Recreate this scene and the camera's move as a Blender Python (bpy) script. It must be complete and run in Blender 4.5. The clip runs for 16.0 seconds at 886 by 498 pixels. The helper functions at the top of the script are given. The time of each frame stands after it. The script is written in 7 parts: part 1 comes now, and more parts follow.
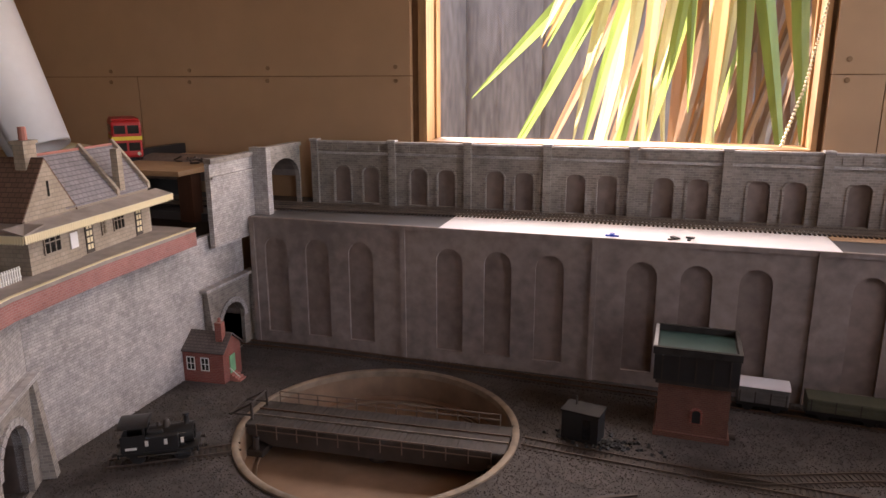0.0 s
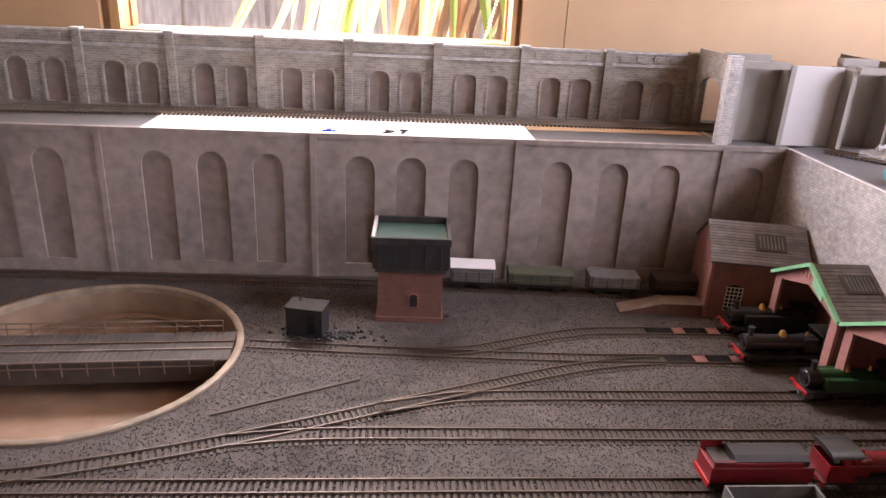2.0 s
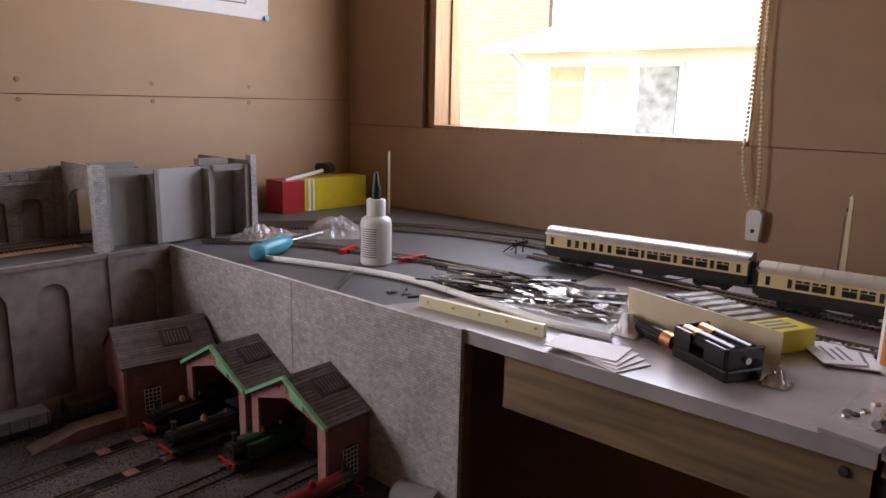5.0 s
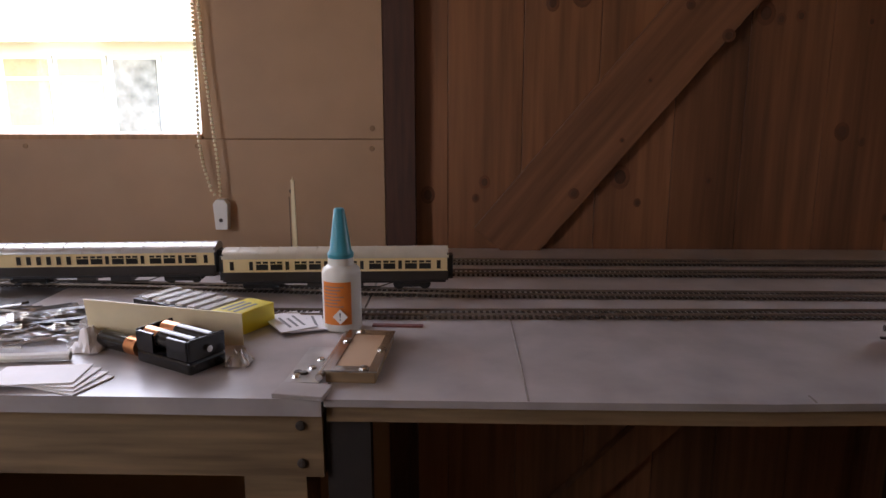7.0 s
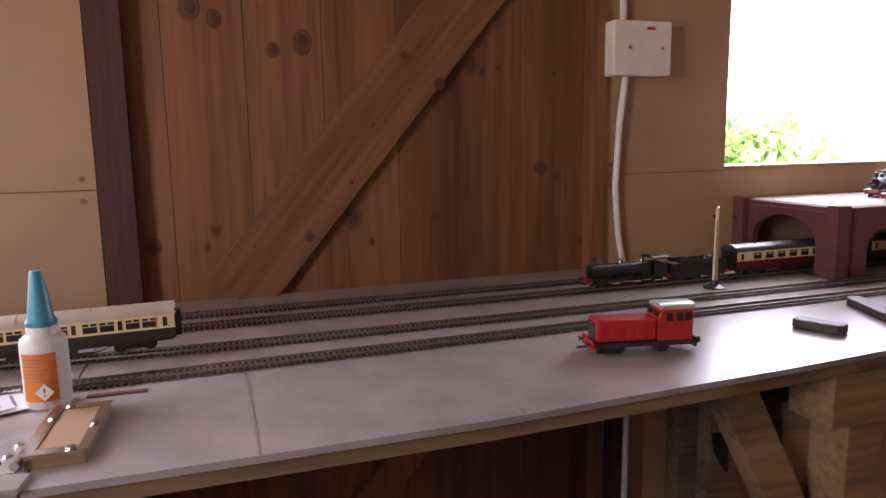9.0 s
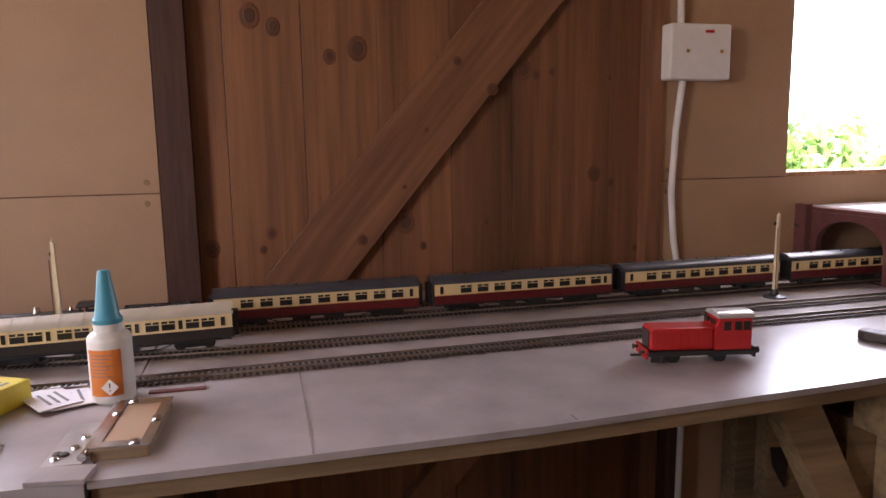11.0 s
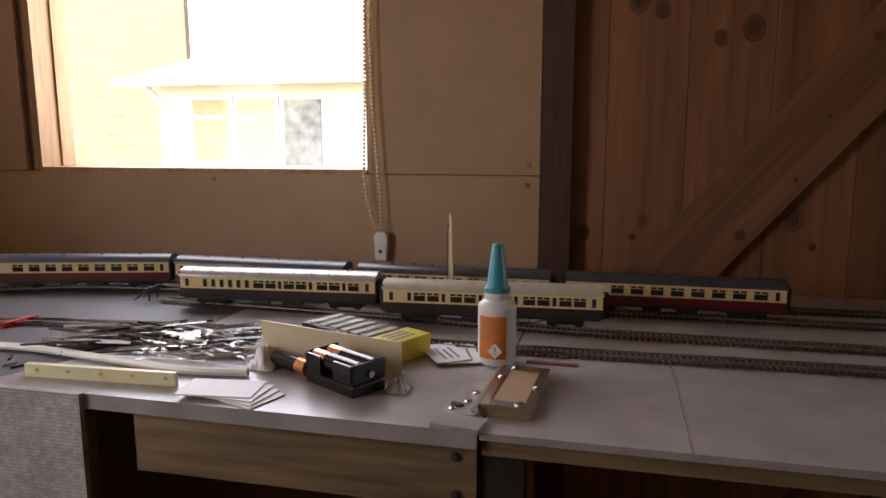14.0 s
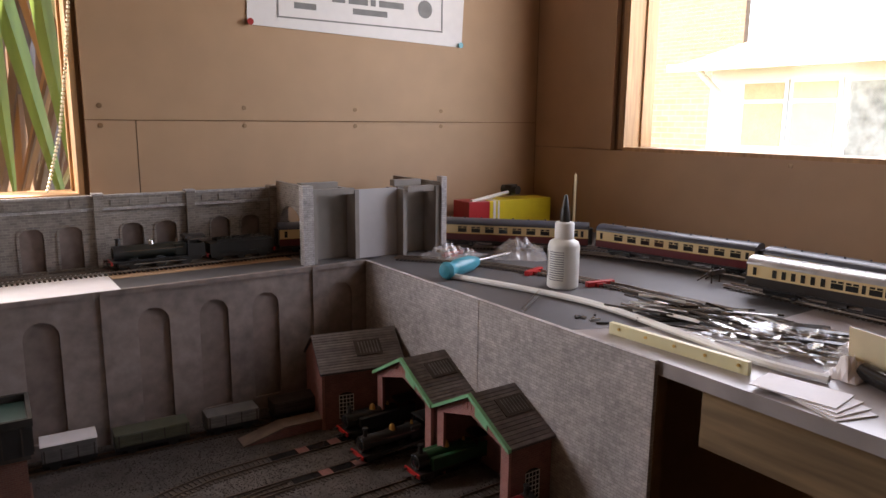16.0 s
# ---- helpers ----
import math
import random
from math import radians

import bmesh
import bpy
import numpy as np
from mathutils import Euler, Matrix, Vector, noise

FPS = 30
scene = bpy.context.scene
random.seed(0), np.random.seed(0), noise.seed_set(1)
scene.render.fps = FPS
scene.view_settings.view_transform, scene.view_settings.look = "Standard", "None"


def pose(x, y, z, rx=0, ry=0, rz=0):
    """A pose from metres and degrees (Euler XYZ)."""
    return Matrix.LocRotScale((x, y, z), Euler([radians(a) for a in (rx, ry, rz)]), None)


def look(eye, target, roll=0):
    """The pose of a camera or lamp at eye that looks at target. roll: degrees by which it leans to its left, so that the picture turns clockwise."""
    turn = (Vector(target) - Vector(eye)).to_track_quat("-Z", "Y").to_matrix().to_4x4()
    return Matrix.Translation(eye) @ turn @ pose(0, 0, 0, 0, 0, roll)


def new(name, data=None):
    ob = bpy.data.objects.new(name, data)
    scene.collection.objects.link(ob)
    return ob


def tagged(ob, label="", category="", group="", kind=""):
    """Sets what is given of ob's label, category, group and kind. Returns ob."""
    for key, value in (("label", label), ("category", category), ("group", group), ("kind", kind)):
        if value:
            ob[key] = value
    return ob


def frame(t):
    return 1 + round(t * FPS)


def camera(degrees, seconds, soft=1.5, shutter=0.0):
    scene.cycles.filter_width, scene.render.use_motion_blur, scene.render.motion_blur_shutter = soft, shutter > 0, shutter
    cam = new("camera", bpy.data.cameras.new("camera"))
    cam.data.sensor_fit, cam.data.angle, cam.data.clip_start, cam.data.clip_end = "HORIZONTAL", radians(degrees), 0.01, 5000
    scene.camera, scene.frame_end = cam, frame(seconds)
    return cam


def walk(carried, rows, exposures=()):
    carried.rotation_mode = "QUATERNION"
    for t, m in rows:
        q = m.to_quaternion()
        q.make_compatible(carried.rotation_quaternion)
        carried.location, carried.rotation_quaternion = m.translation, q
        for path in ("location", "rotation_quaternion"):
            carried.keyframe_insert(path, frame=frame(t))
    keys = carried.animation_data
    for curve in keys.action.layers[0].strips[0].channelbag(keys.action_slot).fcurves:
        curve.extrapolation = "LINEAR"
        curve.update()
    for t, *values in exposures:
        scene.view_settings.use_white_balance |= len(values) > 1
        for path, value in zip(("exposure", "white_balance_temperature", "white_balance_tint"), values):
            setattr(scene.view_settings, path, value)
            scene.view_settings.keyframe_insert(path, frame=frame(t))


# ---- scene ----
cam = camera(64.6, 16.0)
METRES, EYE, TILT, LEAN, TURN = 0.33, 1.27, 0.0, 0.0, 16.9
ROWS = [
    (0.0, 0.0, 0.0, 0.0, -0.04, -13.79, 0.16),
    (0.5, -0.004, 0.0328, -0.0317, 2.37, -17.5, 0.14),
    (1.0, -0.0112, 0.0392, -0.0277, 5.48, -22.04, 0.36),
    (1.5, 0.0609, 0.0266, -0.0171, -2.3, -22.43, -1.09),
    (2.0, 0.1148, 0.0113, -0.0192, -20.48, -21.5, -2.64),
    (2.5, 0.1499, -0.0121, -0.0161, -31.16, -20.01, -2.56),
    (3.0, 0.1555, -0.0245, -0.0062, -37.62, -17.66, -1.43),
    (5.5, 0.2273, -0.163, 0.0159, -73.66, -11.23, -0.78),
    (6.0, 0.2413, -0.1961, 0.009, -82.41, -11.78, -0.14),
    (6.5, 0.2394, -0.2533, 0.0128, -94.29, -12.29, 0.22),
    (7.0, 0.2262, -0.2935, 0.0198, -105.34, -11.97, 0.08),
    (7.5, 0.207, -0.335, 0.0239, -116.14, -11.36, 0.4),
    (8.0, 0.1938, -0.3504, 0.0282, -122.43, -10.51, 0.41),
    (10.5, 0.1623, -0.3726, 0.0367, -126.26, -8.46, 1.09),
    (11.0, 0.1736, -0.3554, 0.0332, -121.28, -8.41, 0.93),
    (11.5, 0.1865, -0.3386, 0.0317, -116.45, -8.49, 0.79),
    (12.0, 0.1922, -0.3281, 0.0312, -112.64, -8.65, 0.74),
    (12.5, 0.1948, -0.3247, 0.0308, -111.82, -8.79, 0.66),
    (13.0, 0.2054, -0.3024, 0.0293, -107.66, -8.88, 0.43),
    (13.5, 0.2152, -0.2797, 0.0285, -100.31, -9.0, 0.38),
    (14.0, 0.2192, -0.2497, 0.0262, -93.5, -9.1, 0.12),
    (14.5, 0.2167, -0.2146, 0.0274, -85.39, -9.3, -0.09),
    (15.0, 0.2126, -0.1714, 0.0261, -73.85, -9.58, -0.26),
    (15.5, 0.1987, -0.1287, 0.0255, -63.54, -9.96, -0.47),
    (16.0, 0.1788, -0.0893, 0.0221, -51.77, -10.47, -0.54),
]
EXPOSURES = [(0, 3.20, 7350, 24), (0.5, 3.35, 7250, 24), (1, 3.88, 7050, 26), (1.5, 4.20, 7000, 25), (2, 4.55, 6950, 24), (2.5, 4.55, 6850, 23), (3.2, 4.30, 6900, 22), (5.3, 2.82, 6650, 18), (6.2, 2.67, 6550, 17), (7, 3.08, 6550, 19), (8, 3.92, 6800, 25), (10.3, 3.90, 6700, 25), (12.5, 4.00, 6900, 25), (12.8, 4.04, 6900, 25), (13.2, 3.93, 6900, 25), (14, 2.90, 7000, 18), (15, 2.85, 7000, 18), (16, 2.97, 7000, 18)]
walk(cam, [(t, pose(0, 0, EYE, TILT, LEAN, TURN) @ pose(METRES * x, METRES * y, METRES * z, 90 + pitch, roll, yaw)) for t, x, y, z, yaw, pitch, roll in ROWS], EXPOSURES)

# ---- light and exposure ----
world = bpy.data.worlds.new("sky_world")
scene.world = world
world.use_nodes = True
wn = world.node_tree.nodes
sky = wn.new("ShaderNodeTexSky")
sky.sky_type = "NISHITA"
sky.sun_disc = False
sky.sun_elevation = radians(54)
sky.sun_rotation = radians(-39)
wn["Background"].inputs[1].default_value = 0.15
world.node_tree.links.new(sky.outputs[0], wn["Background"].inputs[0])
sun = new("sun", bpy.data.lights.new("sun", "SUN"))
sun.data.energy, sun.data.angle, sun.data.color = 5.0, radians(0.5), (1, 0.94, 0.84)
sun.matrix_basis = look((-0.8, 1.0, 1.75), (0, 0, 0))


def window_light(name, place, target, w, h, power, color):
    lamp = new(name, bpy.data.lights.new(name, "AREA"))
    lamp.data.shape, lamp.data.size, lamp.data.size_y = "RECTANGLE", w, h
    lamp.data.energy, lamp.data.color = power, color
    lamp.matrix_basis = look(place, target)
    return lamp


window_light("daylight_north", (-0.08, 1.23, 1.44), (-0.08, 0.23, 1.44), 0.5, 0.5, 0.87, (1.0, 0.95, 0.88))
window_light("daylight_east", (1.19, 0.61, 1.55), (0.2, 0.61, 1.35), 0.58, 0.6, 0.82, (1.0, 0.97, 0.94))
window_light("daylight_south_east", (1.19, -1.3, 1.55), (0.2, -1.3, 1.3), 0.62, 0.6, 0.95, (1.0, 0.98, 0.95))


# ---- materials ----
def mat(name, color, rough=0.7, metal=0.0, vary=0.15, scale=60.0, bump=0.0, grain=None, dark=None, spec=0.5, alpha=None, emit=None, coat=0.0):
    """A surface with mottling at two scales; grain (x, y, z) stretches it, dark is a second colour of stains."""
    m = bpy.data.materials.new(name)
    m.use_nodes = True
    nt, b = m.node_tree, m.node_tree.nodes["Principled BSDF"]
    b.inputs["Roughness"].default_value, b.inputs["Metallic"].default_value = rough, metal
    b.inputs["Specular IOR Level"].default_value = spec
    b.inputs["Coat Weight"].default_value = coat
    tc, mp = nt.nodes.new("ShaderNodeTexCoord"), nt.nodes.new("ShaderNodeMapping")
    nt.links.new(tc.outputs["Object"], mp.inputs[0])
    mp.inputs["Scale"].default_value = grain or (1, 1, 1)
    fine, broad = nt.nodes.new("ShaderNodeTexNoise"), nt.nodes.new("ShaderNodeTexNoise")
    for n, s, d in ((fine, scale, 4), (broad, scale * 0.13, 3)):
        n.inputs["Scale"].default_value, n.inputs["Detail"].default_value = s, d
        nt.links.new(mp.outputs[0], n.inputs[0])
    add = nt.nodes.new("ShaderNodeMath")
    add.operation = "ADD"
    nt.links.new(fine.outputs[0], add.inputs[0])
    nt.links.new(broad.outputs[0], add.inputs[1])
    ramp = nt.nodes.new("ShaderNodeMapRange")
    ramp.inputs[1].default_value, ramp.inputs[2].default_value = 0.7, 1.3
    nt.links.new(add.outputs[0], ramp.inputs[0])
    mix = nt.nodes.new("ShaderNodeMix")
    mix.data_type = "RGBA"
    c = Vector(color)
    low = Vector(dark) if dark else c * (1 - 1.6 * vary)
    mix.inputs[6].default_value = (*low, 1)
    mix.inputs[7].default_value = (*[min(1, v * (1 + vary * 0.6)) for v in c], 1)
    nt.links.new(ramp.outputs[0], mix.inputs[0])
    nt.links.new(mix.outputs[2], b.inputs["Base Color"])
    if bump:
        bp = nt.nodes.new("ShaderNodeBump")
        bp.inputs["Strength"].default_value, bp.inputs["Distance"].default_value = 0.6, bump
        nt.links.new(fine.outputs[0], bp.inputs["Height"])
        nt.links.new(bp.outputs[0], b.inputs["Normal"])
    if emit:
        b.inputs["Emission Color"].default_value, b.inputs["Emission Strength"].default_value = (*color, 1), emit
    return m


def brick_mat(name, a, b_, mortar, bw, bh, rough=0.85, depth=0.0006, stain=0.25, scale=60.0):
    """Printed or moulded model brickwork on upright faces."""
    m = mat(name, a, rough, scale=scale)
    nt, b = m.node_tree, m.node_tree.nodes["Principled BSDF"]
    geo, sep = nt.nodes.new("ShaderNodeNewGeometry"), nt.nodes.new("ShaderNodeSeparateXYZ")
    tc = nt.nodes.new("ShaderNodeTexCoord")
    nt.links.new(tc.outputs["Object"], sep.inputs[0])
    nsep = nt.nodes.new("ShaderNodeSeparateXYZ")
    nt.links.new(tc.outputs["Normal"], nsep.inputs[0])
    ab = nt.nodes.new("ShaderNodeMath")
    ab.operation = "ABSOLUTE"
    nt.links.new(nsep.outputs[0], ab.inputs[0])
    gt = nt.nodes.new("ShaderNodeMath")
    gt.operation = "GREATER_THAN"
    nt.links.new(ab.outputs[0], gt.inputs[0])
    gt.inputs[1].default_value = 0.7
    mx = nt.nodes.new("ShaderNodeMix")
    nt.links.new(gt.outputs[0], mx.inputs[0])
    nt.links.new(sep.outputs[0], mx.inputs[2])
    nt.links.new(sep.outputs[1], mx.inputs[3])
    com = nt.nodes.new("ShaderNodeCombineXYZ")
    nt.links.new(mx.outputs[0], com.inputs[0])
    nt.links.new(sep.outputs[2], com.inputs[1])
    br = nt.nodes.new("ShaderNodeTexBrick")
    nt.links.new(com.outputs[0], br.inputs[0])
    br.inputs["Color1"].default_value, br.inputs["Color2"].default_value, br.inputs["Mortar"].default_value = (*a, 1), (*b_, 1), (*mortar, 1)
    br.inputs["Scale"].default_value, br.inputs["Brick Width"].default_value, br.inputs["Row Height"].default_value = 1.0, bw, bh
    br.inputs["Mortar Size"].default_value = bh * 0.1
    old = [n for n in nt.nodes if n.bl_idname == "ShaderNodeMix" and n.data_type == "RGBA"][0]
    mul = nt.nodes.new("ShaderNodeMix")
    mul.data_type, mul.blend_type = "RGBA", "MULTIPLY"
    mul.inputs[0].default_value = 1
    old.inputs[6].default_value, old.inputs[7].default_value = (1 - stain, 1 - stain, 1 - stain, 1), (1, 1, 1, 1)
    nt.links.new(br.outputs[0], mul.inputs[6])
    nt.links.new(old.outputs[2], mul.inputs[7])
    nt.links.new(mul.outputs[2], b.inputs["Base Color"])
    bp = nt.nodes.new("ShaderNodeBump")
    bp.inputs["Strength"].default_value, bp.inputs["Distance"].default_value, bp.invert = 0.7, depth, True
    nt.links.new(br.outputs["Fac"], bp.inputs["Height"])
    nt.links.new(bp.outputs[0], b.inputs["Normal"])
    return m


def glass_mat(name, tint=(1, 1, 1), rough=0.02, gloss=0.02):
    """Thin clear sheet: mostly see-through, with a gloss that grows at grazing angles."""
    m = bpy.data.materials.new(name)
    m.use_nodes = True
    nt = m.node_tree
    nt.nodes.clear()
    out, mix, tr, gl, fr = (nt.nodes.new(k) for k in ("ShaderNodeOutputMaterial", "ShaderNodeMixShader", "ShaderNodeBsdfTransparent", "ShaderNodeBsdfGlossy", "ShaderNodeLayerWeight"))
    tr.inputs[0].default_value = (*tint, 1)
    gl.inputs["Roughness"].default_value = rough
    fr.inputs[0].default_value = 0.5
    pw, ml = nt.nodes.new("ShaderNodeMath"), nt.nodes.new("ShaderNodeMath")
    pw.operation, ml.operation = "POWER", "MULTIPLY_ADD"
    pw.inputs[1].default_value, ml.inputs[1].default_value, ml.inputs[2].default_value = 5.0, 0.6, gloss
    nt.links.new(fr.outputs["Facing"], pw.inputs[0])
    nt.links.new(pw.outputs[0], ml.inputs[0])
    nt.links.new(ml.outputs[0], mix.inputs[0])
    nt.links.new(tr.outputs[0], mix.inputs[1])
    nt.links.new(gl.outputs[0], mix.inputs[2])
    nt.links.new(mix.outputs[0], out.inputs[0])
    return m


def leaf_mat(name, color, vary):
    """A thin leaf that lets part of the sunlight through."""
    m = mat(name, color, 0.45, vary=vary, scale=9, grain=(3, 3, 0.3))
    nt = m.node_tree
    b, out = nt.nodes["Principled BSDF"], nt.nodes["Material Output"]
    tl, mx = nt.nodes.new("ShaderNodeBsdfTranslucent"), nt.nodes.new("ShaderNodeMixShader")
    src = b.inputs["Base Color"].links[0].from_socket
    nt.links.new(src, tl.inputs[0])
    mx.inputs[0].default_value = 0.5
    nt.links.new(b.outputs[0], mx.inputs[1])
    nt.links.new(tl.outputs[0], mx.inputs[2])
    nt.links.new(mx.outputs[0], out.inputs[0])
    return m


def by_board(m, low, high):
    """Each board its own shade."""
    nt = m.node_tree
    info, rng, mul = nt.nodes.new("ShaderNodeObjectInfo"), nt.nodes.new("ShaderNodeMapRange"), nt.nodes.new("ShaderNodeMix")
    rng.inputs[3].default_value, rng.inputs[4].default_value = low, high
    mul.data_type, mul.blend_type = "RGBA", "MULTIPLY"
    mul.inputs[0].default_value = 1.0
    socket = nt.nodes["Principled BSDF"].inputs["Base Color"]
    nt.links.new(info.outputs["Random"], rng.inputs[0])
    nt.links.new(socket.links[0].from_socket, mul.inputs[6])
    nt.links.new(rng.outputs[0], mul.inputs[7])
    nt.links.new(mul.outputs[2], socket)


PLY = mat("hardboard", (0.42, 0.265, 0.155), 0.6, vary=0.07, scale=14)
PLY_EDGE = mat("board_edge", (0.2, 0.11, 0.055), 0.8)
PINE = mat("stained_pine", (0.24, 0.105, 0.048), 0.5, vary=0.32, scale=12, grain=(7, 7, 0.35))
by_board(PINE, 0.72, 1.2)
PINE_BRACE = mat("stained_pine_brace", (0.235, 0.105, 0.052), 0.5, vary=0.3, scale=14, grain=(6, 6, 0.4))
KNOT_HALO = mat("pine_knot_halo", (0.15, 0.058, 0.026), 0.5, vary=0.3, scale=40)
PINE_KNOT = mat("pine_knot", (0.085, 0.036, 0.02), 0.5)
POST = mat("dark_post", (0.078, 0.03, 0.017), 0.6, vary=0.3, scale=25, grain=(6, 6, 0.5))
TIMBER = mat("pale_timber", (0.27, 0.18, 0.095), 0.6, vary=0.36, scale=20, grain=(5, 0.35, 5), bump=0.0004)
FRAME = mat("window_frame_timber", (0.42, 0.24, 0.11), 0.6, vary=0.25, scale=30, grain=(5, 5, 0.4))
SCREW = mat("dull_screw", (0.3, 0.19, 0.11), 0.45, metal=0.6)
# Nearly black, so that it also carries the shade under the bench joint.
DARK = mat("dark_boarding", (0.022, 0.015, 0.012), 0.8)
CEIL = mat("ceiling_board", (0.3, 0.2, 0.13), 0.8)
FLOOR = mat("floor_board", (0.1, 0.07, 0.05), 0.8)
WHITE_BOARD = mat("white_melamine", (0.385, 0.35, 0.345), 0.28, vary=0.2, scale=20, bump=0.0005)
GREY_DECK = mat("grey_painted_deck", (0.085, 0.082, 0.086), 0.5, vary=0.1, scale=25)
PAPER = mat("white_paper", (0.78, 0.76, 0.78), 0.6, vary=0.03)
BALLAST = mat("yard_ballast", (0.075, 0.064, 0.059), 0.95, vary=0.3, scale=45, bump=0.0016, dark=(0.036, 0.031, 0.029))
STONE = brick_mat("grey_stone_wall", (0.37, 0.325, 0.29), (0.25, 0.22, 0.2), (0.4, 0.36, 0.32), 0.009, 0.0036, stain=0.45)
STONE2 = brick_mat("pale_stone_sheet", (0.57, 0.53, 0.515), (0.44, 0.41, 0.4), (0.36, 0.335, 0.33), 0.0085, 0.0034, stain=0.42, scale=130)
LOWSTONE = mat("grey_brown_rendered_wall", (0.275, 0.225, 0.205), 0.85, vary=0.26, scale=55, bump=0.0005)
# The wall's render again, darkened: the shade inside recesses is in the colour.
LOWSTONE_SHADE = mat("shaded_recess_render", (0.23, 0.18, 0.16), 0.9, vary=0.2, scale=70, bump=0.0005)
CARD = mat("grey_card", (0.26, 0.235, 0.215), 0.8, vary=0.12, scale=40)
CHIPS = mat("granite_chips", (0.078, 0.067, 0.062), 0.9, vary=0.3, scale=42, dark=(0.043, 0.037, 0.034))
nt_ = CHIPS.node_tree
geo_, mr_, mu_ = nt_.nodes.new("ShaderNodeNewGeometry"), nt_.nodes.new("ShaderNodeMapRange"), nt_.nodes.new("ShaderNodeMix")
mr_.inputs[3].default_value, mr_.inputs[4].default_value = 0.84, 1.16
mu_.data_type, mu_.blend_type = "RGBA", "MULTIPLY"
mu_.inputs[0].default_value = 1.0
nt_.links.new(geo_.outputs["Random Per Island"], mr_.inputs[0])
nt_.links.new(nt_.nodes["Principled BSDF"].inputs["Base Color"].links[0].from_socket, mu_.inputs[6])
nt_.links.new(mr_.outputs[0], mu_.inputs[7])
nt_.links.new(mu_.outputs[2], nt_.nodes["Principled BSDF"].inputs["Base Color"])
PALE_CARD = mat("pale_grey_card", (0.45, 0.43, 0.43), 0.7, vary=0.06, scale=30)
SLEEPER = mat("brown_sleeper", (0.045, 0.03, 0.023), 0.7)
RAIL = mat("steel_rail", (0.3, 0.25, 0.21), 0.5, metal=0.7)
RUST = mat("rusty_rail", (0.16, 0.1, 0.07), 0.5, metal=0.6)
TAN = mat("tan_well", (0.27, 0.175, 0.115), 0.6, vary=0.2, scale=25, dark=(0.15, 0.095, 0.06))
TAN_RIM = mat("stone_rim", (0.26, 0.2, 0.145), 0.7, vary=0.3)
IRON = mat("dark_weathered_iron", (0.055, 0.043, 0.037), 0.6, vary=0.3)
RAILING = mat("brown_railing", (0.15, 0.105, 0.08), 0.6, vary=0.2)
DECKWOOD = mat("weathered_deck", (0.055, 0.044, 0.038), 0.75, vary=0.3, scale=80)
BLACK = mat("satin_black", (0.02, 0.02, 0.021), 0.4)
GLOSS_BLACK = mat("gloss_black", (0.012, 0.012, 0.013), 0.18)
RED_BRICK = brick_mat("red_brick", (0.32, 0.085, 0.065), (0.25, 0.065, 0.05), (0.34, 0.2, 0.17), 0.006, 0.0026)
PINK_BRICK = brick_mat("pink_brick", (0.4, 0.17, 0.15), (0.34, 0.13, 0.12), (0.4, 0.26, 0.24), 0.006, 0.0026)
BROWN_BRICK = brick_mat("brown_brick", (0.2, 0.085, 0.06), (0.16, 0.065, 0.05), (0.2, 0.12, 0.09), 0.006, 0.0026)
BRIDGE_BRICK = brick_mat("maroon_brick", (0.2, 0.068, 0.06), (0.165, 0.055, 0.05), (0.17, 0.08, 0.07), 0.006, 0.0026)
SLATE = brick_mat("slate_roof", (0.14, 0.115, 0.11), (0.115, 0.095, 0.092), (0.055, 0.045, 0.045), 0.006, 0.003)
TILE = brick_mat("brown_tile_roof", (0.2, 0.12, 0.085), (0.16, 0.095, 0.07), (0.09, 0.055, 0.04), 0.008, 0.004)
GREY_TILE = brick_mat("grey_slate_roof", (0.27, 0.25, 0.27), (0.22, 0.205, 0.225), (0.13, 0.12, 0.13), 0.008, 0.004)
STATION = brick_mat("buff_stone", (0.42, 0.35, 0.28), (0.35, 0.29, 0.23), (0.3, 0.25, 0.2), 0.008, 0.004, stain=0.3)
CREAM = mat("cream_paint", (0.74, 0.64, 0.42), 0.4, vary=0.05)
GREEN_TRIM = mat("green_bargeboard", (0.2, 0.5, 0.28), 0.5)
PINK = mat("pinkish_red_brick_edge", (0.42, 0.17, 0.14), 0.8)
PLATFORM = mat("platform_surface", (0.3, 0.26, 0.24), 0.85, vary=0.2)
CRIMSON = mat("crimson_coach_paint", (0.11, 0.01, 0.011), 0.3, vary=0.08)
COACH_CREAM = mat("coach_cream", (0.72, 0.56, 0.29), 0.35, vary=0.05)
CHOC = mat("chocolate_coach_paint", (0.032, 0.026, 0.022), 0.3, vary=0.1)
ROOF_DARK = mat("dark_grey_roof", (0.055, 0.06, 0.075), 0.35)
ROOF_CREAM = mat("stone_grey_roof", (0.5, 0.45, 0.36), 0.4, vary=0.08)
ROOF_SILVER = mat("silver_roof", (0.5, 0.49, 0.48), 0.3, metal=0.4)
PANE = mat("dark_window_pane", (0.025, 0.024, 0.023), 0.12)
RED = mat("red_plastic", (0.43, 0.016, 0.016), 0.35, vary=0.08)
LOCO_RED = mat("crimson_engine_paint", (0.2, 0.012, 0.018), 0.35)
LOCO_GREEN = mat("green_engine_paint", (0.015, 0.075, 0.03), 0.35)
BRASS = mat("brass", (0.75, 0.5, 0.16), 0.3, metal=1.0)
COPPER = mat("copper", (0.72, 0.33, 0.16), 0.3, metal=1.0)
CHROME = mat("bright_metal", (0.62, 0.6, 0.58), 0.25, metal=1.0)
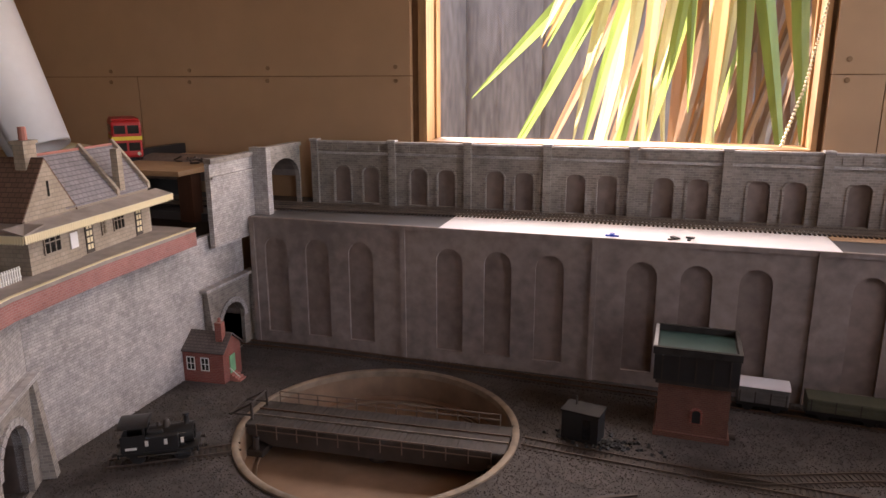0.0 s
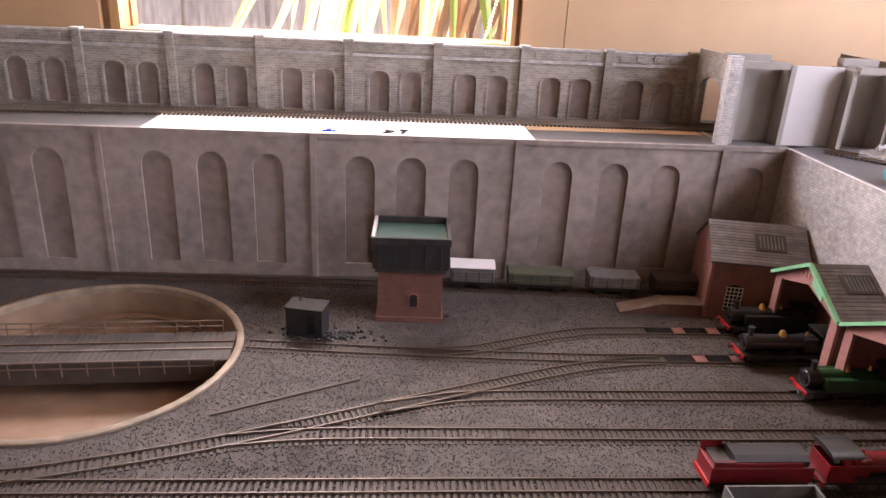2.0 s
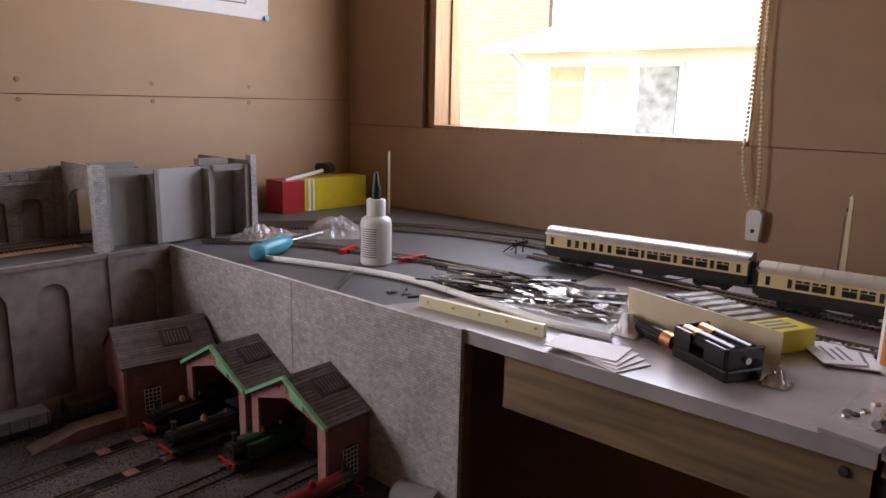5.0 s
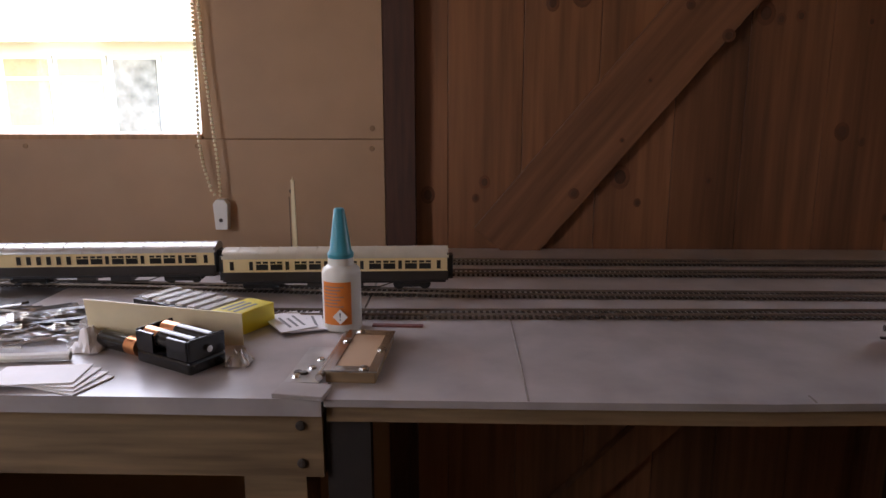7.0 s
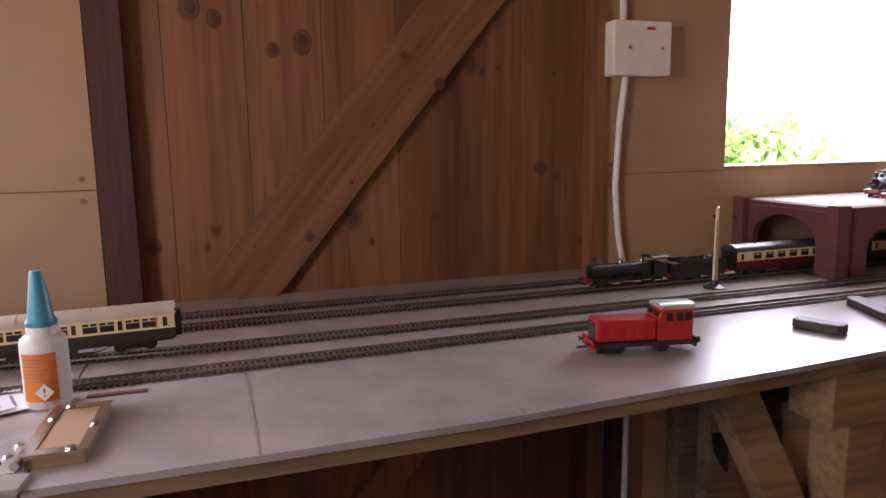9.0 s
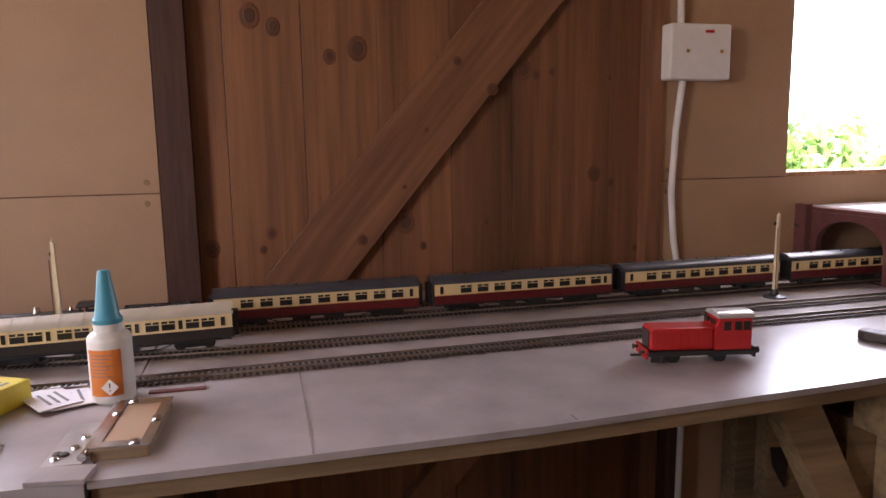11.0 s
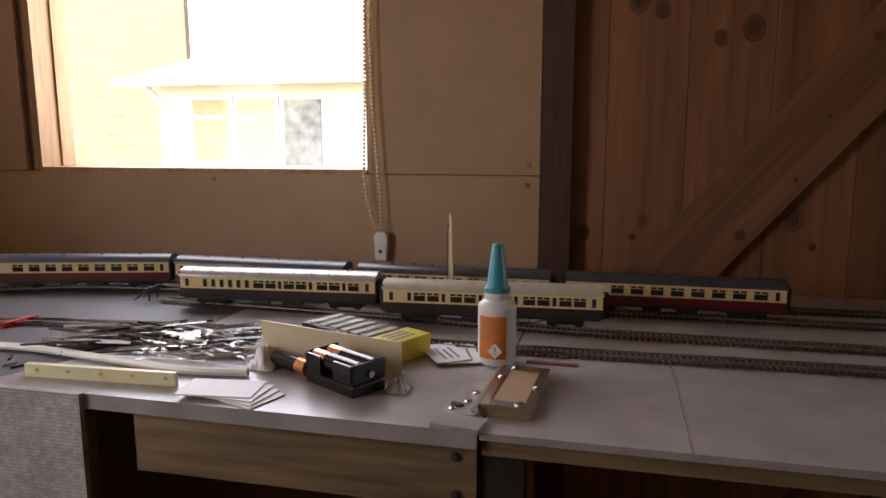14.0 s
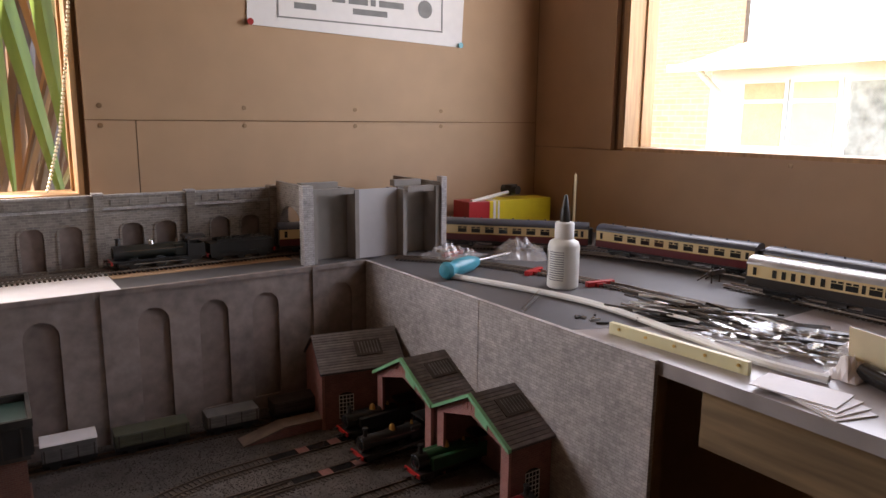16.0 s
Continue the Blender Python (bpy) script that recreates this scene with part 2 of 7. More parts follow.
WHITE = mat("white_plastic", (0.75, 0.74, 0.71), 0.4, vary=0.04)
MILKY = mat("milky_plastic", (0.7, 0.7, 0.66), 0.35, vary=0.04)
BLUE = mat("turquoise_plastic", (0.05, 0.3, 0.4), 0.35, vary=0.06)
ORANGE = mat("orange_label", (0.68, 0.2, 0.03), 0.5, vary=0.04)
INK = mat("grey_print", (0.2, 0.2, 0.21), 0.6)
YELLOW = mat("yellow_card", (0.68, 0.55, 0.03), 0.4, vary=0.05)
BOX_RED = mat("red_card", (0.4, 0.02, 0.025), 0.4, vary=0.05)
PALE_YELLOW = mat("pale_yellow_plastic", (0.72, 0.68, 0.42), 0.4, vary=0.04)
WATER_GREEN = mat("painted_water", (0.014, 0.042, 0.037), 0.4, spec=0.25)
GREY_WAGON = mat("grey_wagon_paint", (0.24, 0.23, 0.23), 0.6, vary=0.15)
OLIVE_WAGON = mat("olive_grey_wagon_paint", (0.085, 0.09, 0.06), 0.6, vary=0.15)
FOIL = mat("silver_sprue", (0.55, 0.55, 0.55), 0.25, metal=0.7)
COAL = mat("coal", (0.012, 0.012, 0.012), 0.5, bump=0.001, scale=300)
BALSA = mat("balsa_wood", (0.5, 0.33, 0.2), 0.7, vary=0.1, grain=(1, 6, 6))
GLASS = glass_mat("window_glass")
CLEAR = glass_mat("clear_plastic", (0.93, 0.94, 0.95), 0.12, 0.13)


def bag_mat(name, haze):
    """Thin crinkled film: mostly clear, partly a glossy whitish skin."""
    m = glass_mat(name, (0.95, 0.95, 0.96), 0.1, 0.1)
    nt = m.node_tree
    out = [n for n in nt.nodes if n.bl_idname == "ShaderNodeOutputMaterial"][0]
    clear = out.inputs[0].links[0].from_socket
    skin, mix = nt.nodes.new("ShaderNodeBsdfPrincipled"), nt.nodes.new("ShaderNodeMixShader")
    skin.inputs["Base Color"].default_value, skin.inputs["Roughness"].default_value = (0.75, 0.74, 0.75, 1), 0.16
    mix.inputs[0].default_value = haze
    nt.links.new(clear, mix.inputs[1])
    nt.links.new(skin.outputs[0], mix.inputs[2])
    nt.links.new(mix.outputs[0], out.inputs[0])
    return m


BAG = bag_mat("hazy_bag_film", 0.3)
FILM = glass_mat("clear_window_film", (0.97, 0.97, 0.97), 0.08, 0.05)
YARD_RAIL = mat("dull_yard_rail", (0.13, 0.1, 0.082), 0.52, metal=0.55)
WAGON_GREY = mat("grimy_grey_wagon_paint", (0.15, 0.145, 0.14), 0.6, vary=0.25)
SHED_BRICK = brick_mat("grimy_pink_brick", (0.25, 0.105, 0.09), (0.2, 0.08, 0.07), (0.24, 0.15, 0.13), 0.006, 0.0026, stain=0.35)
ROOF_BOARD = mat("grimy_roof_board", (0.16, 0.14, 0.135), 0.6, vary=0.25, scale=90)
by_board(ROOF_BOARD, 0.8, 1.2)
ROOF_FELT = mat("dark_roof_felt", (0.05, 0.047, 0.045), 0.95, vary=0.25, spec=0.08)
RAMP_TOP = mat("worn_ramp_surface", (0.2, 0.15, 0.125), 0.85, vary=0.25)
LEAF = leaf_mat("flax_leaf", (0.24, 0.34, 0.09), 0.35)
LEAF_PALE = leaf_mat("pale_flax_leaf", (0.7, 0.66, 0.36), 0.25)
LEAF_DRY = leaf_mat("dry_flax_leaf", (0.46, 0.25, 0.12), 0.3)
LEAF_DEAD = leaf_mat("dead_flax_leaf", (0.26, 0.17, 0.115), 0.35)
FENCE = mat("weathered_fence", (0.19, 0.168, 0.155), 0.9, vary=0.3, scale=18, grain=(4, 4, 0.6))
GRASS = mat("garden_ground", (0.14, 0.13, 0.06), 0.95, vary=0.3, scale=6)
HOUSE_WALL = mat("white_house_wall", (0.88, 0.86, 0.83), 0.8, vary=0.03)
HOUSE_BLIND = mat("cream_house_blind", (0.55, 0.42, 0.24), 0.7, vary=0.1)
HOUSE_DARK = mat("dark_house_glass", (0.3, 0.29, 0.26), 0.3, vary=0.5, scale=8)
HOUSE_BRICK = brick_mat("garden_brick", (0.24, 0.15, 0.09), (0.2, 0.12, 0.07), (0.27, 0.19, 0.13), 0.23, 0.08)
HOUSE_ROOF = brick_mat("house_tile", (0.3, 0.2, 0.135), (0.25, 0.165, 0.11), (0.12, 0.08, 0.055), 0.3, 0.25)
HEDGE = leaf_mat("hedge_leaf", (0.2, 0.33, 0.08), 0.4)


# ---- building helpers ----
def box(bm, x0, x1, y0, y1, z0, z1, m=None):
    v = [bm.verts.new((x, y, z)) for x in (x0, x1) for y in (y0, y1) for z in (z0, z1)]
    if m is not None:
        for q in v:
            q.co = m @ q.co
    for f in ((0, 1, 3, 2), (4, 6, 7, 5), (0, 4, 5, 1), (2, 3, 7, 6), (0, 2, 6, 4), (1, 5, 7, 3)):
        bm.faces.new([v[i] for i in f])
    return bm


def tube(bm, a, b, r0, r1=None, n=12, caps=True):
    """A straight round bar from a to b."""
    a, b = Vector(a), Vector(b)
    r1 = r0 if r1 is None else r1
    q = (b - a).to_track_quat("Z", "Y")
    rings = []
    for p, r in ((a, r0), (b, r1)):
        rings.append([bm.verts.new(p + q @ Vector((r * math.cos(2 * math.pi * i / n), r * math.sin(2 * math.pi * i / n), 0))) for i in range(n)])
    for i in range(n):
        bm.faces.new((rings[0][i], rings[0][(i + 1) % n], rings[1][(i + 1) % n], rings[1][i]))
    if caps:
        bm.faces.new(rings[0][::-1])
        bm.faces.new(rings[1])
    return bm


def lathe(bm, profile, n=24, m=None, caps=True):
    """Turns (radius, height) pairs round z."""
    rings = []
    for r, z in profile:
        rings.append([bm.verts.new((r * math.cos(2 * math.pi * i / n), r * math.sin(2 * math.pi * i / n), z)) for i in range(n)])
    for a, b in zip(rings, rings[1:]):
        for i in range(n):
            bm.faces.new((a[i], a[(i + 1) % n], b[(i + 1) % n], b[i]))
    if caps and profile[0][0] > 1e-5:
        bm.faces.new(rings[0][::-1])
    if caps and profile[-1][0] > 1e-5:
        bm.faces.new(rings[-1])
    if m is not None:
        bmesh.ops.transform(bm, matrix=m, verts=[v for r in rings for v in r])
    return bm


def slab(bm, pts, axis, lo, hi, m=None):
    """A flat outline (in the two other axes) given depth along axis."""
    def place(p, d):
        q = {"x": (d, p[0], p[1]), "y": (p[0], d, p[1]), "z": (p[0], p[1], d)}[axis]
        return m @ Vector(q) if m is not None else q
    a, b = [bm.verts.new(place(p, lo)) for p in pts], [bm.verts.new(place(p, hi)) for p in pts]
    n = len(pts)
    bm.faces.new(a[::-1]), bm.faces.new(b)
    for i in range(n):
        bm.faces.new((a[i], a[(i + 1) % n], b[(i + 1) % n], b[i]))
    return bm


def arch_outline(c, w, z0, spring, rise, n=10):
    """Points of an opening with a curved head, from its foot round to its other foot."""
    pts = [(c - w / 2, z0), (c - w / 2, spring)]
    pts += [(c - w / 2 * math.cos(math.pi * i / n), spring + rise * math.sin(math.pi * i / n)) for i in range(1, n)]
    return pts + [(c + w / 2, spring), (c + w / 2, z0)]


def pierced(bm, u0, u1, z0, z1, holes, axis, lo, hi, m=None):
    """An upright sheet from u0 to u1 with arched openings (centre, width, foot, spring, rise)."""
    at = u0
    for c, w, zf, sp, ri in sorted(holes):
        a, b = c - w / 2, c + w / 2
        if a > at:
            slab(bm, [(at, z0), (a, z0), (a, z1), (at, z1)], axis, lo, hi, m)
        if zf > z0:
            slab(bm, [(a, z0), (b, z0), (b, zf), (a, zf)], axis, lo, hi, m)
        head = arch_outline(c, w, zf, sp, ri)[1:-1]
        for p, q in zip(head, head[1:]):
            slab(bm, [p, q, (q[0], z1), (p[0], z1)], axis, lo, hi, m)
        at = b
    if at < u1:
        slab(bm, [(at, z0), (u1, z0), (u1, z1), (at, z1)], axis, lo, hi, m)
    bmesh.ops.remove_doubles(bm, verts=bm.verts[:], dist=0.00002)
    return bm


def part(name, bm, material, parent=None, label="", m=None, smooth=False, bevel=0.0):
    if bevel:
        bmesh.ops.bevel(bm, geom=bm.edges[:], offset=bevel, segments=2, affect="EDGES", profile=0.5)
    bmesh.ops.recalc_face_normals(bm, faces=bm.faces[:])
    me = bpy.data.meshes.new(name)
    bm.to_mesh(me)
    bm.free()
    me.materials.append(material)
    if smooth:
        for p in me.polygons:
            p.use_smooth = True
        me.set_sharp_from_angle(angle=radians(40))
    ob = new(name, me)
    if m is not None:
        ob.matrix_basis = m
    if parent:
        ob.parent = parent
    if label:
        ob["label"] = label
    return ob


def B():
    return bmesh.new()


def one(name, x0, x1, y0, y1, z0, z1, material, parent=None, label="", bevel=0.0, m=None):
    return part(name, box(B(), x0, x1, y0, y1, z0, z1), material, parent, label, bevel=bevel, m=m)


def thing(name, label, category, m=None, group="", kind=""):
    ob = new(name)
    ob.empty_display_size = 0.02
    if m is not None:
        ob.matrix_basis = m
    return tagged(ob, label, category, group, kind)


def structure(ob, label, category):
    return tagged(ob, label, category, kind="structure")


# ---- shed ----
Y0, DECK = 0.852, 1.058           # yard and upper deck heights
WN, WE, WW, WS = 1.14, 1.112, -1.7, -3.2   # inner faces of the walls
ROOF = 2.05

structure(one("floor", WW - 0.1, WE + 0.1, WS - 0.1, WN + 0.1, -0.1, 0.0, FLOOR), "dark wooden shed floor under the benches", "floor")
structure(one("ceiling", WW - 0.1, WE + 0.1, WS - 0.1, WN + 0.1, ROOF, ROOF + 0.05, CEIL), "brown board ceiling of the shed", "ceiling")
T = 0.012                          # hardboard thickness
N0, N1, NS = -0.39, 0.222, 1.160   # north window: sides and sill
E0, E1, ES = 0.308, 0.915, 1.225   # first east window
F0, F1, FS = -1.65, -0.962, 1.222  # second east window
D0, D1 = -0.71, 0.041              # plank door
TOP = 1.82


def framed_wall(name, label, axis, face, out, spans):
    """A wall body with the sheets that line it; spans are (u0, u1, z0, z1)."""
    bm = B()
    for u0, u1, z0, z1 in spans:
        lo, hi = sorted((face + out * T, face + out * 0.07))
        slab(bm, [(u0, z0), (u1, z0), (u1, z1), (u0, z1)], axis, lo, hi)
    return structure(part(name, bm, PLY_EDGE), label, "wall")


def sheet(wall, axis, face, out, u0, u1, z0, z1):
    lo, hi = sorted((face, face + out * T))
    g = 0.0007
    return part("panel", slab(B(), [(u0 + g, z0 + g), (u1 - g, z0 + g), (u1 - g, z1 - g), (u0 + g, z1 - g)], axis, lo, hi), PLY, wall)


wall_n = framed_wall("wall_north", "tan hardboard-lined shed wall with window opening", "y", WN, 1,
                     [(WW, N0, 0, ROOF), (N1, WE + 0.07, 0, ROOF), (N0, N1, 0, NS), (N0, N1, TOP, ROOF)])
SN = 1.272
for a, b in ((WW, -0.95), (-0.95, N0 - 0.012), (N1 + 0.008, 0.30), (0.30, WE)):
    sheet(wall_n, "y", WN, 1, a, b, 0.0, SN)
for a, b in ((WW, N0 - 0.012), (N1 + 0.008, WE)):
    sheet(wall_n, "y", WN, 1, a, b, SN, ROOF)
sheet(wall_n, "y", WN, 1, N0 - 0.012, N1 + 0.012, 0.0, NS)
sheet(wall_n, "y", WN, 1, N0 - 0.012, N1 + 0.012, TOP, ROOF)
wall_e = framed_wall("wall_east", "tan hardboard-lined shed wall with windows and door", "x", WE, 1,
                     [(E1, WN, 0, ROOF), (D1, E0, 0, ROOF), (E0, E1, 0, ES), (E0, E1, TOP, ROOF), (D0, D1, 1.98, ROOF),
                      (F1, D0, 0, ROOF), (F0, F1, 0, FS), (F0, F1, TOP, ROOF), (WS, F0, 0, ROOF)])
SE = 1.2225
sheet(wall_e, "x", WE, 1, E1 + 0.01, WN, SE, ROOF)
sheet(wall_e, "x", WE, 1, D1, WN, 0.0, SE)
sheet(wall_e, "x", WE, 1, D1, E0 - 0.006, SE, ROOF)
sheet(wall_e, "x", WE, 1, E0 - 0.01, E1 + 0.01, TOP, ROOF)
sheet(wall_e, "x", WE, 1, F1 - 0.002, D0, 1.219, ROOF)
sheet(wall_e, "x", WE, 1, WS, D0, 0.0, 1.219)
sheet(wall_e, "x", WE, 1, F0 - 0.2, F0 - 0.004, 1.219, ROOF)
wall_w = framed_wall("wall_west", "tan hardboard wall behind the station", "x", WW, -1, [(WS, WN + 0.07, 0, ROOF)])
sheet(wall_w, "x", WW, -1, WS, -0.9, 0, ROOF)
sheet(wall_w, "x", WW, -1, -0.9, WN, 0, ROOF)
structure(one("wall_south", WW, WE, WS - 0.07, WS, 0, ROOF, PLY), "plain tan hardboard end wall of the shed", "wall")


def screw(parent, axis, face, u, z):
    q = Vector((u, face, z)) if axis == "y" else Vector((face, u, z))
    d = Vector((0, -0.0012, 0)) if axis == "y" else Vector((-0.0012, 0, 0))
    bm = tube(B(), q + d * -0.5, q + d, 0.0042, 0.0036, 10)
    tube(bm, q + d, q + d * 1.3, 0.0016, 0.0016, 6)
    part("screw", bm, SCREW, parent)


for u in (0.251, 0.468, 0.673, 0.862):
    for z in (SN + 0.021, SN - 0.008):
        screw(wall_n, "y", WN, u, z)
for u, z in ((-0.429, 1.287), (-0.429, 1.264), (-0.671, 1.286), (-0.673, 1.264), (-0.834, 1.283), (-0.836, 1.262), (-1.01, 1.282), (-1.012, 1.262)):
    screw(wall_n, "y", WN, u, z)
for u, z in ((0.058, SE + 0.015), (0.059, SE - 0.014), (0.565, SE - 0.01), (0.312, SE - 0.01), (-0.735, 1.235), (-0.735, 1.2)):
    screw(wall_e, "x", WE, u, z)


def window(name, axis, face, u0, u1, z0, z1, label, low=0.012, high=0.012):
    """Timber lining set back behind a dark gap, sill and glass; low and high are how far each side's lining shows."""
    w = thing(name, label, "window", kind="structure")

    def bit(nm, a, b, c, d, lo, hi, material):
        return part(nm, slab(B(), [(a, c), (b, c), (b, d), (a, d)], axis, lo, hi), material, w)
    for edge, way, show in ((u0, -1, low), (u1, 1, high)):
        far = edge + way * (show + 0.004)
        mid = edge + way * show * 0.55
        bit("window_frame", min(edge, mid), max(edge, mid), z0, z1, face + 0.006, face + 0.085, FRAME)
        bit("lining", min(mid, far) + (0.0003 if way > 0 else 0), max(mid, far) - (0.0003 if way < 0 else 0), z0, z1, face + 0.0125, face + 0.08, POST)
        bead = edge - way * 0.004
        bit("glazing_bead", min(edge, bead), max(edge, bead), z0 + 0.005, z1 - 0.015, face + 0.05, face + 0.061, FRAME)
    bit("window_frame", u0, u1, z1 - 0.014, z1, face + 0.004, face + 0.085, FRAME)
    bit("window_sill", u0, u1, z0 - 0.004, z0 + 0.004, face + 0.003, face + 0.085, FRAME)
    pane = bit("pane", u0, u1, z0 + 0.004, z1 - 0.014, face + 0.062, face + 0.065, GLASS)
    pane.visible_shadow = False
    return w


window("window_1", "y", WN, N0 + 0.014, N1 - 0.006, NS, TOP, "timber-framed shed window looking onto flax leaves", 0.026, 0.014)
window("window_2", "x", WE, E0 - 0.002, E1 - 0.017, ES, TOP, "timber-framed shed window looking onto a white house", 0.004, 0.027)
window("window_3", "x", WE, F0, F1 - 0.005, FS, TOP, "bright shed window above the brick bridge", 0.004, 0.004)


# plank door with a diagonal brace, set back behind the bench
door = thing("door_1", "stained knotty pine plank door with diagonal brace", "door", kind="structure")
DX = WE + 0.025
edges = [D1, -0.05, -0.158, -0.267, -0.377, -0.476, -0.59, D0]
for i, (a, b) in enumerate(zip(edges[1:], edges)):
    bm = box(B(), DX, DX + 0.02, a + 0.0004, b - 0.0004, 0.05, 1.98)
    part("plank", bm, PINE, door, bevel=0.0008)
# the brace runs up to the south; its grain follows it
part("brace", box(B(), -0.014, 0.0, -0.048, 0.048, 0.0, 0.8), PINE_BRACE, door, bevel=0.001,
     m=pose(DX - 0.0005, -0.126, 1.06, 39.9))
bm = B()
slab(bm, [(-0.1, 0.45), (-0.03, 0.45), (-0.55, 1.0), (-0.62, 1.0)], "x", DX - 0.02, DX)
part("brace", bm, PINE, door)
for z in (0.28, 1.75):
    one("ledge", DX - 0.02, DX, D0 + 0.02, D1 - 0.02, z, z + 0.1, PINE, door)


def knot(y, z, r, x, stretch=1.0):
    """A dark knot with a browner ring of grain round it."""
    tall = Matrix.Diagonal((stretch, 1.0, 1, 1))
    halo = part("knot", lathe(B(), [(r * 1.35, 0), (r * 1.2, 0.0004), (0, 0.0005)], 14, pose(x, y, z, 0, -90, 0) @ tall), KNOT_HALO, door)
    part("heart", lathe(B(), [(r * 0.8, 0.0003), (r * 0.65, 0.0009), (0, 0.0011)], 12, pose(x, y, z, 0, -90, 0) @ tall), PINE_KNOT, halo)


for y, z, r in ((-0.088, 1.464, 0.011), (-0.119, 1.45, 0.008), (-0.197, 1.41, 0.007), (-0.238, 1.422, 0.011), (-0.494, 1.395, 0.01), (-0.516, 1.387, 0.005), (-0.543, 1.391, 0.005), (-0.641, 1.383, 0.004),
               (-0.617, 1.232, 0.008), (-0.647, 1.217, 0.004), (-0.104, 1.158, 0.006), (-0.091, 1.134, 0.004), (-0.132, 1.126, 0.005), (-0.303, 1.166, 0.011), (-0.432, 1.16, 0.004), (-0.33, 1.128, 0.004), (-0.02, 1.139, 0.008), (-0.694, 1.106, 0.004)):
    knot(y, z, r, DX - 0.0003, 1.25)
for y, z, r in ((-0.385, 1.405, 0.005), (-0.44, 1.364, 0.007), (-0.234, 1.143, 0.006), (-0.335, 1.304, 0.003), (-0.3, 1.22, 0.003)):
    knot(y, z, r, DX - 0.0147)
one("backing", DX + 0.0205, DX + 0.03, D0, D1, 0.0, 2.0, POST, door)
trim = thing("trim", "dark stained timber posts framing the door", "door frame", kind="structure")
one("post", WE + 0.001, WE + 0.06, D1 - 0.044, D1 - 0.0005, 0.02, 1.98, POST, trim)
one("post", WE - 0.006, WE + 0.06, D0 - 0.012, D0 + 0.014, 0.02, 1.98, PINE_BRACE, trim)
one("lintel", WE + 0.001, WE + 0.06, D0 + 0.02, D1 - 0.035, 1.95, 1.98, POST, trim)

# Unseen overhang and fascia, sized to limit the sun through the north window.
structure(one("roof", WW - 0.3, WE + 0.25, WS - 0.3, WN + 0.42, ROOF + 0.06, ROOF + 0.09, FENCE), "unseen shed roof with eaves added to cut the sun", "roof")
sun_cut_fascia = structure(one("fascia", WW - 0.3, WE + 0.25, WN + 0.42, WN + 0.44, ROOF - 0.05, ROOF + 0.09, FENCE), "unseen fascia board added to cut the sun", "trim")

# ---- garden ----
structure(one("ground", -40, 60, -60, 40, -0.35, -0.2, GRASS), "dry garden ground round the shed", "ground")
fence = thing("fence", "weathered grey close-board garden fence", "fence", kind="structure")
for i in range(34):
    one("board", -4.2 + i * 0.15, -4.04 + i * 0.15, 2.75 + 0.01 * (i % 2), 2.78 + 0.01 * (i % 2), -0.2, 1.75, FENCE, fence)


def hanging_leaf(bm, x, y, slant, above, below, w, bend):
    """A broad folded blade that hangs from above, fanned out by slant degrees."""
    d = Vector((math.sin(radians(slant)), 0, -math.cos(radians(slant))))
    side = Vector((math.cos(radians(slant)), 0.35, math.sin(radians(slant)))).normalized()
    n, rows = 12, []
    for i in range(n + 1):
        t = i / n
        p = Vector((x, y, 1.55)) + d * (-above + (above + below) * t) + Vector((bend * (t - 0.4) ** 2, -0.05 * t, 0))
        ww = w * (1 - max(0, (t - 0.35) / 0.65) ** 2) + 0.0008
        rows.append([bm.verts.new(p - side * ww + Vector((0, 0.3 * ww, 0))), bm.verts.new(p - Vector((0, 0.2 * ww, 0))), bm.verts.new(p + side * ww + Vector((0, 0.3 * ww, 0)))])
    for a, b in zip(rows, rows[1:]):
        for k in (0, 1):
            bm.faces.new((a[k], a[k + 1], b[k + 1], b[k]))


LEANING = ((-0.065, -44, 0.449, 0.021), (-0.054, -29, 0.48, 0.015))   # two blades that lean out before the fence
flax = thing("flax_bush", "flax bush with long striped green and dry leaves", "plant")
rnd = random.Random(11)
for material, front, behind, nm, wide in ((LEAF, 9, 4, "green_leaves", (0.015, 0.025)), (LEAF_PALE, 8, 6, "pale_leaves", (0.01, 0.019)), (LEAF_DRY, 5, 12, "dry_leaves", (0.009, 0.018)), (LEAF_DEAD, 0, 46, "dead_leaves", (0.008, 0.02))):
    bm = B()
    for i in range(front):
        x = -0.16 + 0.46 * (i + rnd.random()) / front
        slant = -150 * max(0, 0.03 - x) + 60 * max(0, x - 0.08) + rnd.uniform(-9, 7)
        hanging_leaf(bm, x, rnd.uniform(1.42, 1.62), slant, 0.45, rnd.uniform(0.3, 0.62) if x > -0.1 else 0.24, rnd.uniform(*wide), rnd.uniform(-0.12, 0.12))
    for i in range(behind):
        x = rnd.uniform(-0.1, 0.5)
        hanging_leaf(bm, x, rnd.uniform(1.7, 2.1), -(5 + 60 * max(0, -x)) + rnd.uniform(-14, 10), 0.5, rnd.uniform(0.5, 0.9), rnd.uniform(*wide), rnd.uniform(-0.25, 0.25))
    if material is LEAF:
        for x, slant, reach, w_ in LEANING:
            hanging_leaf(bm, x, 1.5, slant, 0.4, reach, w_, 0.0)
    part(nm, bm, material, flax)["kind"] = "stuff"
part("crown", tube(B(), (0.1, 1.95, -0.2), (0.08, 1.9, 1.95), 0.09, 0.05, 10), LEAF_DRY, flax)
house = thing("house", "white rendered neighbouring house with tiled hip roof", "house")
one("wall", 7.3, 12.0, 1.0, 5.0, -0.2, 1.88, HOUSE_WALL, house)
bm = B()
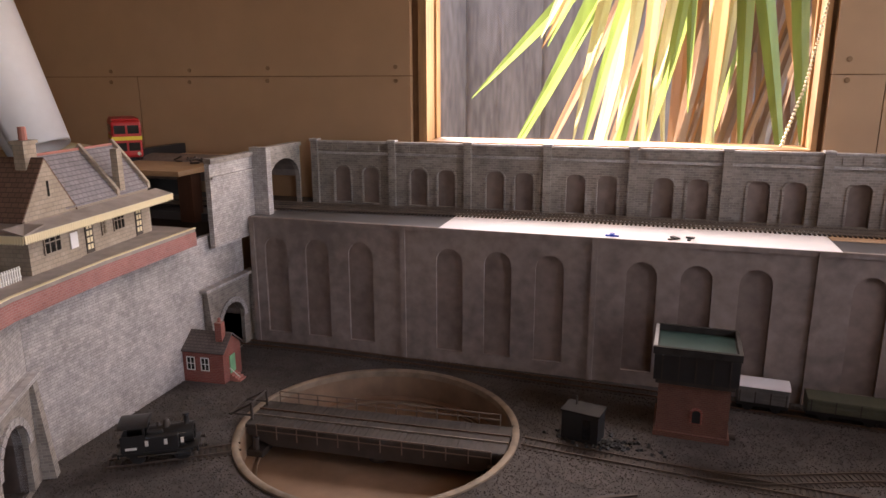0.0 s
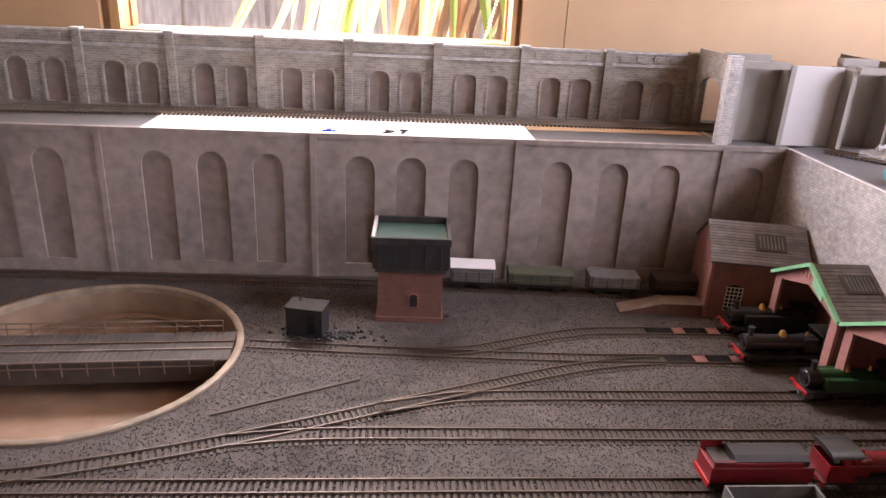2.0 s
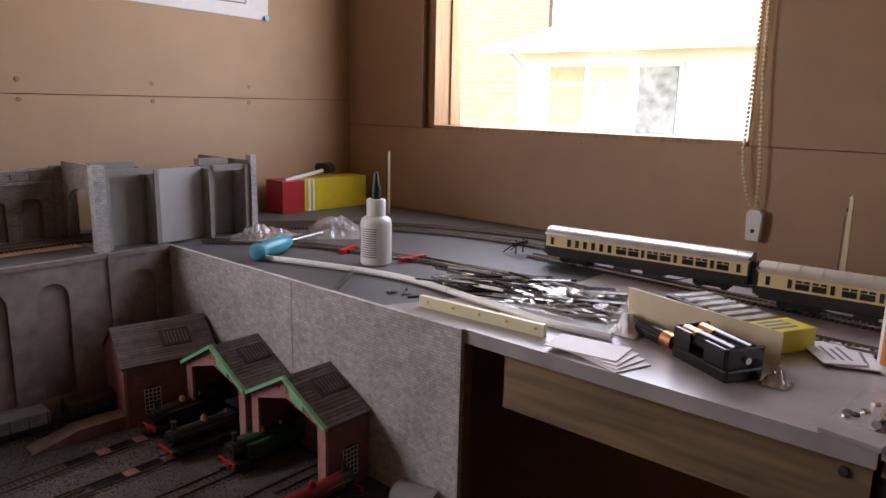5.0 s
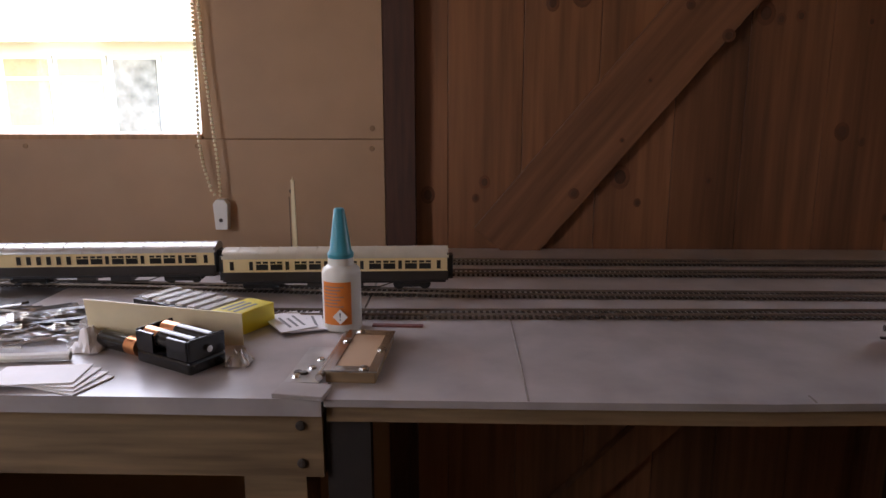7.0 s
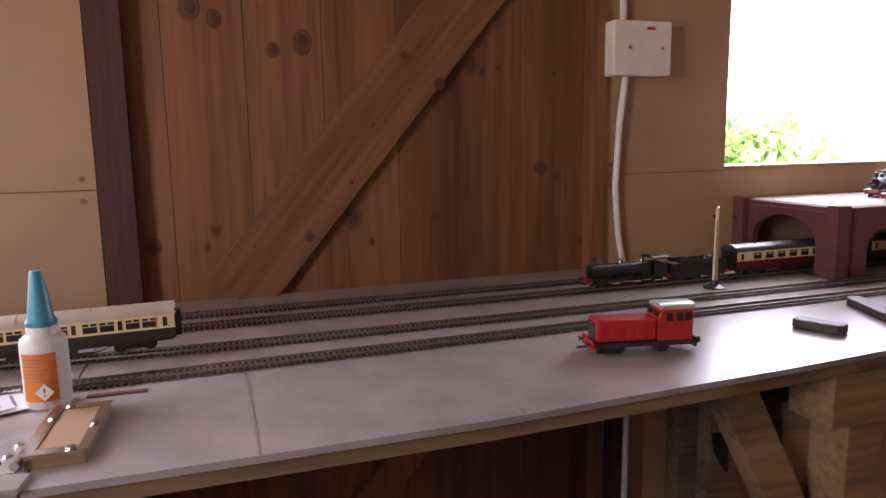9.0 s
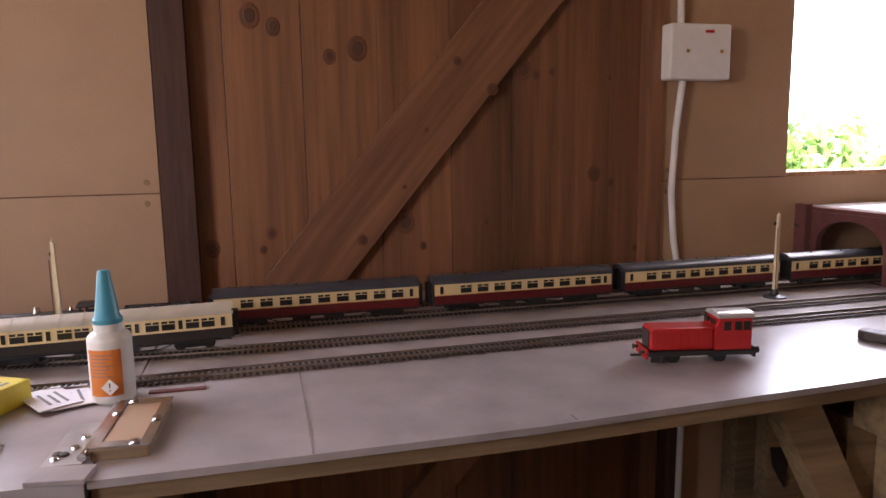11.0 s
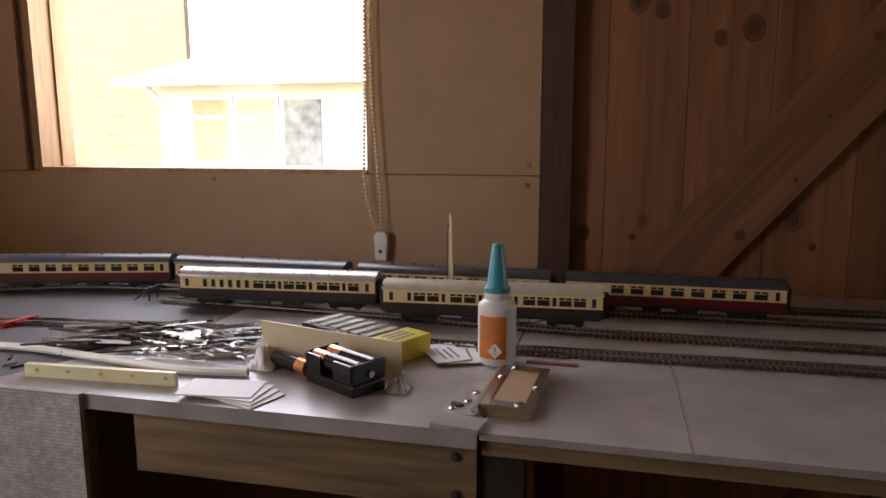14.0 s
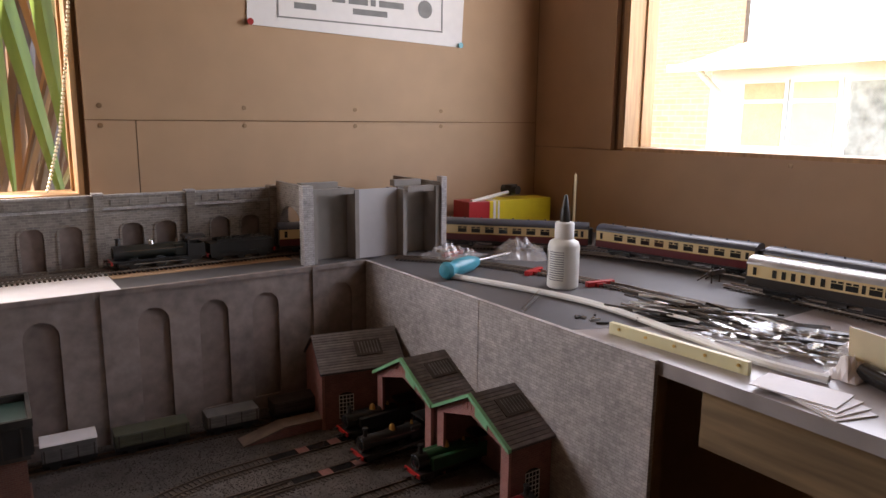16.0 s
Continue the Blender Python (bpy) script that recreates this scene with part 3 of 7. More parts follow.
eave = [bm.verts.new(c) for c in ((6.95, 0.8, 1.9), (12.3, 0.8, 1.9), (12.3, 5.26, 1.9), (6.95, 5.26, 1.9))]
ridge = [bm.verts.new(c) for c in ((9.2, 2.6, 2.95), (9.2, 3.2, 2.95))]
for f in ((eave[0], eave[1], ridge[0]), (eave[1], eave[2], ridge[1], ridge[0]), (eave[2], eave[3], ridge[1]), (eave[3], eave[0], ridge[0], ridge[1]), tuple(eave[::-1])):
    bm.faces.new(f)
part("roof", bm, HOUSE_ROOF, house)
one("gutter", 6.86, 6.95, 0.8, 5.28, 1.83, 1.91, WHITE, house)
part("downpipe", tube(tube(B(), (7.24, 4.85, -0.2), (7.24, 4.85, 1.6), 0.035), (7.24, 4.85, 1.6), (6.95, 4.95, 1.85), 0.035), WHITE, house)
for y0_, y1_ in ((4.1, 4.55), (3.55, 4.0)):
    w_ = one("window", 7.27, 7.299, y0_ - 0.04, y1_ + 0.04, 1.0, 1.72, WHITE, house)
    for za, zb in ((1.03, 1.48), (1.52, 1.69)):
        one("pane", 7.26, 7.269, y0_, y1_, za, zb, HOUSE_BLIND, w_)
d_ = one("door", 7.27, 7.299, 2.95, 3.48, 0.0, 1.72, WHITE, house)
one("pane", 7.255, 7.269, 3.0, 3.43, 0.95, 1.68, HOUSE_DARK, d_)
gw = thing("garden_wall", "pale brown brick wall of the next building", "wall", kind="structure")
one("brickwork", 13.0, 13.15, 8.3, 24.0, -0.2, 7.0, HOUSE_BRICK, gw)
lw = thing("garden_wall", "low brown brick garden wall beside the house", "wall", kind="structure")
one("brickwork", 8.6, 8.8, 5.3, 12.0, -0.2, 1.62, HOUSE_BRICK, lw)


def leafy(name, label, centre, size, count, seed):
    """A shrub of many small leaves on a few stems."""
    t = thing(name, label, "shrub")
    rnd = random.Random(seed)
    cx, cy, cz = centre
    bm = B()
    for i in range(5):
        tube(bm, (cx + rnd.uniform(-0.1, 0.1), cy + rnd.uniform(-0.1, 0.1), -0.2), (cx + rnd.uniform(-0.5, 0.5) * size[0], cy + rnd.uniform(-0.5, 0.5) * size[1], cz), 0.035, 0.012, 6)
    part("stems", bm, FENCE, t)
    bm = B()
    for i in range(count):
        v = Vector([rnd.gauss(0, 0.42) for _ in range(3)])
        p = Vector((cx + v.x * size[0], cy + v.y * size[1], cz + v.z * size[2]))
        q = Euler([rnd.uniform(0, 6.28) for _ in range(3)]).to_matrix()
        r = rnd.uniform(0.03, 0.07)
        vs = [bm.verts.new(p + q @ Vector(c) * r) for c in ((-1, 0, 0), (0, -0.5, 0.1), (1, 0, 0), (0, 0.5, 0.1))]
        bm.faces.new(vs)
    part("leaves", bm, HEDGE, t)["kind"] = "stuff"


leafy("garden_shrub", "green leafy shrub in bright daylight", (4.0, -3.55, 1.05), (0.5, 0.55, 0.36), 1100, 5)

# ---- benches and decks ----
TT = Vector((-0.305, 0.727))      # turntable centre
TR = 0.173


def yard_sheet():
    """Ballasted ground with a round hole for the turntable well, gently uneven."""
    bm, n = B(), 72
    ring = [bm.verts.new((TT.x + (TR - 0.004) * math.cos(2 * math.pi * i / n), TT.y + (TR - 0.004) * math.sin(2 * math.pi * i / n), Y0)) for i in range(n)]
    outer = []
    for i in range(n):
        d = Vector((math.cos(2 * math.pi * i / n), math.sin(2 * math.pi * i / n)))
        k = min((0.605 - TT.x) / d.x if d.x > 0 else (-0.655 - TT.x) / d.x if d.x < 0 else 9, (0.985 - TT.y) / d.y if d.y > 1e-9 else (0.35 - TT.y) / d.y if d.y < -1e-9 else 9)
        outer.append(bm.verts.new((TT.x + d.x * k, TT.y + d.y * k, Y0)))
    for i in range(n):
        bm.faces.new((ring[i], outer[i], outer[(i + 1) % n], ring[(i + 1) % n]))
    for x, y in ((0.605, 0.985), (0.605, 0.35), (-0.655, 0.35), (-0.655, 0.985)):
        near = sorted(range(n), key=lambda i: (outer[i].co.x - x) ** 2 + (outer[i].co.y - y) ** 2)
        i = near[0]
        a = outer[i]
        for j in near[1:3]:
            if abs(i - j) in (1, n - 1):
                b_ = outer[j]
                if abs(a.co.x - b_.co.x) > 1e-6 and abs(a.co.y - b_.co.y) > 1e-6:
                    bm.faces.new((a, b_, bm.verts.new((x, y, Y0))))
                    break
    return bm


structure(part("ground", yard_sheet(), BALLAST), "grey-brown granular ballast of the engine yard", "ground")


def granules(count, seed):
    """Loose granite chips over the yard, thinned out to bare patches in places."""
    g = np.random.default_rng(seed)
    x, y = g.uniform(-0.65, 0.588, count), g.uniform(0.353, LYW, count)
    keep = (x - TT.x) ** 2 + (y - TT.y) ** 2 > (TR + 0.001) ** 2
    x, y = x[keep], y[keep]
    n = len(x)
    r, a = g.uniform(0.0006, 0.0015, n), g.uniform(0, 6.283, n)
    corner = a[:, None] + np.arange(3)[None, :] * 2.094 + g.uniform(-0.4, 0.4, (n, 3))
    low = np.stack([x[:, None] + r[:, None] * np.cos(corner), y[:, None] + r[:, None] * np.sin(corner), np.full((n, 3), Y0 - 0.0002)], 2)
    tip = np.stack([x + r * g.uniform(-0.5, 0.5, n), y + r * g.uniform(-0.5, 0.5, n), Y0 + r * g.uniform(0.5, 1.1, n)], 1)[:, None, :]
    verts = np.concatenate([low, tip], 1).reshape(-1, 3)
    f = np.arange(n)[:, None, None] * 4 + np.array([[0, 1, 3], [1, 2, 3], [2, 0, 3]])[None]
    me = bpy.data.meshes.new("ballast_chips")
    me.from_pydata(verts.tolist(), [], f.reshape(-1, 3).tolist())
    me.materials.append(CHIPS)
    return new("ballast_chips", me)


LYW = 0.943
tagged(granules(110000, 21), "fine loose granite ballast chips covering the yard", "ballast", kind="stuff")
yard = thing("yard_board", "lower baseboard under the engine yard", "baseboard", kind="structure")
one("rail", -0.66, 0.605, 0.343, 0.352, Y0 - 0.014, Y0 + 0.0005, BALSA, yard)
one("underside", -0.66, 0.605, 0.352, 0.985, Y0 - 0.06, Y0 - 0.05, PLY_EDGE, yard)

sheet_white = one("paper_sheet", -0.293, 0.228, 0.9435, 1.088, DECK + 0.0004, DECK + 0.0012, PAPER)
tagged(sheet_white, "white paper sheet lying under the upper tracks", "paper sheet")
tan_sheet = one("card_sheet", 0.23, 0.49, 1.012, 1.088, DECK + 0.0004, DECK + 0.001, BALSA)
tagged(tan_sheet, "tan card strip under the upper tracks", "card sheet")
E_FRONT = 0.59
ne_deck = structure(part("deck_corner", slab(B(), [(0.62, WN - 0.002), (0.62, 0.96), (E_FRONT, 0.96), (E_FRONT, 0.50), (0.80, 0.40), (WE - 0.001, 0.40), (WE - 0.001, WN - 0.002)], "z", DECK - 0.015, DECK), GREY_DECK), "dark grey painted corner baseboard", "baseboard")
e_deck = structure(part("deck_east", slab(B(), [(E_FRONT, 0.4995), (E_FRONT - 0.004, 0.034), (WE - 0.001, 0.034), (WE - 0.001, 0.3995), (0.80, 0.3995)], "z", DECK - 0.014, DECK), WHITE_BOARD), "white melamine bench top scattered with modelling bits", "bench top")
s_deck = structure(part("deck_south", slab(B(), [(E_FRONT - 0.004, 0.032), (E_FRONT - 0.005, -0.12), (0.585, -0.3), (0.6, -0.62), (0.62, -0.9), (0.63, -2.9), (WE + 0.024, -2.9), (WE + 0.024, 0.032)], "z", DECK - 0.006, DECK), WHITE_BOARD), "white melamine bench top in front of the door", "bench top")
structure(part("deck_edge", slab(B(), [(E_FRONT + 0.001, 0.031), (E_FRONT, -0.12), (0.59, -0.3), (0.605, -0.62), (0.625, -0.9), (0.635, -2.9), (WE, -2.9), (WE, 0.031)], "z", DECK - 0.02, DECK - 0.0065), TIMBER), "timber-edged chipboard under the white top", "bench top")
for y0, x in ((-0.121, 0.586), (-0.333, 0.589)):
    o = one("seam_strip", x, x + 0.2 if y0 > -0.2 else x + 0.012, y0 - 0.0008, y0 + 0.0008, DECK + 0.0001, DECK + 0.0005, CARD)
    structure(o, "dark joint line between bench top boards", "joint")
beam = structure(one("beam", 0.602, 0.64, 0.037, 0.345, 0.985, DECK - 0.016, TIMBER), "pale rough-sawn timber beam under the bench", "beam")
for z in (1.029, 0.997):
    part("bolt", lathe(B(), [(0.004, 0.0), (0.004, 0.0012), (0.003, 0.0022), (0, 0.0025)], 14, pose(0.602, 0.054, z, 0, -90, 0)), IRON, beam)
structure(one("bench_leg", 0.605, 0.655, 0.052, 0.102, 0.0, 0.985, TIMBER), "square pale timber bench leg", "leg")
structure(one("bench_leg", 0.625, 0.675, -0.778, -0.728, 0.0, 0.979, TIMBER), "square pale timber leg of the bench trestle", "leg")
structure(one("bench_leg", 0.676, 0.72, -0.735, -0.69, 0.0, 0.985, TIMBER), "square timber leg behind the trestle leg", "leg")
structure(one("beam", 0.6405, 1.1, 0.28, 0.3, 0.985, DECK - 0.016, TIMBER), "pale timber bench bearer", "beam")
structure(one("beam", 0.612, 0.67, -2.8, -0.69, 0.98, DECK - 0.021, TIMBER), "thick timber rail under the bench", "beam")
bm = slab(B(), [(-0.575, 1.036), (-0.625, 1.036), (-0.86, 0.6), (-0.81, 0.6)], "x", 0.66, 0.69)
structure(part("brace", bm, TIMBER), "diagonal timber trestle brace under the bench", "brace")
bm = slab(B(), [(-0.64, 1.036), (-0.69, 1.036), (-0.93, 0.65), (-0.88, 0.65)], "x", 0.74, 0.77)
structure(part("brace", bm, TIMBER), "second diagonal timber trestle brace", "brace")
structure(one("post", 1.02, 1.05, -0.945, -0.88, 0.0, DECK - 0.021, TIMBER), "pale timber post against the wall under the bench", "post")
hook = thing("felt_tag", "small dark pointed tag hanging on a post", "tag", pose(1.018, -0.9, 0.746))
part("tag", slab(B(), [(-0.018, 0.03), (0.018, 0.034), (0.012, 0.0), (-0.012, -0.04)], "x", -0.004, 0.0), DARK, hook)
# Added sheet: its dark colour stands for the shade under the bench.
structure(one("shade_board", 0.606, 0.62, -0.0, 0.035, 0.6, DECK - 0.02, DARK), "added dark sheet for the shade under the bench joint", "board")
structure(one("post", WE - 0.03, WE - 0.001, -0.76, -0.73, 0.0, DECK - 0.021, POST), "dark green-black upright under the bench", "post")
structure(one("post", WE - 0.04, WE - 0.002, -0.9, -0.86, 0.0, DECK - 0.021, TIMBER), "pale upright under the bench", "post")

# ---- retaining walls ----
LY = 0.944                        # face of the lower arcade


def arcade_low():
    """Tall blind-arched wall between yard and upper deck."""
    w = thing("arcade_wall", "tall grey-brown retaining wall with blind arches", "retaining wall", kind="structure")
    xs = [-0.60, -0.349, -0.071, 0.206, 0.497, 0.588]
    arches = [(-0.5605, -0.49, -0.4175), (-0.2775, -0.2055, -0.1315), (-0.008, 0.062, 0.1345), (0.2655, 0.345, 0.4195), (0.54,)]
    for centres, a, b in zip(arches, xs, xs[1:]):
        holes = [(c_, 0.04, Y0 + 0.02, DECK - 0.05, 0.021) for c_ in centres]
        part("panel", pierced(B(), a + 0.0006, b - 0.0006, Y0, DECK + 0.001, holes, "y", LY, LY + 0.004), LOWSTONE, w)
        one("pilaster", a - 0.004, a + 0.004, LY - 0.003, LY - 0.0003, Y0, DECK, LOWSTONE, w)
    # Arch backs take the darker copy, so their shade is painted in.
    one("backing", -0.6, 0.588, LY + 0.0042, LY + 0.012, Y0, DECK - 0.0155, LOWSTONE_SHADE, w)
    one("coping", -0.6, 0.588, LY - 0.002, LY - 0.0004, DECK - 0.006, DECK + 0.0008, LOWSTONE, w)
    return w


north_deck = structure(one("deck_north", -1.2, 0.6195, LY + 0.0045, WN - 0.002, DECK - 0.015, DECK, GREY_DECK), "grey painted upper deck along the window wall", "baseboard")
arcade_low()
UY = 1.092


def arcade_high():
    """Low arcaded parapet wall at the back of the upper deck."""
    w = thing("arcade_wall", "weathered grey stone arcade wall behind the upper tracks", "retaining wall", kind="structure")
    xs = [-0.56, -0.419, -0.289, -0.161, -0.032, 0.1, 0.231, 0.36, 0.492, 0.52]
    top = 1.166
    for a, b in zip(xs, xs[1:]):
        n = 2 if b - a > 0.1 else 0
        holes = [(a + (b - a) * f, 0.029, DECK + 0.004, DECK + 0.055, 0.01) for f in ((0.345, 0.715) if n else ())]
        for c_, wd_, zf, sp, ri_ in holes:
            bm = B()
            line = arch_outline(c_, wd_ + 0.0012, zf, sp, ri_ + 0.0006)
            out = arch_outline(c_, wd_ + 0.0072, zf, sp, ri_ + 0.0042)
            for k in range(len(line) - 1):
                slab(bm, [line[k], line[k + 1], out[k + 1], out[k]], "y", UY - 0.0014, UY - 0.0002)
            part("hood", bm, STONE, w)
        part("panel", pierced(B(), a + 0.0005, b - 0.0005, DECK, top - 0.018, holes, "y", UY, UY + 0.006), STONE, w)
        part("parapet", box(B(), a + 0.0005, b - 0.0005, UY - 0.002, UY + 0.006, top - 0.0175, top - 0.003), STONE, w)
        for f in (0.2, 0.4, 0.6, 0.8):
            if n:
                one("block", a + (b - a) * f - 0.009, a + (b - a) * f + 0.005, UY - 0.0035, UY - 0.0021, top - 0.015, top - 0.006, STONE, w)
        one("string_course", a + 0.006, b - 0.006, UY - 0.004, UY - 0.0003, top - 0.022, top - 0.018, STONE2, w)
        p = part("pilaster", box(B(), a - 0.006, a + 0.006, UY - 0.006, UY - 0.0003, DECK, top - 0.001), STONE, w)
        part("cap", box(B(), a - 0.0078, a + 0.0078, UY - 0.008, UY + 0.008, top - 0.0009, top + 0.003), STONE2, w, bevel=0.001)
        one("coping", a + 0.008, b - 0.008, UY - 0.004, UY + 0.008, top - 0.0028, top, STONE2, w)
    # Backing in darkened render paints shade behind these openings.
    one("backing", -0.57, 0.52, UY + 0.0065, UY + 0.012, DECK, top - 0.005, LOWSTONE_SHADE, w)
    return w


arcade_high()

# west side: stone-faced wall, tunnel mouths and portal
west = thing("west_wall", "pale grey stone-paper retaining wall below the station", "retaining wall", kind="structure")
PX = -0.62
bm = pierced(B(), 0.53, LY - 0.001, Y0, DECK - 0.012, [(0.895, 0.062, Y0 + 0.001, Y0 + 0.05, 0.03)], "x", PX - 0.008, PX)
part("face", bm, STONE2, west)
turn = pose(PX, 0.53, 0, 0, 0, 28.8)    # the near part swings toward the yard's corner
bm = B()
L = 0.176
c, wd = -0.075, 0.07
hd = arch_outline(c, wd, Y0 + 0.001, Y0 + 0.054, 0.035)[1:-1]
slab(bm, [(c + wd / 2, Y0), (-0.001, Y0), (-0.001, 1.046), (c + wd / 2, 1.046)], "x", -0.008, 0, turn)
slab(bm, [(-L, Y0), (c - wd / 2, Y0), (c - wd / 2, 1.046), (-L - 0.016, 1.046)], "x", -0.008, 0, turn)
for p, q in zip(hd, hd[1:]):
    slab(bm, [p, q, (q[0], 1.046), (p[0], 1.046)], "x", -0.008, 0, turn)
part("face", bm, STONE2, west)


def tunnel_mouth(m, wd, height, spring, rise, name="tunnel_mouth"):
    """Stone portal with an arch ring, sloping side buttresses and a coping; local y runs along the wall."""
    t = thing(name, "grey stone tunnel mouth with coping and buttresses", "tunnel portal", m)
    bm = pierced(B(), -wd / 2 - 0.032, wd / 2 + 0.032, 0, height, [(0, wd, 0.0005, spring, rise)], "x", 0.0005, 0.006)
    part("face", bm, STONE, t)
    for i in range(11):
        a0, a1 = math.pi * i / 11 + 0.01, math.pi * (i + 1) / 11 - 0.01
        pts = [(-(wd / 2 + r) * math.cos(a), spring + (rise + r) * math.sin(a)) for r, a in ((0, a0), (0.008, a0), (0.008, a1), (0, a1))]
        part("voussoir", slab(B(), pts, "x", 0.0062, 0.0085), STONE2, t)
    for s in (-1, 1):
        y = s * (wd / 2 + 0.028)
        bm = slab(B(), [(0.006, 0), (0.020, 0), (0.010, height), (0.006, height)], "y", y - 0.006, y + 0.006)
        part("buttress", bm, STONE, t)
    one("coping", 0.0, 0.013, -wd / 2 - 0.038, wd / 2 + 0.038, height + 0.0003, height + 0.005, STONE2, t)
    bm = B()
    pts = arch_outline(0, wd, 0, spring, rise)
    for p, q in zip(pts, pts[1:]):
        slab(bm, [p, q, (q[0], q[1] + 0.0015), (p[0], p[1] + 0.0015)], "x", -0.09, 0.0)
    bmesh.ops.remove_doubles(bm, verts=bm.verts[:], dist=0.00002)
    # Darkened render gives the vault its shade by colour.
    part("lining", bm, LOWSTONE_SHADE, t)
    # Black sheet closing the bore; its colour stands for the dark inside.
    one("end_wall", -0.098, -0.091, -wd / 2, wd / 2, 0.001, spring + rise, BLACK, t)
    return t


tunnel_mouth(pose(PX, 0.895, Y0), 0.062, 0.114, 0.05, 0.03)
tunnel_mouth(turn @ pose(0, c, Y0), wd, 0.113, 0.054, 0.035)
portal = thing("portal_wall", "grey stone portal wall with arched opening for two tracks", "tunnel portal", kind="structure")
part("face", pierced(B(), 0.972, UY - 0.0005, DECK, 1.156, [(1.038, 0.1, DECK + 0.0006, DECK + 0.046, 0.036)], "x", -0.598, -0.590), STONE, portal)
one("face", -0.615, -0.607, 0.855, 0.967, DECK - 0.03, 1.15, STONE2, portal)
one("parapet", -0.616, -0.604, 0.855, 0.967, 1.1505, 1.158, STONE, portal)
one("string_course", -0.6065, -0.603, 0.856, 0.966, 1.128, 1.132, STONE2, portal)
one("pier", -0.612, -0.582, 0.968, 0.982, DECK - 0.001, 1.164, STONE2, portal)
one("parapet", -0.602, -0.586, 0.983, UY - 0.001, 1.1565, 1.163, STONE, portal)
bm = B()
for p, q in zip(*(lambda s: (s, s[1:]))(arch_outline(1.038, 0.1, DECK, DECK + 0.046, 0.036)[1:-1])):
    slab(bm, [p, q, (q[0], q[1] + 0.002), (p[0], p[1] + 0.002)], "x", -0.85, -0.598)
# Shade under the portal arch is put into this darker lining colour.
part("lining", bm, LOWSTONE_SHADE, portal)
# Added black sheet paints the darkness at the portal's far end.
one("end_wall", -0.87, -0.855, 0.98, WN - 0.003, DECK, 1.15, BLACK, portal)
slabwall = thing("slab_wall", "pale grey embossed stone-sheet retaining wall", "retaining wall", kind="structure")
for a, b in ((0.385, 0.652), (0.6535, 0.9425)):
    one("panel", E_FRONT - 0.006, E_FRONT - 0.0005, a, b, Y0, DECK + 0.0005, STONE2, slabwall)
one("backing", E_FRONT, E_FRONT + 0.012, 0.384, 0.955, Y0 - 0.05, DECK - 0.0155, PLY_EDGE, slabwall)

# north-east portal box of plain card
pb = thing("portal_box", "unfinished grey card tunnel box with white infill", "tunnel portal")
part("portal_face", pierced(B(), 0.962, UY - 0.007, 0, 0.118, [(1.03, 0.086, 0.0006, 0.05, 0.032)], "x", 0.0, 0.006), STONE, pb, m=pose(0.497, 0, DECK))
one("side", 0.5035, 0.5765, 0.99, 0.994, DECK, 1.168, CARD, pb)
one("edge_strip", 0.5035, 0.5120, 0.962, 0.9895, DECK, 1.171, CARD, pb)
one("side", 0.5770, 0.5840, 0.962, 1.085, DECK, 1.168, CARD, pb)
one("top_rail", 0.5125, 0.5765, 0.963, 0.975, 1.162, 1.171, CARD, pb)
one("top_rail", 0.5125, 0.5765, 1.02, 1.035, 1.166, 1.176, CARD, pb)
one("parapet", 0.4870, 0.5035, 0.955, 0.97, DECK, 1.178, STONE2, pb)
one("infill", 0.5845, 0.6550, 0.966, 0.969, DECK, 1.168, PALE_CARD, pb)
one("side", 0.6625, 0.7230, 0.975, 0.979, DECK, 1.168, CARD, pb)
one("side", 0.6555, 0.6620, 0.946, 1.0, DECK, 1.166, CARD, pb)
one("edge_strip", 0.7150, 0.7230, 0.94, 0.9745, DECK, 1.17, CARD, pb)
one("top_rail", 0.6625, 0.7145, 0.943, 0.955, 1.162, 1.171, CARD, pb)
one("top_rail", 0.6625, 0.7145, 0.985, 1.0, 1.168, 1.178, CARD, pb)
part("portal_face", pierced(B(), 0.94, UY, 0, 0.118, [(0.995, 0.078, 0.0006, 0.05, 0.03)], "x", 0.0, 0.006), STONE, pb, m=pose(0.7235, 0, DECK))
one("parapet", 0.7240, 0.7340, 0.936, 0.95, DECK, 1.185, STONE2, pb)

# ---- tracks ----
def smooth_line(pts, step=0.006):
    """A curve through the given points, at even steps."""
    P = [Vector((*p, 0)) for p in pts]
    P = [P[0] * 2 - P[1]] + P + [P[-1] * 2 - P[-2]]
    out = []
    for i in range(1, len(P) - 2):
        a, b, c_, d = P[i - 1:i + 3]
        n = max(2, int((c_ - b).length / step * 2))
        for k in range(n):
            t = k / n
            out.append(0.5 * ((2 * b) + (c_ - a) * t + (2 * a - 5 * b + 4 * c_ - d) * t * t + (3 * b - a - 3 * c_ + d) * t ** 3))
    out.append(P[-2])
    even, acc = [out[0]], 0.0
    for a, b in zip(out, out[1:]):
        seg = (b - a).length
        while acc + seg >= step:
            a = a + (b - a) * ((step - acc) / seg)
            seg = (b - a).length
            acc = 0.0
            even.append(a.copy())
        acc += seg
    return even


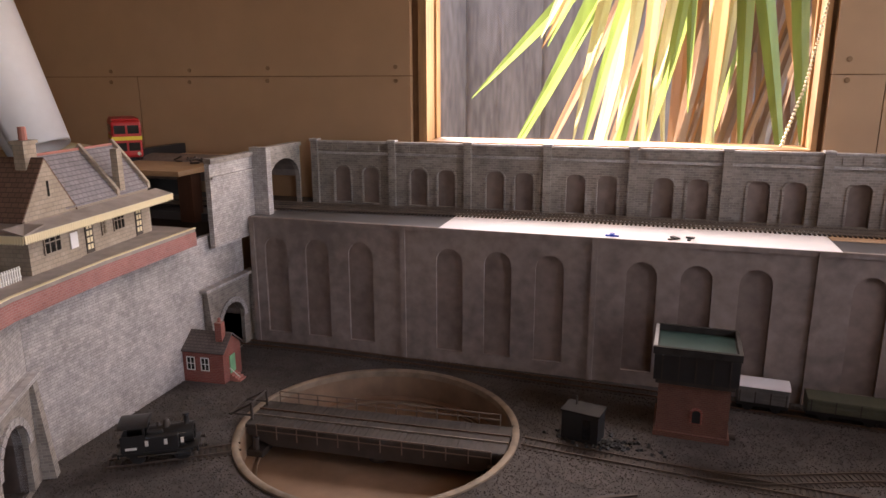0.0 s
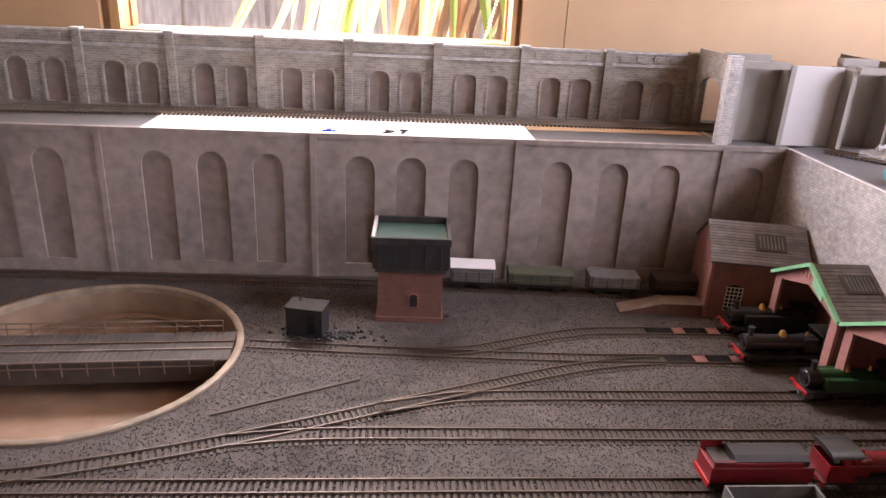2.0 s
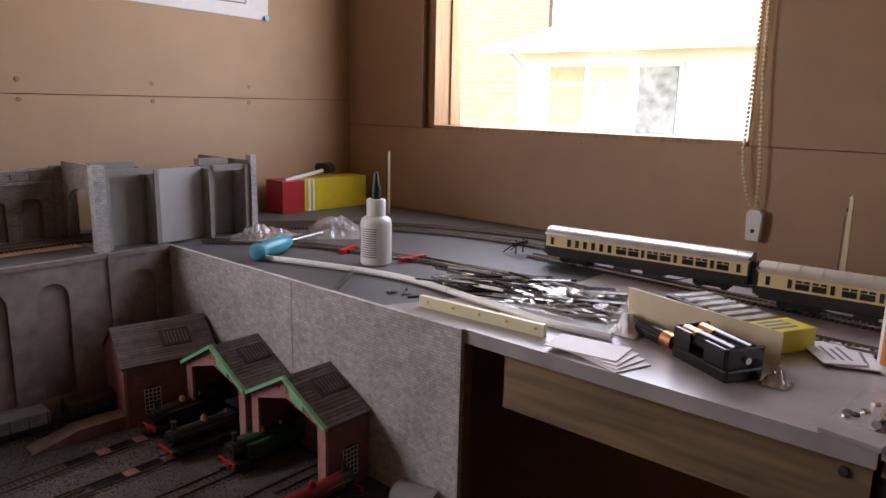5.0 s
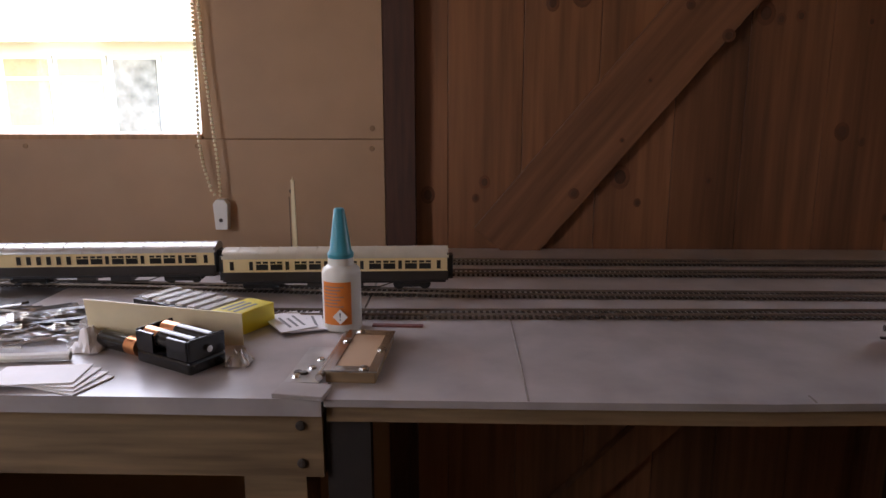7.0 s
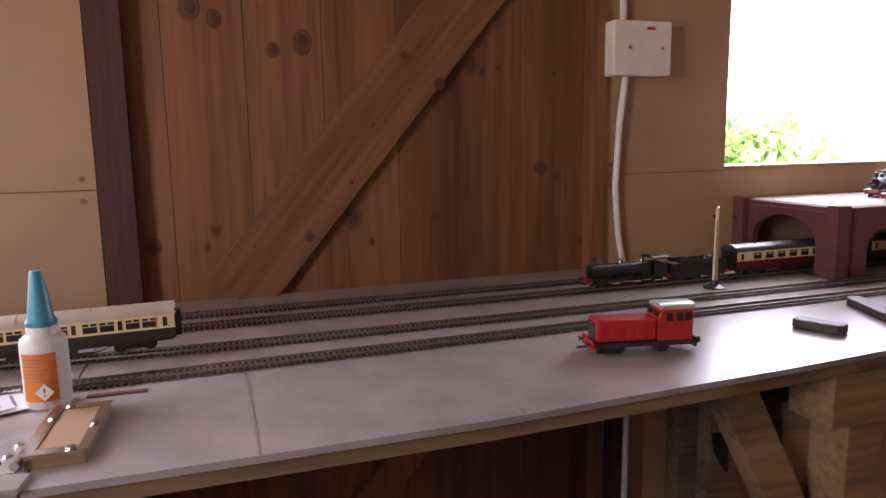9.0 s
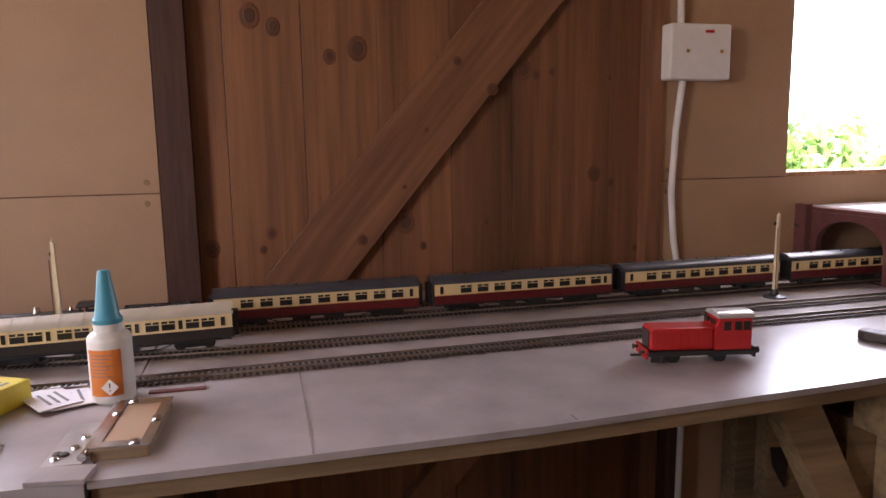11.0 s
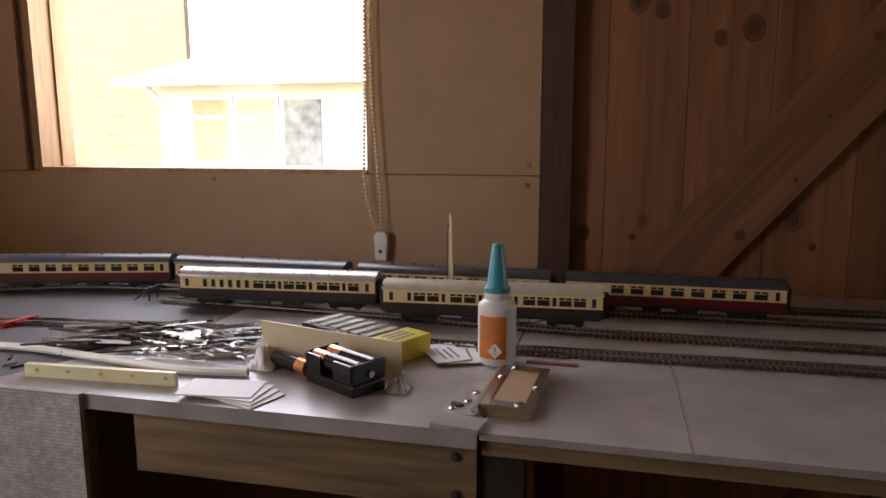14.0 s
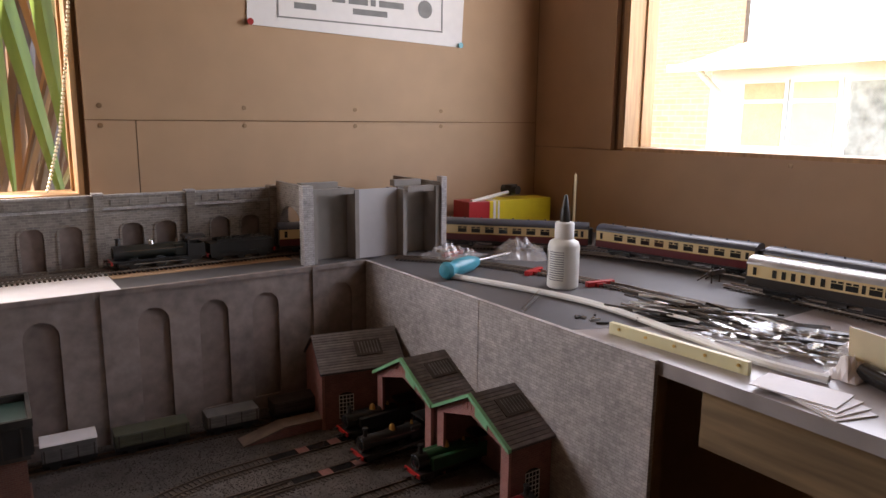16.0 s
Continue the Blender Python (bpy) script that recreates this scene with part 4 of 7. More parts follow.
def ribbon(bm, line, off, w, z0, z1):
    rows = []
    for i, p in enumerate(line):
        d = (line[min(i + 1, len(line) - 1)] - line[max(i - 1, 0)]).normalized()
        n = Vector((-d.y, d.x, 0))
        rows.append([bm.verts.new(p + n * (off + s * w / 2) + Vector((0, 0, z))) for s, z in ((-1, z0), (1, z0), (1, z1), (-1, z1))])
    for a, b in zip(rows, rows[1:]):
        for k in range(4):
            bm.faces.new((a[k], a[(k + 1) % 4], b[(k + 1) % 4], b[k]))
    bm.faces.new(rows[0]), bm.faces.new(rows[-1][::-1])


GAUGE = 0.0165


def track(pts, z, label, sleepers=True, rail=None, sink=0.0, step=0.0062):
    t = thing("track", label, "railway track", group="model railway tracks")
    line = smooth_line(pts, step)
    for s in (-1, 1):
        bm = B()
        ribbon(bm, line, s * GAUGE / 2, 0.0011, z + 0.0018 - sink, z + 0.0042 - sink)
        part("rail", bm, rail or RAIL, t)
    if sleepers:
        bm = B()
        for i in range(0, len(line) - 1):
            d = line[i + 1] - line[i]
            m = Matrix.Translation(line[i]) @ pose(0, 0, z, 0, 0, math.degrees(math.atan2(d.y, d.x)))
            box(bm, -0.0015, 0.0015, -0.0155, 0.0155, 0.0002 - sink * 0.6, 0.0019 - sink * 0.6, m)
        part("sleeper_strip", bm, SLEEPER, t)["kind"] = "stuff"
    return t


YT = Y0
track([(-0.70, 0.928), (-0.5, 0.934), (-0.35, 0.931), (-0.1, 0.922), (0.1, 0.914), (0.33, 0.899), (0.55, 0.888)], YT, "weathered siding along the foot of the tall arcade wall", rail=RUST, sink=0.0014)
track([(-0.66, 0.44), (-0.60, 0.463), (-0.515, 0.487), (-0.45, 0.499), (-0.38, 0.501), (-0.30, 0.500), (-0.1, 0.499), (0.1, 0.499), (0.56, 0.497)], YT, "curved siding from the near tunnel mouth across the yard", rail=YARD_RAIL, sink=0.0014)
track([(-0.128, 0.742), (-0.02, 0.733), (0.11, 0.724), (0.24, 0.717), (0.37, 0.716), (0.585, 0.714)], YT, "engine road from the turntable to the shed", rail=YARD_RAIL, sink=0.0014)
track([(0.075, 0.727), (0.13, 0.733), (0.178, 0.749), (0.252, 0.774), (0.326, 0.784), (0.585, 0.785)], YT, "engine road curving to the far shed bay", rail=YARD_RAIL, sink=0.0014)
track([(-0.38, 0.503), (-0.29, 0.513), (-0.243, 0.523), (-0.156, 0.547), (-0.062, 0.580), (0.044, 0.620), (0.134, 0.654), (0.233, 0.689), (0.302, 0.706), (0.36, 0.712)], YT, "diagonal connecting line of the yard", rail=YARD_RAIL, sink=0.0014)
track([(-0.11, 0.562), (-0.06, 0.569), (0.0, 0.572), (0.1, 0.572), (0.37, 0.570), (0.585, 0.570)], YT, "straight siding through the yard", rail=YARD_RAIL, sink=0.0014)
track([(0.02, 0.612), (0.08, 0.628), (0.132, 0.636), (0.281, 0.638), (0.585, 0.638)], YT, "straight siding leading to the near shed bay", rail=YARD_RAIL, sink=0.0014)
track([(-0.56, 0.560), (-0.475, 0.612), (-0.44, 0.637)], YT, "short stub beside the turntable", rail=YARD_RAIL, sink=0.0014)
strip = thing("old_rail", "old rusty rail lying half buried in the ballast", "rail")
part("rail", slab(B(), [(-0.137, 0.601), (0.005, 0.667), (0.005, 0.671), (-0.137, 0.605)], "z", Y0 - 0.001, Y0 + 0.0018), SLEEPER, strip)
# ash pits between the rails of the engine roads
for y in (0.785, 0.715):
    p = thing("ash_pit", "dark brick-edged ash pit between the rails", "pit")
    one("pit", 0.36, 0.47, y - 0.0075, y + 0.0075, Y0 + 0.0003, Y0 + 0.0018, GLOSS_BLACK, p)
    one("cover", 0.395, 0.41, y - 0.0076, y + 0.0076, Y0 + 0.0019, Y0 + 0.0026, SHED_BRICK, p)
    one("cover", 0.44, 0.455, y - 0.0076, y + 0.0076, Y0 + 0.0019, Y0 + 0.0026, SHED_BRICK, p)

DT = DECK + 0.001
CX, CY, CR = 0.485, 0.56, 0.49    # centre and radius of the outer line's corner
MAIN = [(0.975, -2.95), (0.975, -1.0), (0.975, -0.4), (0.975, 0.2), (0.975, 0.5)]
MAIN += [(CX + CR * math.cos(radians(a)), CY + CR * math.sin(radians(a))) for a in (0, 15, 30, 45, 60, 75, 90)]
MAIN += [(0.4, 1.05), (0.2, 1.05), (-0.1, 1.05), (-0.35, 1.04), (-0.6, 1.02), (-0.84, 1.0)]
INNER = [(1.037, -2.95), (1.037, -1.0), (1.037, -0.1), (1.037, 0.3), (1.035, 0.55)]
INNER += [(CX + (CR + 0.055) * math.cos(radians(a)), CY + (CR + 0.03) * math.sin(radians(a))) for a in (10, 25, 40, 55, 70, 85)]
INNER += [(0.4, 1.078), (0.0, 1.076), (-0.3, 1.068), (-0.6, 1.055), (-0.84, 1.05)]
track(MAIN, DT, "outer main line carrying the passenger train")
track(INNER, DT, "back main line along the wall")
track([(0.875, -2.95), (0.875, -1.0), (0.875, -0.4), (0.877, -0.05), (0.895, 0.2), (0.905, 0.35), (0.912, 0.53)], DT, "loop line on which two brown coaches stand")
track([(0.81, -2.95), (0.81, -0.9), (0.805, -0.5), (0.80, -0.2), (0.795, 0.05), (0.797, 0.3), (0.785, 0.515), (0.775, 0.62), (0.74, 0.76), (0.69, 0.86), (0.63, 0.93)], DT, "near line along the bench")
bs = thing("buffer_stop", "dark brown rail-built buffer stop at the loop's end", "buffer stop", pose(0.912, 0.545, DT))
for s in (-1, 1):
    part("post", tube(B(), (s * 0.009, 0, 0.001), (s * 0.009, 0, 0.022), 0.0012), SLEEPER, bs)
    part("strut", tube(B(), (s * 0.009, 0.022, 0.001), (s * 0.009, 0, 0.018), 0.001), SLEEPER, bs)
one("beam", -0.017, 0.017, -0.003, 0.001, 0.013, 0.019, SLEEPER, bs)

# ---- turntable ----
tt = thing("turntable", "dark girder turntable with railings in a tan well", "turntable", pose(TT.x, TT.y, Y0))
ri = TR - 0.0085
part("rim", lathe(B(), [(TR, -0.004), (TR, 0.0025), (TR - 0.002, 0.0035), (ri + 0.002, 0.0035), (ri, 0.002), (ri, -0.006)], 72, caps=False), TAN_RIM, tt, smooth=True)
part("well_wall", lathe(B(), [(ri + 0.001, 0.0), (ri - 0.002, -0.036), (ri - 0.012, -0.0365), (ri - 0.012, -0.040), (ri - 0.014, -0.0405)], 72, caps=False), TAN, tt)
part("well_floor", lathe(B(), [(ri + 0.001, -0.044), (ri - 0.0125, -0.0402), (0.02, -0.042), (0, -0.042)], 72, caps=False), TAN, tt, smooth=True)
part("race_rail", lathe(B(), [(ri - 0.016, -0.0405), (ri - 0.016, -0.038), (ri - 0.018, -0.038), (ri - 0.018, -0.0405)], 72, caps=False), TAN_RIM, tt)
part("pivot", lathe(B(), [(0.012, -0.042), (0.012, -0.036), (0.008, -0.034), (0.008, -0.003)], 20), IRON, tt)
br_ = new("bridge")
br_.parent = tt
br_.matrix_basis = pose(0, 0, 0, 0, 0, 3.5)
hl = ri - 0.002
one("deck", -hl, hl, -0.033, 0.033, -0.002, 0.002, DECKWOOD, br_)
for s in (-1, 1):
    bm = slab(B(), [(-hl, -0.003), (hl, -0.003), (hl, -0.012), (hl * 0.8, -0.026), (-hl * 0.8, -0.026), (-hl, -0.012)], "y", s * 0.027 - 0.0015, s * 0.027 + 0.0015)
    part("girder", bm, IRON, br_)
    part("rail", box(B(), -hl, hl, s * GAUGE / 2 - 0.0006, s * GAUGE / 2 + 0.0006, 0.0021, 0.0044), RAIL if s < 0 else RUST, br_)
    for i in range(12):
        x = -hl * 0.9 + i * hl * 1.8 / 11
        part("rail_post", tube(B(), (x, s * 0.0335, -0.014 if s < 0 else 0.0022), (x, s * 0.0335, 0.004 if s < 0 else 0.017), 0.0009, n=6), RAILING, br_)
    for z in (0.010, 0.017) if s > 0 else (-0.004, 0.004):
        part("handrail", tube(B(), (-hl * 0.9, s * 0.0335, z), (hl * 0.9, s * 0.0335, z), 0.0008, n=6), RAILING, br_)
for s in (-1, 1):
    one("end_carriage", s * (hl - 0.016) - 0.011, s * (hl - 0.016) + 0.011, -0.042, 0.042, -0.036, -0.028, IRON, br_, bevel=0.001)
    part("gear_post", tube(B(), (s * (hl - 0.016), -0.036, -0.028), (s * (hl - 0.016), -0.036, -0.012), 0.004, n=10), IRON, br_)
for i in range(46):
    x = -hl + 0.004 + i * (2 * hl - 0.008) / 45
    one("plank", x - 0.0026, x + 0.0026, -0.0325, 0.0325, 0.00205, 0.0027, DECKWOOD, br_)
for s in (-1, 1):
    x = s * (hl - 0.014)
    for y in (-0.02, 0.02):
        part("wheel", lathe(B(), [(0.006, -0.002), (0.0075, -0.001), (0.0075, 0.001), (0.006, 0.002)], 16, pose(x, y + 0.004, -0.0302, 90)), IRON, br_)
for y in (-0.02, 0.02):
    part("winch_post", tube(B(), (-hl + 0.004, y, 0.003), (-hl + 0.004, y, 0.026), 0.0018, n=8), IRON, br_)
    part("winch_leg", tube(B(), (-hl - 0.026, y, 0.006), (-hl + 0.004, y, 0.024), 0.0014, n=6), IRON, br_)
    part("winch_arm", tube(B(), (-hl - 0.026, y, 0.008), (-hl + 0.004, y, 0.008), 0.0014, n=6), IRON, br_)
for x, z in ((-hl + 0.004, 0.024), (-hl - 0.026, 0.008)):
    part("winch_bar", tube(B(), (x, -0.022, z), (x, 0.022, z), 0.0014, n=8), IRON, br_)

# ---- yard buildings ----
def pitched(t, x0, x1, y0, y1, eave, ridge, roof_mat, over=0.004, along="y", th=0.002):
    """Two roof slopes over a plan; the ridge runs along one axis."""
    if along == "y":
        c_, h = (x0 + x1) / 2, (x1 - x0) / 2 + over
        for s in (-1, 1):
            k = (ridge - eave) / ((x1 - x0) / 2)
            pts = [(c_ + s * h, eave - over * k), (c_, ridge), (c_, ridge + th), (c_ + s * h, eave - over * k + th)]
            part("roof", slab(B(), pts, "y", y0 - over, y1 + over), roof_mat, t)
    else:
        c_, h = (y0 + y1) / 2, (y1 - y0) / 2 + over
        for s in (-1, 1):
            k = (ridge - eave) / ((y1 - y0) / 2)
            pts = [(c_ + s * h, eave - over * k), (c_, ridge), (c_, ridge + th), (c_ + s * h, eave - over * k + th)]
            part("roof", slab(B(), pts, "x", x0 - over, x1 + over), roof_mat, t)


def sash(t, m, w, h, bars=(1, 2), frame_mat=None, name="window"):
    """A small glazed window on a wall; local x along the wall, z up, facing -y."""
    o = part(name, box(B(), -w / 2, w / 2, -0.0004, 0.0004, 0, h), PANE, t, m=m)
    fm = frame_mat or WHITE
    bm = B()
    for a, b, c_, d in ((-w / 2, -w / 2 + 0.0012, 0, h), (w / 2 - 0.0012, w / 2, 0, h), (-w / 2, w / 2, 0, 0.0012), (-w / 2, w / 2, h - 0.0012, h)):
        box(bm, a, b, -0.0012, -0.0004, c_, d)
    for i in range(1, bars[0] + 1):
        x = -w / 2 + w * i / (bars[0] + 1)
        box(bm, x - 0.0005, x + 0.0005, -0.001, -0.0004, 0, h)
    for i in range(1, bars[1] + 1):
        z = h * i / (bars[1] + 1)
        box(bm, -w / 2, w / 2, -0.001, -0.0004, z - 0.0005, z + 0.0005)
    part("glazing_bars", bm, fm, o)
    return o


hut = thing("brick_hut", "small red brick lineside hut with slate roof", "hut", pose(-0.593, 0.803, Y0, 0, 0, 4))
one("wall", -0.034, 0.034, -0.024, 0.024, 0, 0.047, RED_BRICK, hut)
for s in (-1, 1):
    part("gable", slab(B(), [(-0.024, 0.0471), (0.024, 0.0471), (0, 0.066)], "x", s * 0.033 - 0.001, s * 0.033 + 0.001), RED_BRICK, hut)
pitched(hut, -0.034, 0.034, -0.024, 0.024, 0.0475, 0.067, SLATE, 0.003, "x")
one("chimney", 0.018, 0.028, -0.013, -0.003, 0.058, 0.086, RED_BRICK, hut)
part("chimney_pot", tube(B(), (0.023, -0.008, 0.0861), (0.023, -0.008, 0.092), 0.0025, 0.002, 8), PINK, hut)
for x in (-0.016, 0.006):
    sash(hut, pose(x, -0.0246, 0.018), 0.013, 0.02, (1, 1))
one("door", 0.0341, 0.0352, -0.008, 0.006, 0.01, 0.036, GREEN_TRIM, hut)
bm = B()
for i in range(4):
    box(bm, 0.0353, 0.0353 + 0.004 * (4 - i), -0.012, 0.004, 0.0025 * i, 0.0025 * (i + 1) - 0.0001)
part("steps", bm, PINK, hut)
part("handrail", tube(B(), (0.036, -0.012, 0.02), (0.051, -0.012, 0.008), 0.0006, n=6), WHITE, hut)

tower = thing("water_tower", "brown brick water tower with dark iron tank", "water tower", pose(0.062, 0.848, Y0, 0, 0, -2) @ Matrix.Diagonal((0.93, 0.94, 0.945, 1)))
one("base", -0.043, 0.043, -0.045, 0.028, 0, 0.072, BROWN_BRICK, tower)
one("plinth", -0.046, 0.046, -0.048, 0.031, 0, 0.007, BROWN_BRICK, tower)
one("cornice", -0.047, 0.047, -0.049, 0.032, 0.0721, 0.078, IRON, tower)
tank = part("tank", box(B(), -0.05, 0.05, -0.052, 0.035, 0.0781, 0.112), BLACK, tower, "black riveted iron tank")
one("water", -0.046, 0.046, -0.048, 0.031, 0.1122, 0.1135, WATER_GREEN, tank)
# One rim: its left side is coloured lighter to carry the light there.
for a in ((-0.052, 0.052, -0.054, -0.0495), (-0.052, 0.052, 0.0325, 0.037), (-0.052, -0.0475, -0.0494, 0.0324), (0.0475, 0.052, -0.0494, 0.0324)):
    one("rim", *a, 0.1121, 0.1215, GREY_WAGON if a[1] < 0 else ROOF_FELT, tank)
for i in range(5):
    x = -0.04 + i * 0.02
    one("rib", x - 0.0008, x + 0.0008, -0.0532, -0.0521, 0.079, 0.111, IRON, tank)
for i in range(5):
    one("rib", 0.0501, 0.0512, -0.046 + i * 0.018, -0.0444 + i * 0.018, 0.079, 0.111, IRON, tank)
part("door_arch", slab(B(), arch_outline(0.005, 0.015, 0.022, 0.037, 0.006), "y", -0.0462, -0.0452), RED_BRICK, tower)
part("door", slab(B(), arch_outline(0.005, 0.01, 0.023, 0.036, 0.004), "y", -0.0466, -0.0463), BLACK, tower)
part("valve", tube(B(), (0.046, -0.03, 0.004), (0.054, -0.03, 0.004), 0.004), IRON, tower)

cabin = thing("lamp_hut", "small black hut with grey flat roof and stovepipe", "hut", pose(-0.062, 0.774, Y0, 0, 0, -12))
one("wall", -0.022, 0.022, -0.014, 0.014, 0.001, 0.036, BLACK, cabin)
one("roof", -0.0235, 0.0235, -0.0155, 0.0155, 0.0361, 0.0385, ROOF_FELT, cabin, bevel=0.0006)
part("stovepipe", tube(B(), (-0.01, 0.004, 0.0391), (-0.01, 0.004, 0.05), 0.001, n=8), IRON, cabin)
one("door", 0.004, 0.013, -0.0148, -0.0141, 0.006, 0.03, GLOSS_BLACK, cabin)
rnd = random.Random(3)
bm = B()
for i in range(160):
    r = rnd.uniform(0.0007, 0.0022)
    a = rnd.uniform(0, 6.28)
    d = rnd.gauss(0, 0.022)
    p = (-0.035 + d * math.cos(a) * 1.4, 0.765 + d * math.sin(a) * 0.6, Y0 + r * 0.5)
    box(bm, -r, r, -r, r, -r, r, pose(*p, rnd.uniform(0, 90), rnd.uniform(0, 90), 0))
tagged(part("coal_spill", bm, COAL), "loose black coal spilt on the ballast", "coal", kind="stuff")


def engine_shed(m, label, W_, L_, R_, doors=True):
    """One bay: brick walls, open gabled front toward -x, planked roof with a smoke grille."""
    t = thing("engine_shed", label, "engine shed", m, group="engine shed bays")
    H_ = 0.083
    one("wall", 0, L_, W_ / 2 - 0.004, W_ / 2, 0, H_, SHED_BRICK, t)
    one("wall", 0, L_, -W_ / 2, -W_ / 2 + 0.004, 0, H_, SHED_BRICK, t)
    one("wall", L_ - 0.004, L_, -W_ / 2 + 0.0041, W_ / 2 - 0.0041, 0, H_, SHED_BRICK, t)
    for y in (-W_ / 2, W_ / 2 - 0.013):
        one("pier", -0.004, -0.0002, y, y + 0.013, 0, H_, PINK_BRICK, t)
    if doors:
        part("gable", slab(B(), [(-W_ / 2, H_ - 0.002), (-W_ / 2 + 0.016, H_ - 0.002), (0, H_ + 0.013), (W_ / 2 - 0.016, H_ - 0.002), (W_ / 2, H_ - 0.002), (0, R_ - 0.001)], "x", -0.0038, -0.0005), PINK_BRICK, t)
        for i in range(-3, 4):
            one("plank_line", -0.0046, -0.0039, i * 0.007 - 0.0006, i * 0.007 + 0.0006, H_ + 0.019, H_ + 0.031 - abs(i) * 0.003, PINK, t)
        part("vent", slab(B(), [(-0.03, H_ + 0.006), (-0.008, H_ + 0.016), (-0.008, H_ + 0.027), (-0.03, H_ + 0.014)], "x", -0.005, -0.0039), GREEN_TRIM, t)
        for s in (-1, 1):
            k = (R_ - H_) / (W_ / 2)
            e = W_ / 2 + 0.005
            pts = [(s * e, R_ - k * e), (0, R_), (0, R_ + 0.0045), (s * e, R_ - k * e + 0.0045)]
            part("bargeboard", slab(B(), pts, "x", -0.0095, -0.0048), GREEN_TRIM, t, "bright green bargeboard")
    else:
        part("gable", slab(B(), [(-W_ / 2, 0.0), (W_ / 2, 0.0), (W_ / 2, H_), (0, R_ - 0.001), (-W_ / 2, H_)], "x", -0.0038, -0.0005), PINK_BRICK, t)
    part("gable", slab(B(), [(-W_ / 2, H_ + 0.0002), (W_ / 2, H_ + 0.0002), (0, R_ - 0.001)], "x", L_ - 0.0036, L_ - 0.0003), SHED_BRICK, t)
    pitched(t, -0.003, L_ + 0.001, -W_ / 2, W_ / 2, H_, R_, SLATE, 0.004, "x")
    k = (R_ - H_) / (W_ / 2)
    slope = math.degrees(math.atan(k))
    run = (W_ / 2 + 0.004) / math.cos(math.atan(k))
    for s in (-1, 1):
        for i in range(15):
            v = run * (i + 0.5) / 15
            at = pose(0, s * v * math.cos(radians(slope)), R_ + 0.0021 - v * math.sin(radians(slope)), -s * slope, 0, 0)
            part("roof_board", box(B(), -0.0068, L_ + 0.0048, -run / 30 + 0.0004, run / 30 - 0.0004, -0.0002, 0.0009, at), ROOF_BOARD, t)
    gm = pose(L_ * 0.62, -0.026, R_ - k * 0.026 + 0.0034, math.degrees(math.atan(k)), 0, 0)
    g = part("smoke_grille", box(B(), -0.019, 0.019, -0.013, 0.013, 0.0, 0.0012), IRON, t, m=gm)
    for i in range(7):
        one("slat", -0.014 + i * 0.0046, -0.0125 + i * 0.0046, -0.010, 0.010, 0.0013, 0.002, WAGON_GREY, g)
    w_ = pose(0.03, -W_ / 2 - 0.0006, 0.014)
    o = part("window", slab(B(), arch_outline(0, 0.02, 0, 0.032, 0.005), "y", -0.0003, 0.0003), PANE, t, m=w_)
    bm = B()
    for i in range(5):
        box(bm, -0.0105 + i * 0.005, -0.0097 + i * 0.005, -0.0009, -0.0004, 0, 0.034)
    for i in range(7):
        box(bm, -0.0105, 0.0105, -0.0009, -0.0004, i * 0.0055, i * 0.0055 + 0.0008)
    part("glazing_bars", bm, WHITE, o)
    return t


engine_shed(pose(0.466, 0.876, Y0, 0, 0, -12), "brick engine shed bay with solid front and slate roof", 0.1, 0.112, 0.12, doors=False)
engine_shed(pose(0.522, 0.725, Y0, 0, 0, 0), "brick engine shed bay with green bargeboards and open front", 0.132, 0.06, 0.119)
engine_shed(pose(0.524, 0.581, Y0, 0, 0, 0), "near brick engine shed bay with open front and arched window", 0.134, 0.058, 0.119)
ramp = thing("loading_ramp", "brown timber loading ramp beside the shed", "ramp", pose(0.345, 0.838, Y0, 0, 0, -3))
part("ramp_body", slab(B(), [(0, 0), (0.126, 0), (0.126, 0.014), (0.055, 0.014)], "y", -0.0, 0.026), SHED_BRICK, ramp)
part("surface", slab(B(), [(0, 0.0003), (0.055, 0.0143), (0.126, 0.0143), (0.126, 0.016), (0.054, 0.016), (-0.002, 0.0015)], "y", -0.001, 0.027), RAMP_TOP, ramp)
arch_hut = thing("curved_hut", "pale round-roofed hut with green panel", "hut", pose(0.572, 0.43, Y0, 0, 0, 15) @ Matrix.Scale(0.8, 4))
part("shell", slab(B(), arch_outline(0, 0.04, 0, 0.02, 0.012), "y", -0.03, 0.03), GREY_WAGON, arch_hut)
one("door", -0.0212, -0.0202, -0.012, 0.004, 0.004, 0.02, GREEN_TRIM, arch_hut)

# ---- rolling stock ----
def wheelset(parent, x, r=0.006, z=0.0):
    bm = B()
    for s in (-1, 1):
        lathe(bm, [(r * 0.3, -0.0012), (r, -0.001), (r, 0.0006), (r * 1.12, 0.0008), (r * 1.12, 0.0014), (r * 0.3, 0.0014)], 18, pose(x, s * 0.0082, z + r, 90, 0, 0))
    tube(bm, (x, -0.009, z + r), (x, 0.009, z + r), 0.0009, n=6)
    return part("wheelset", bm, BLACK, parent)


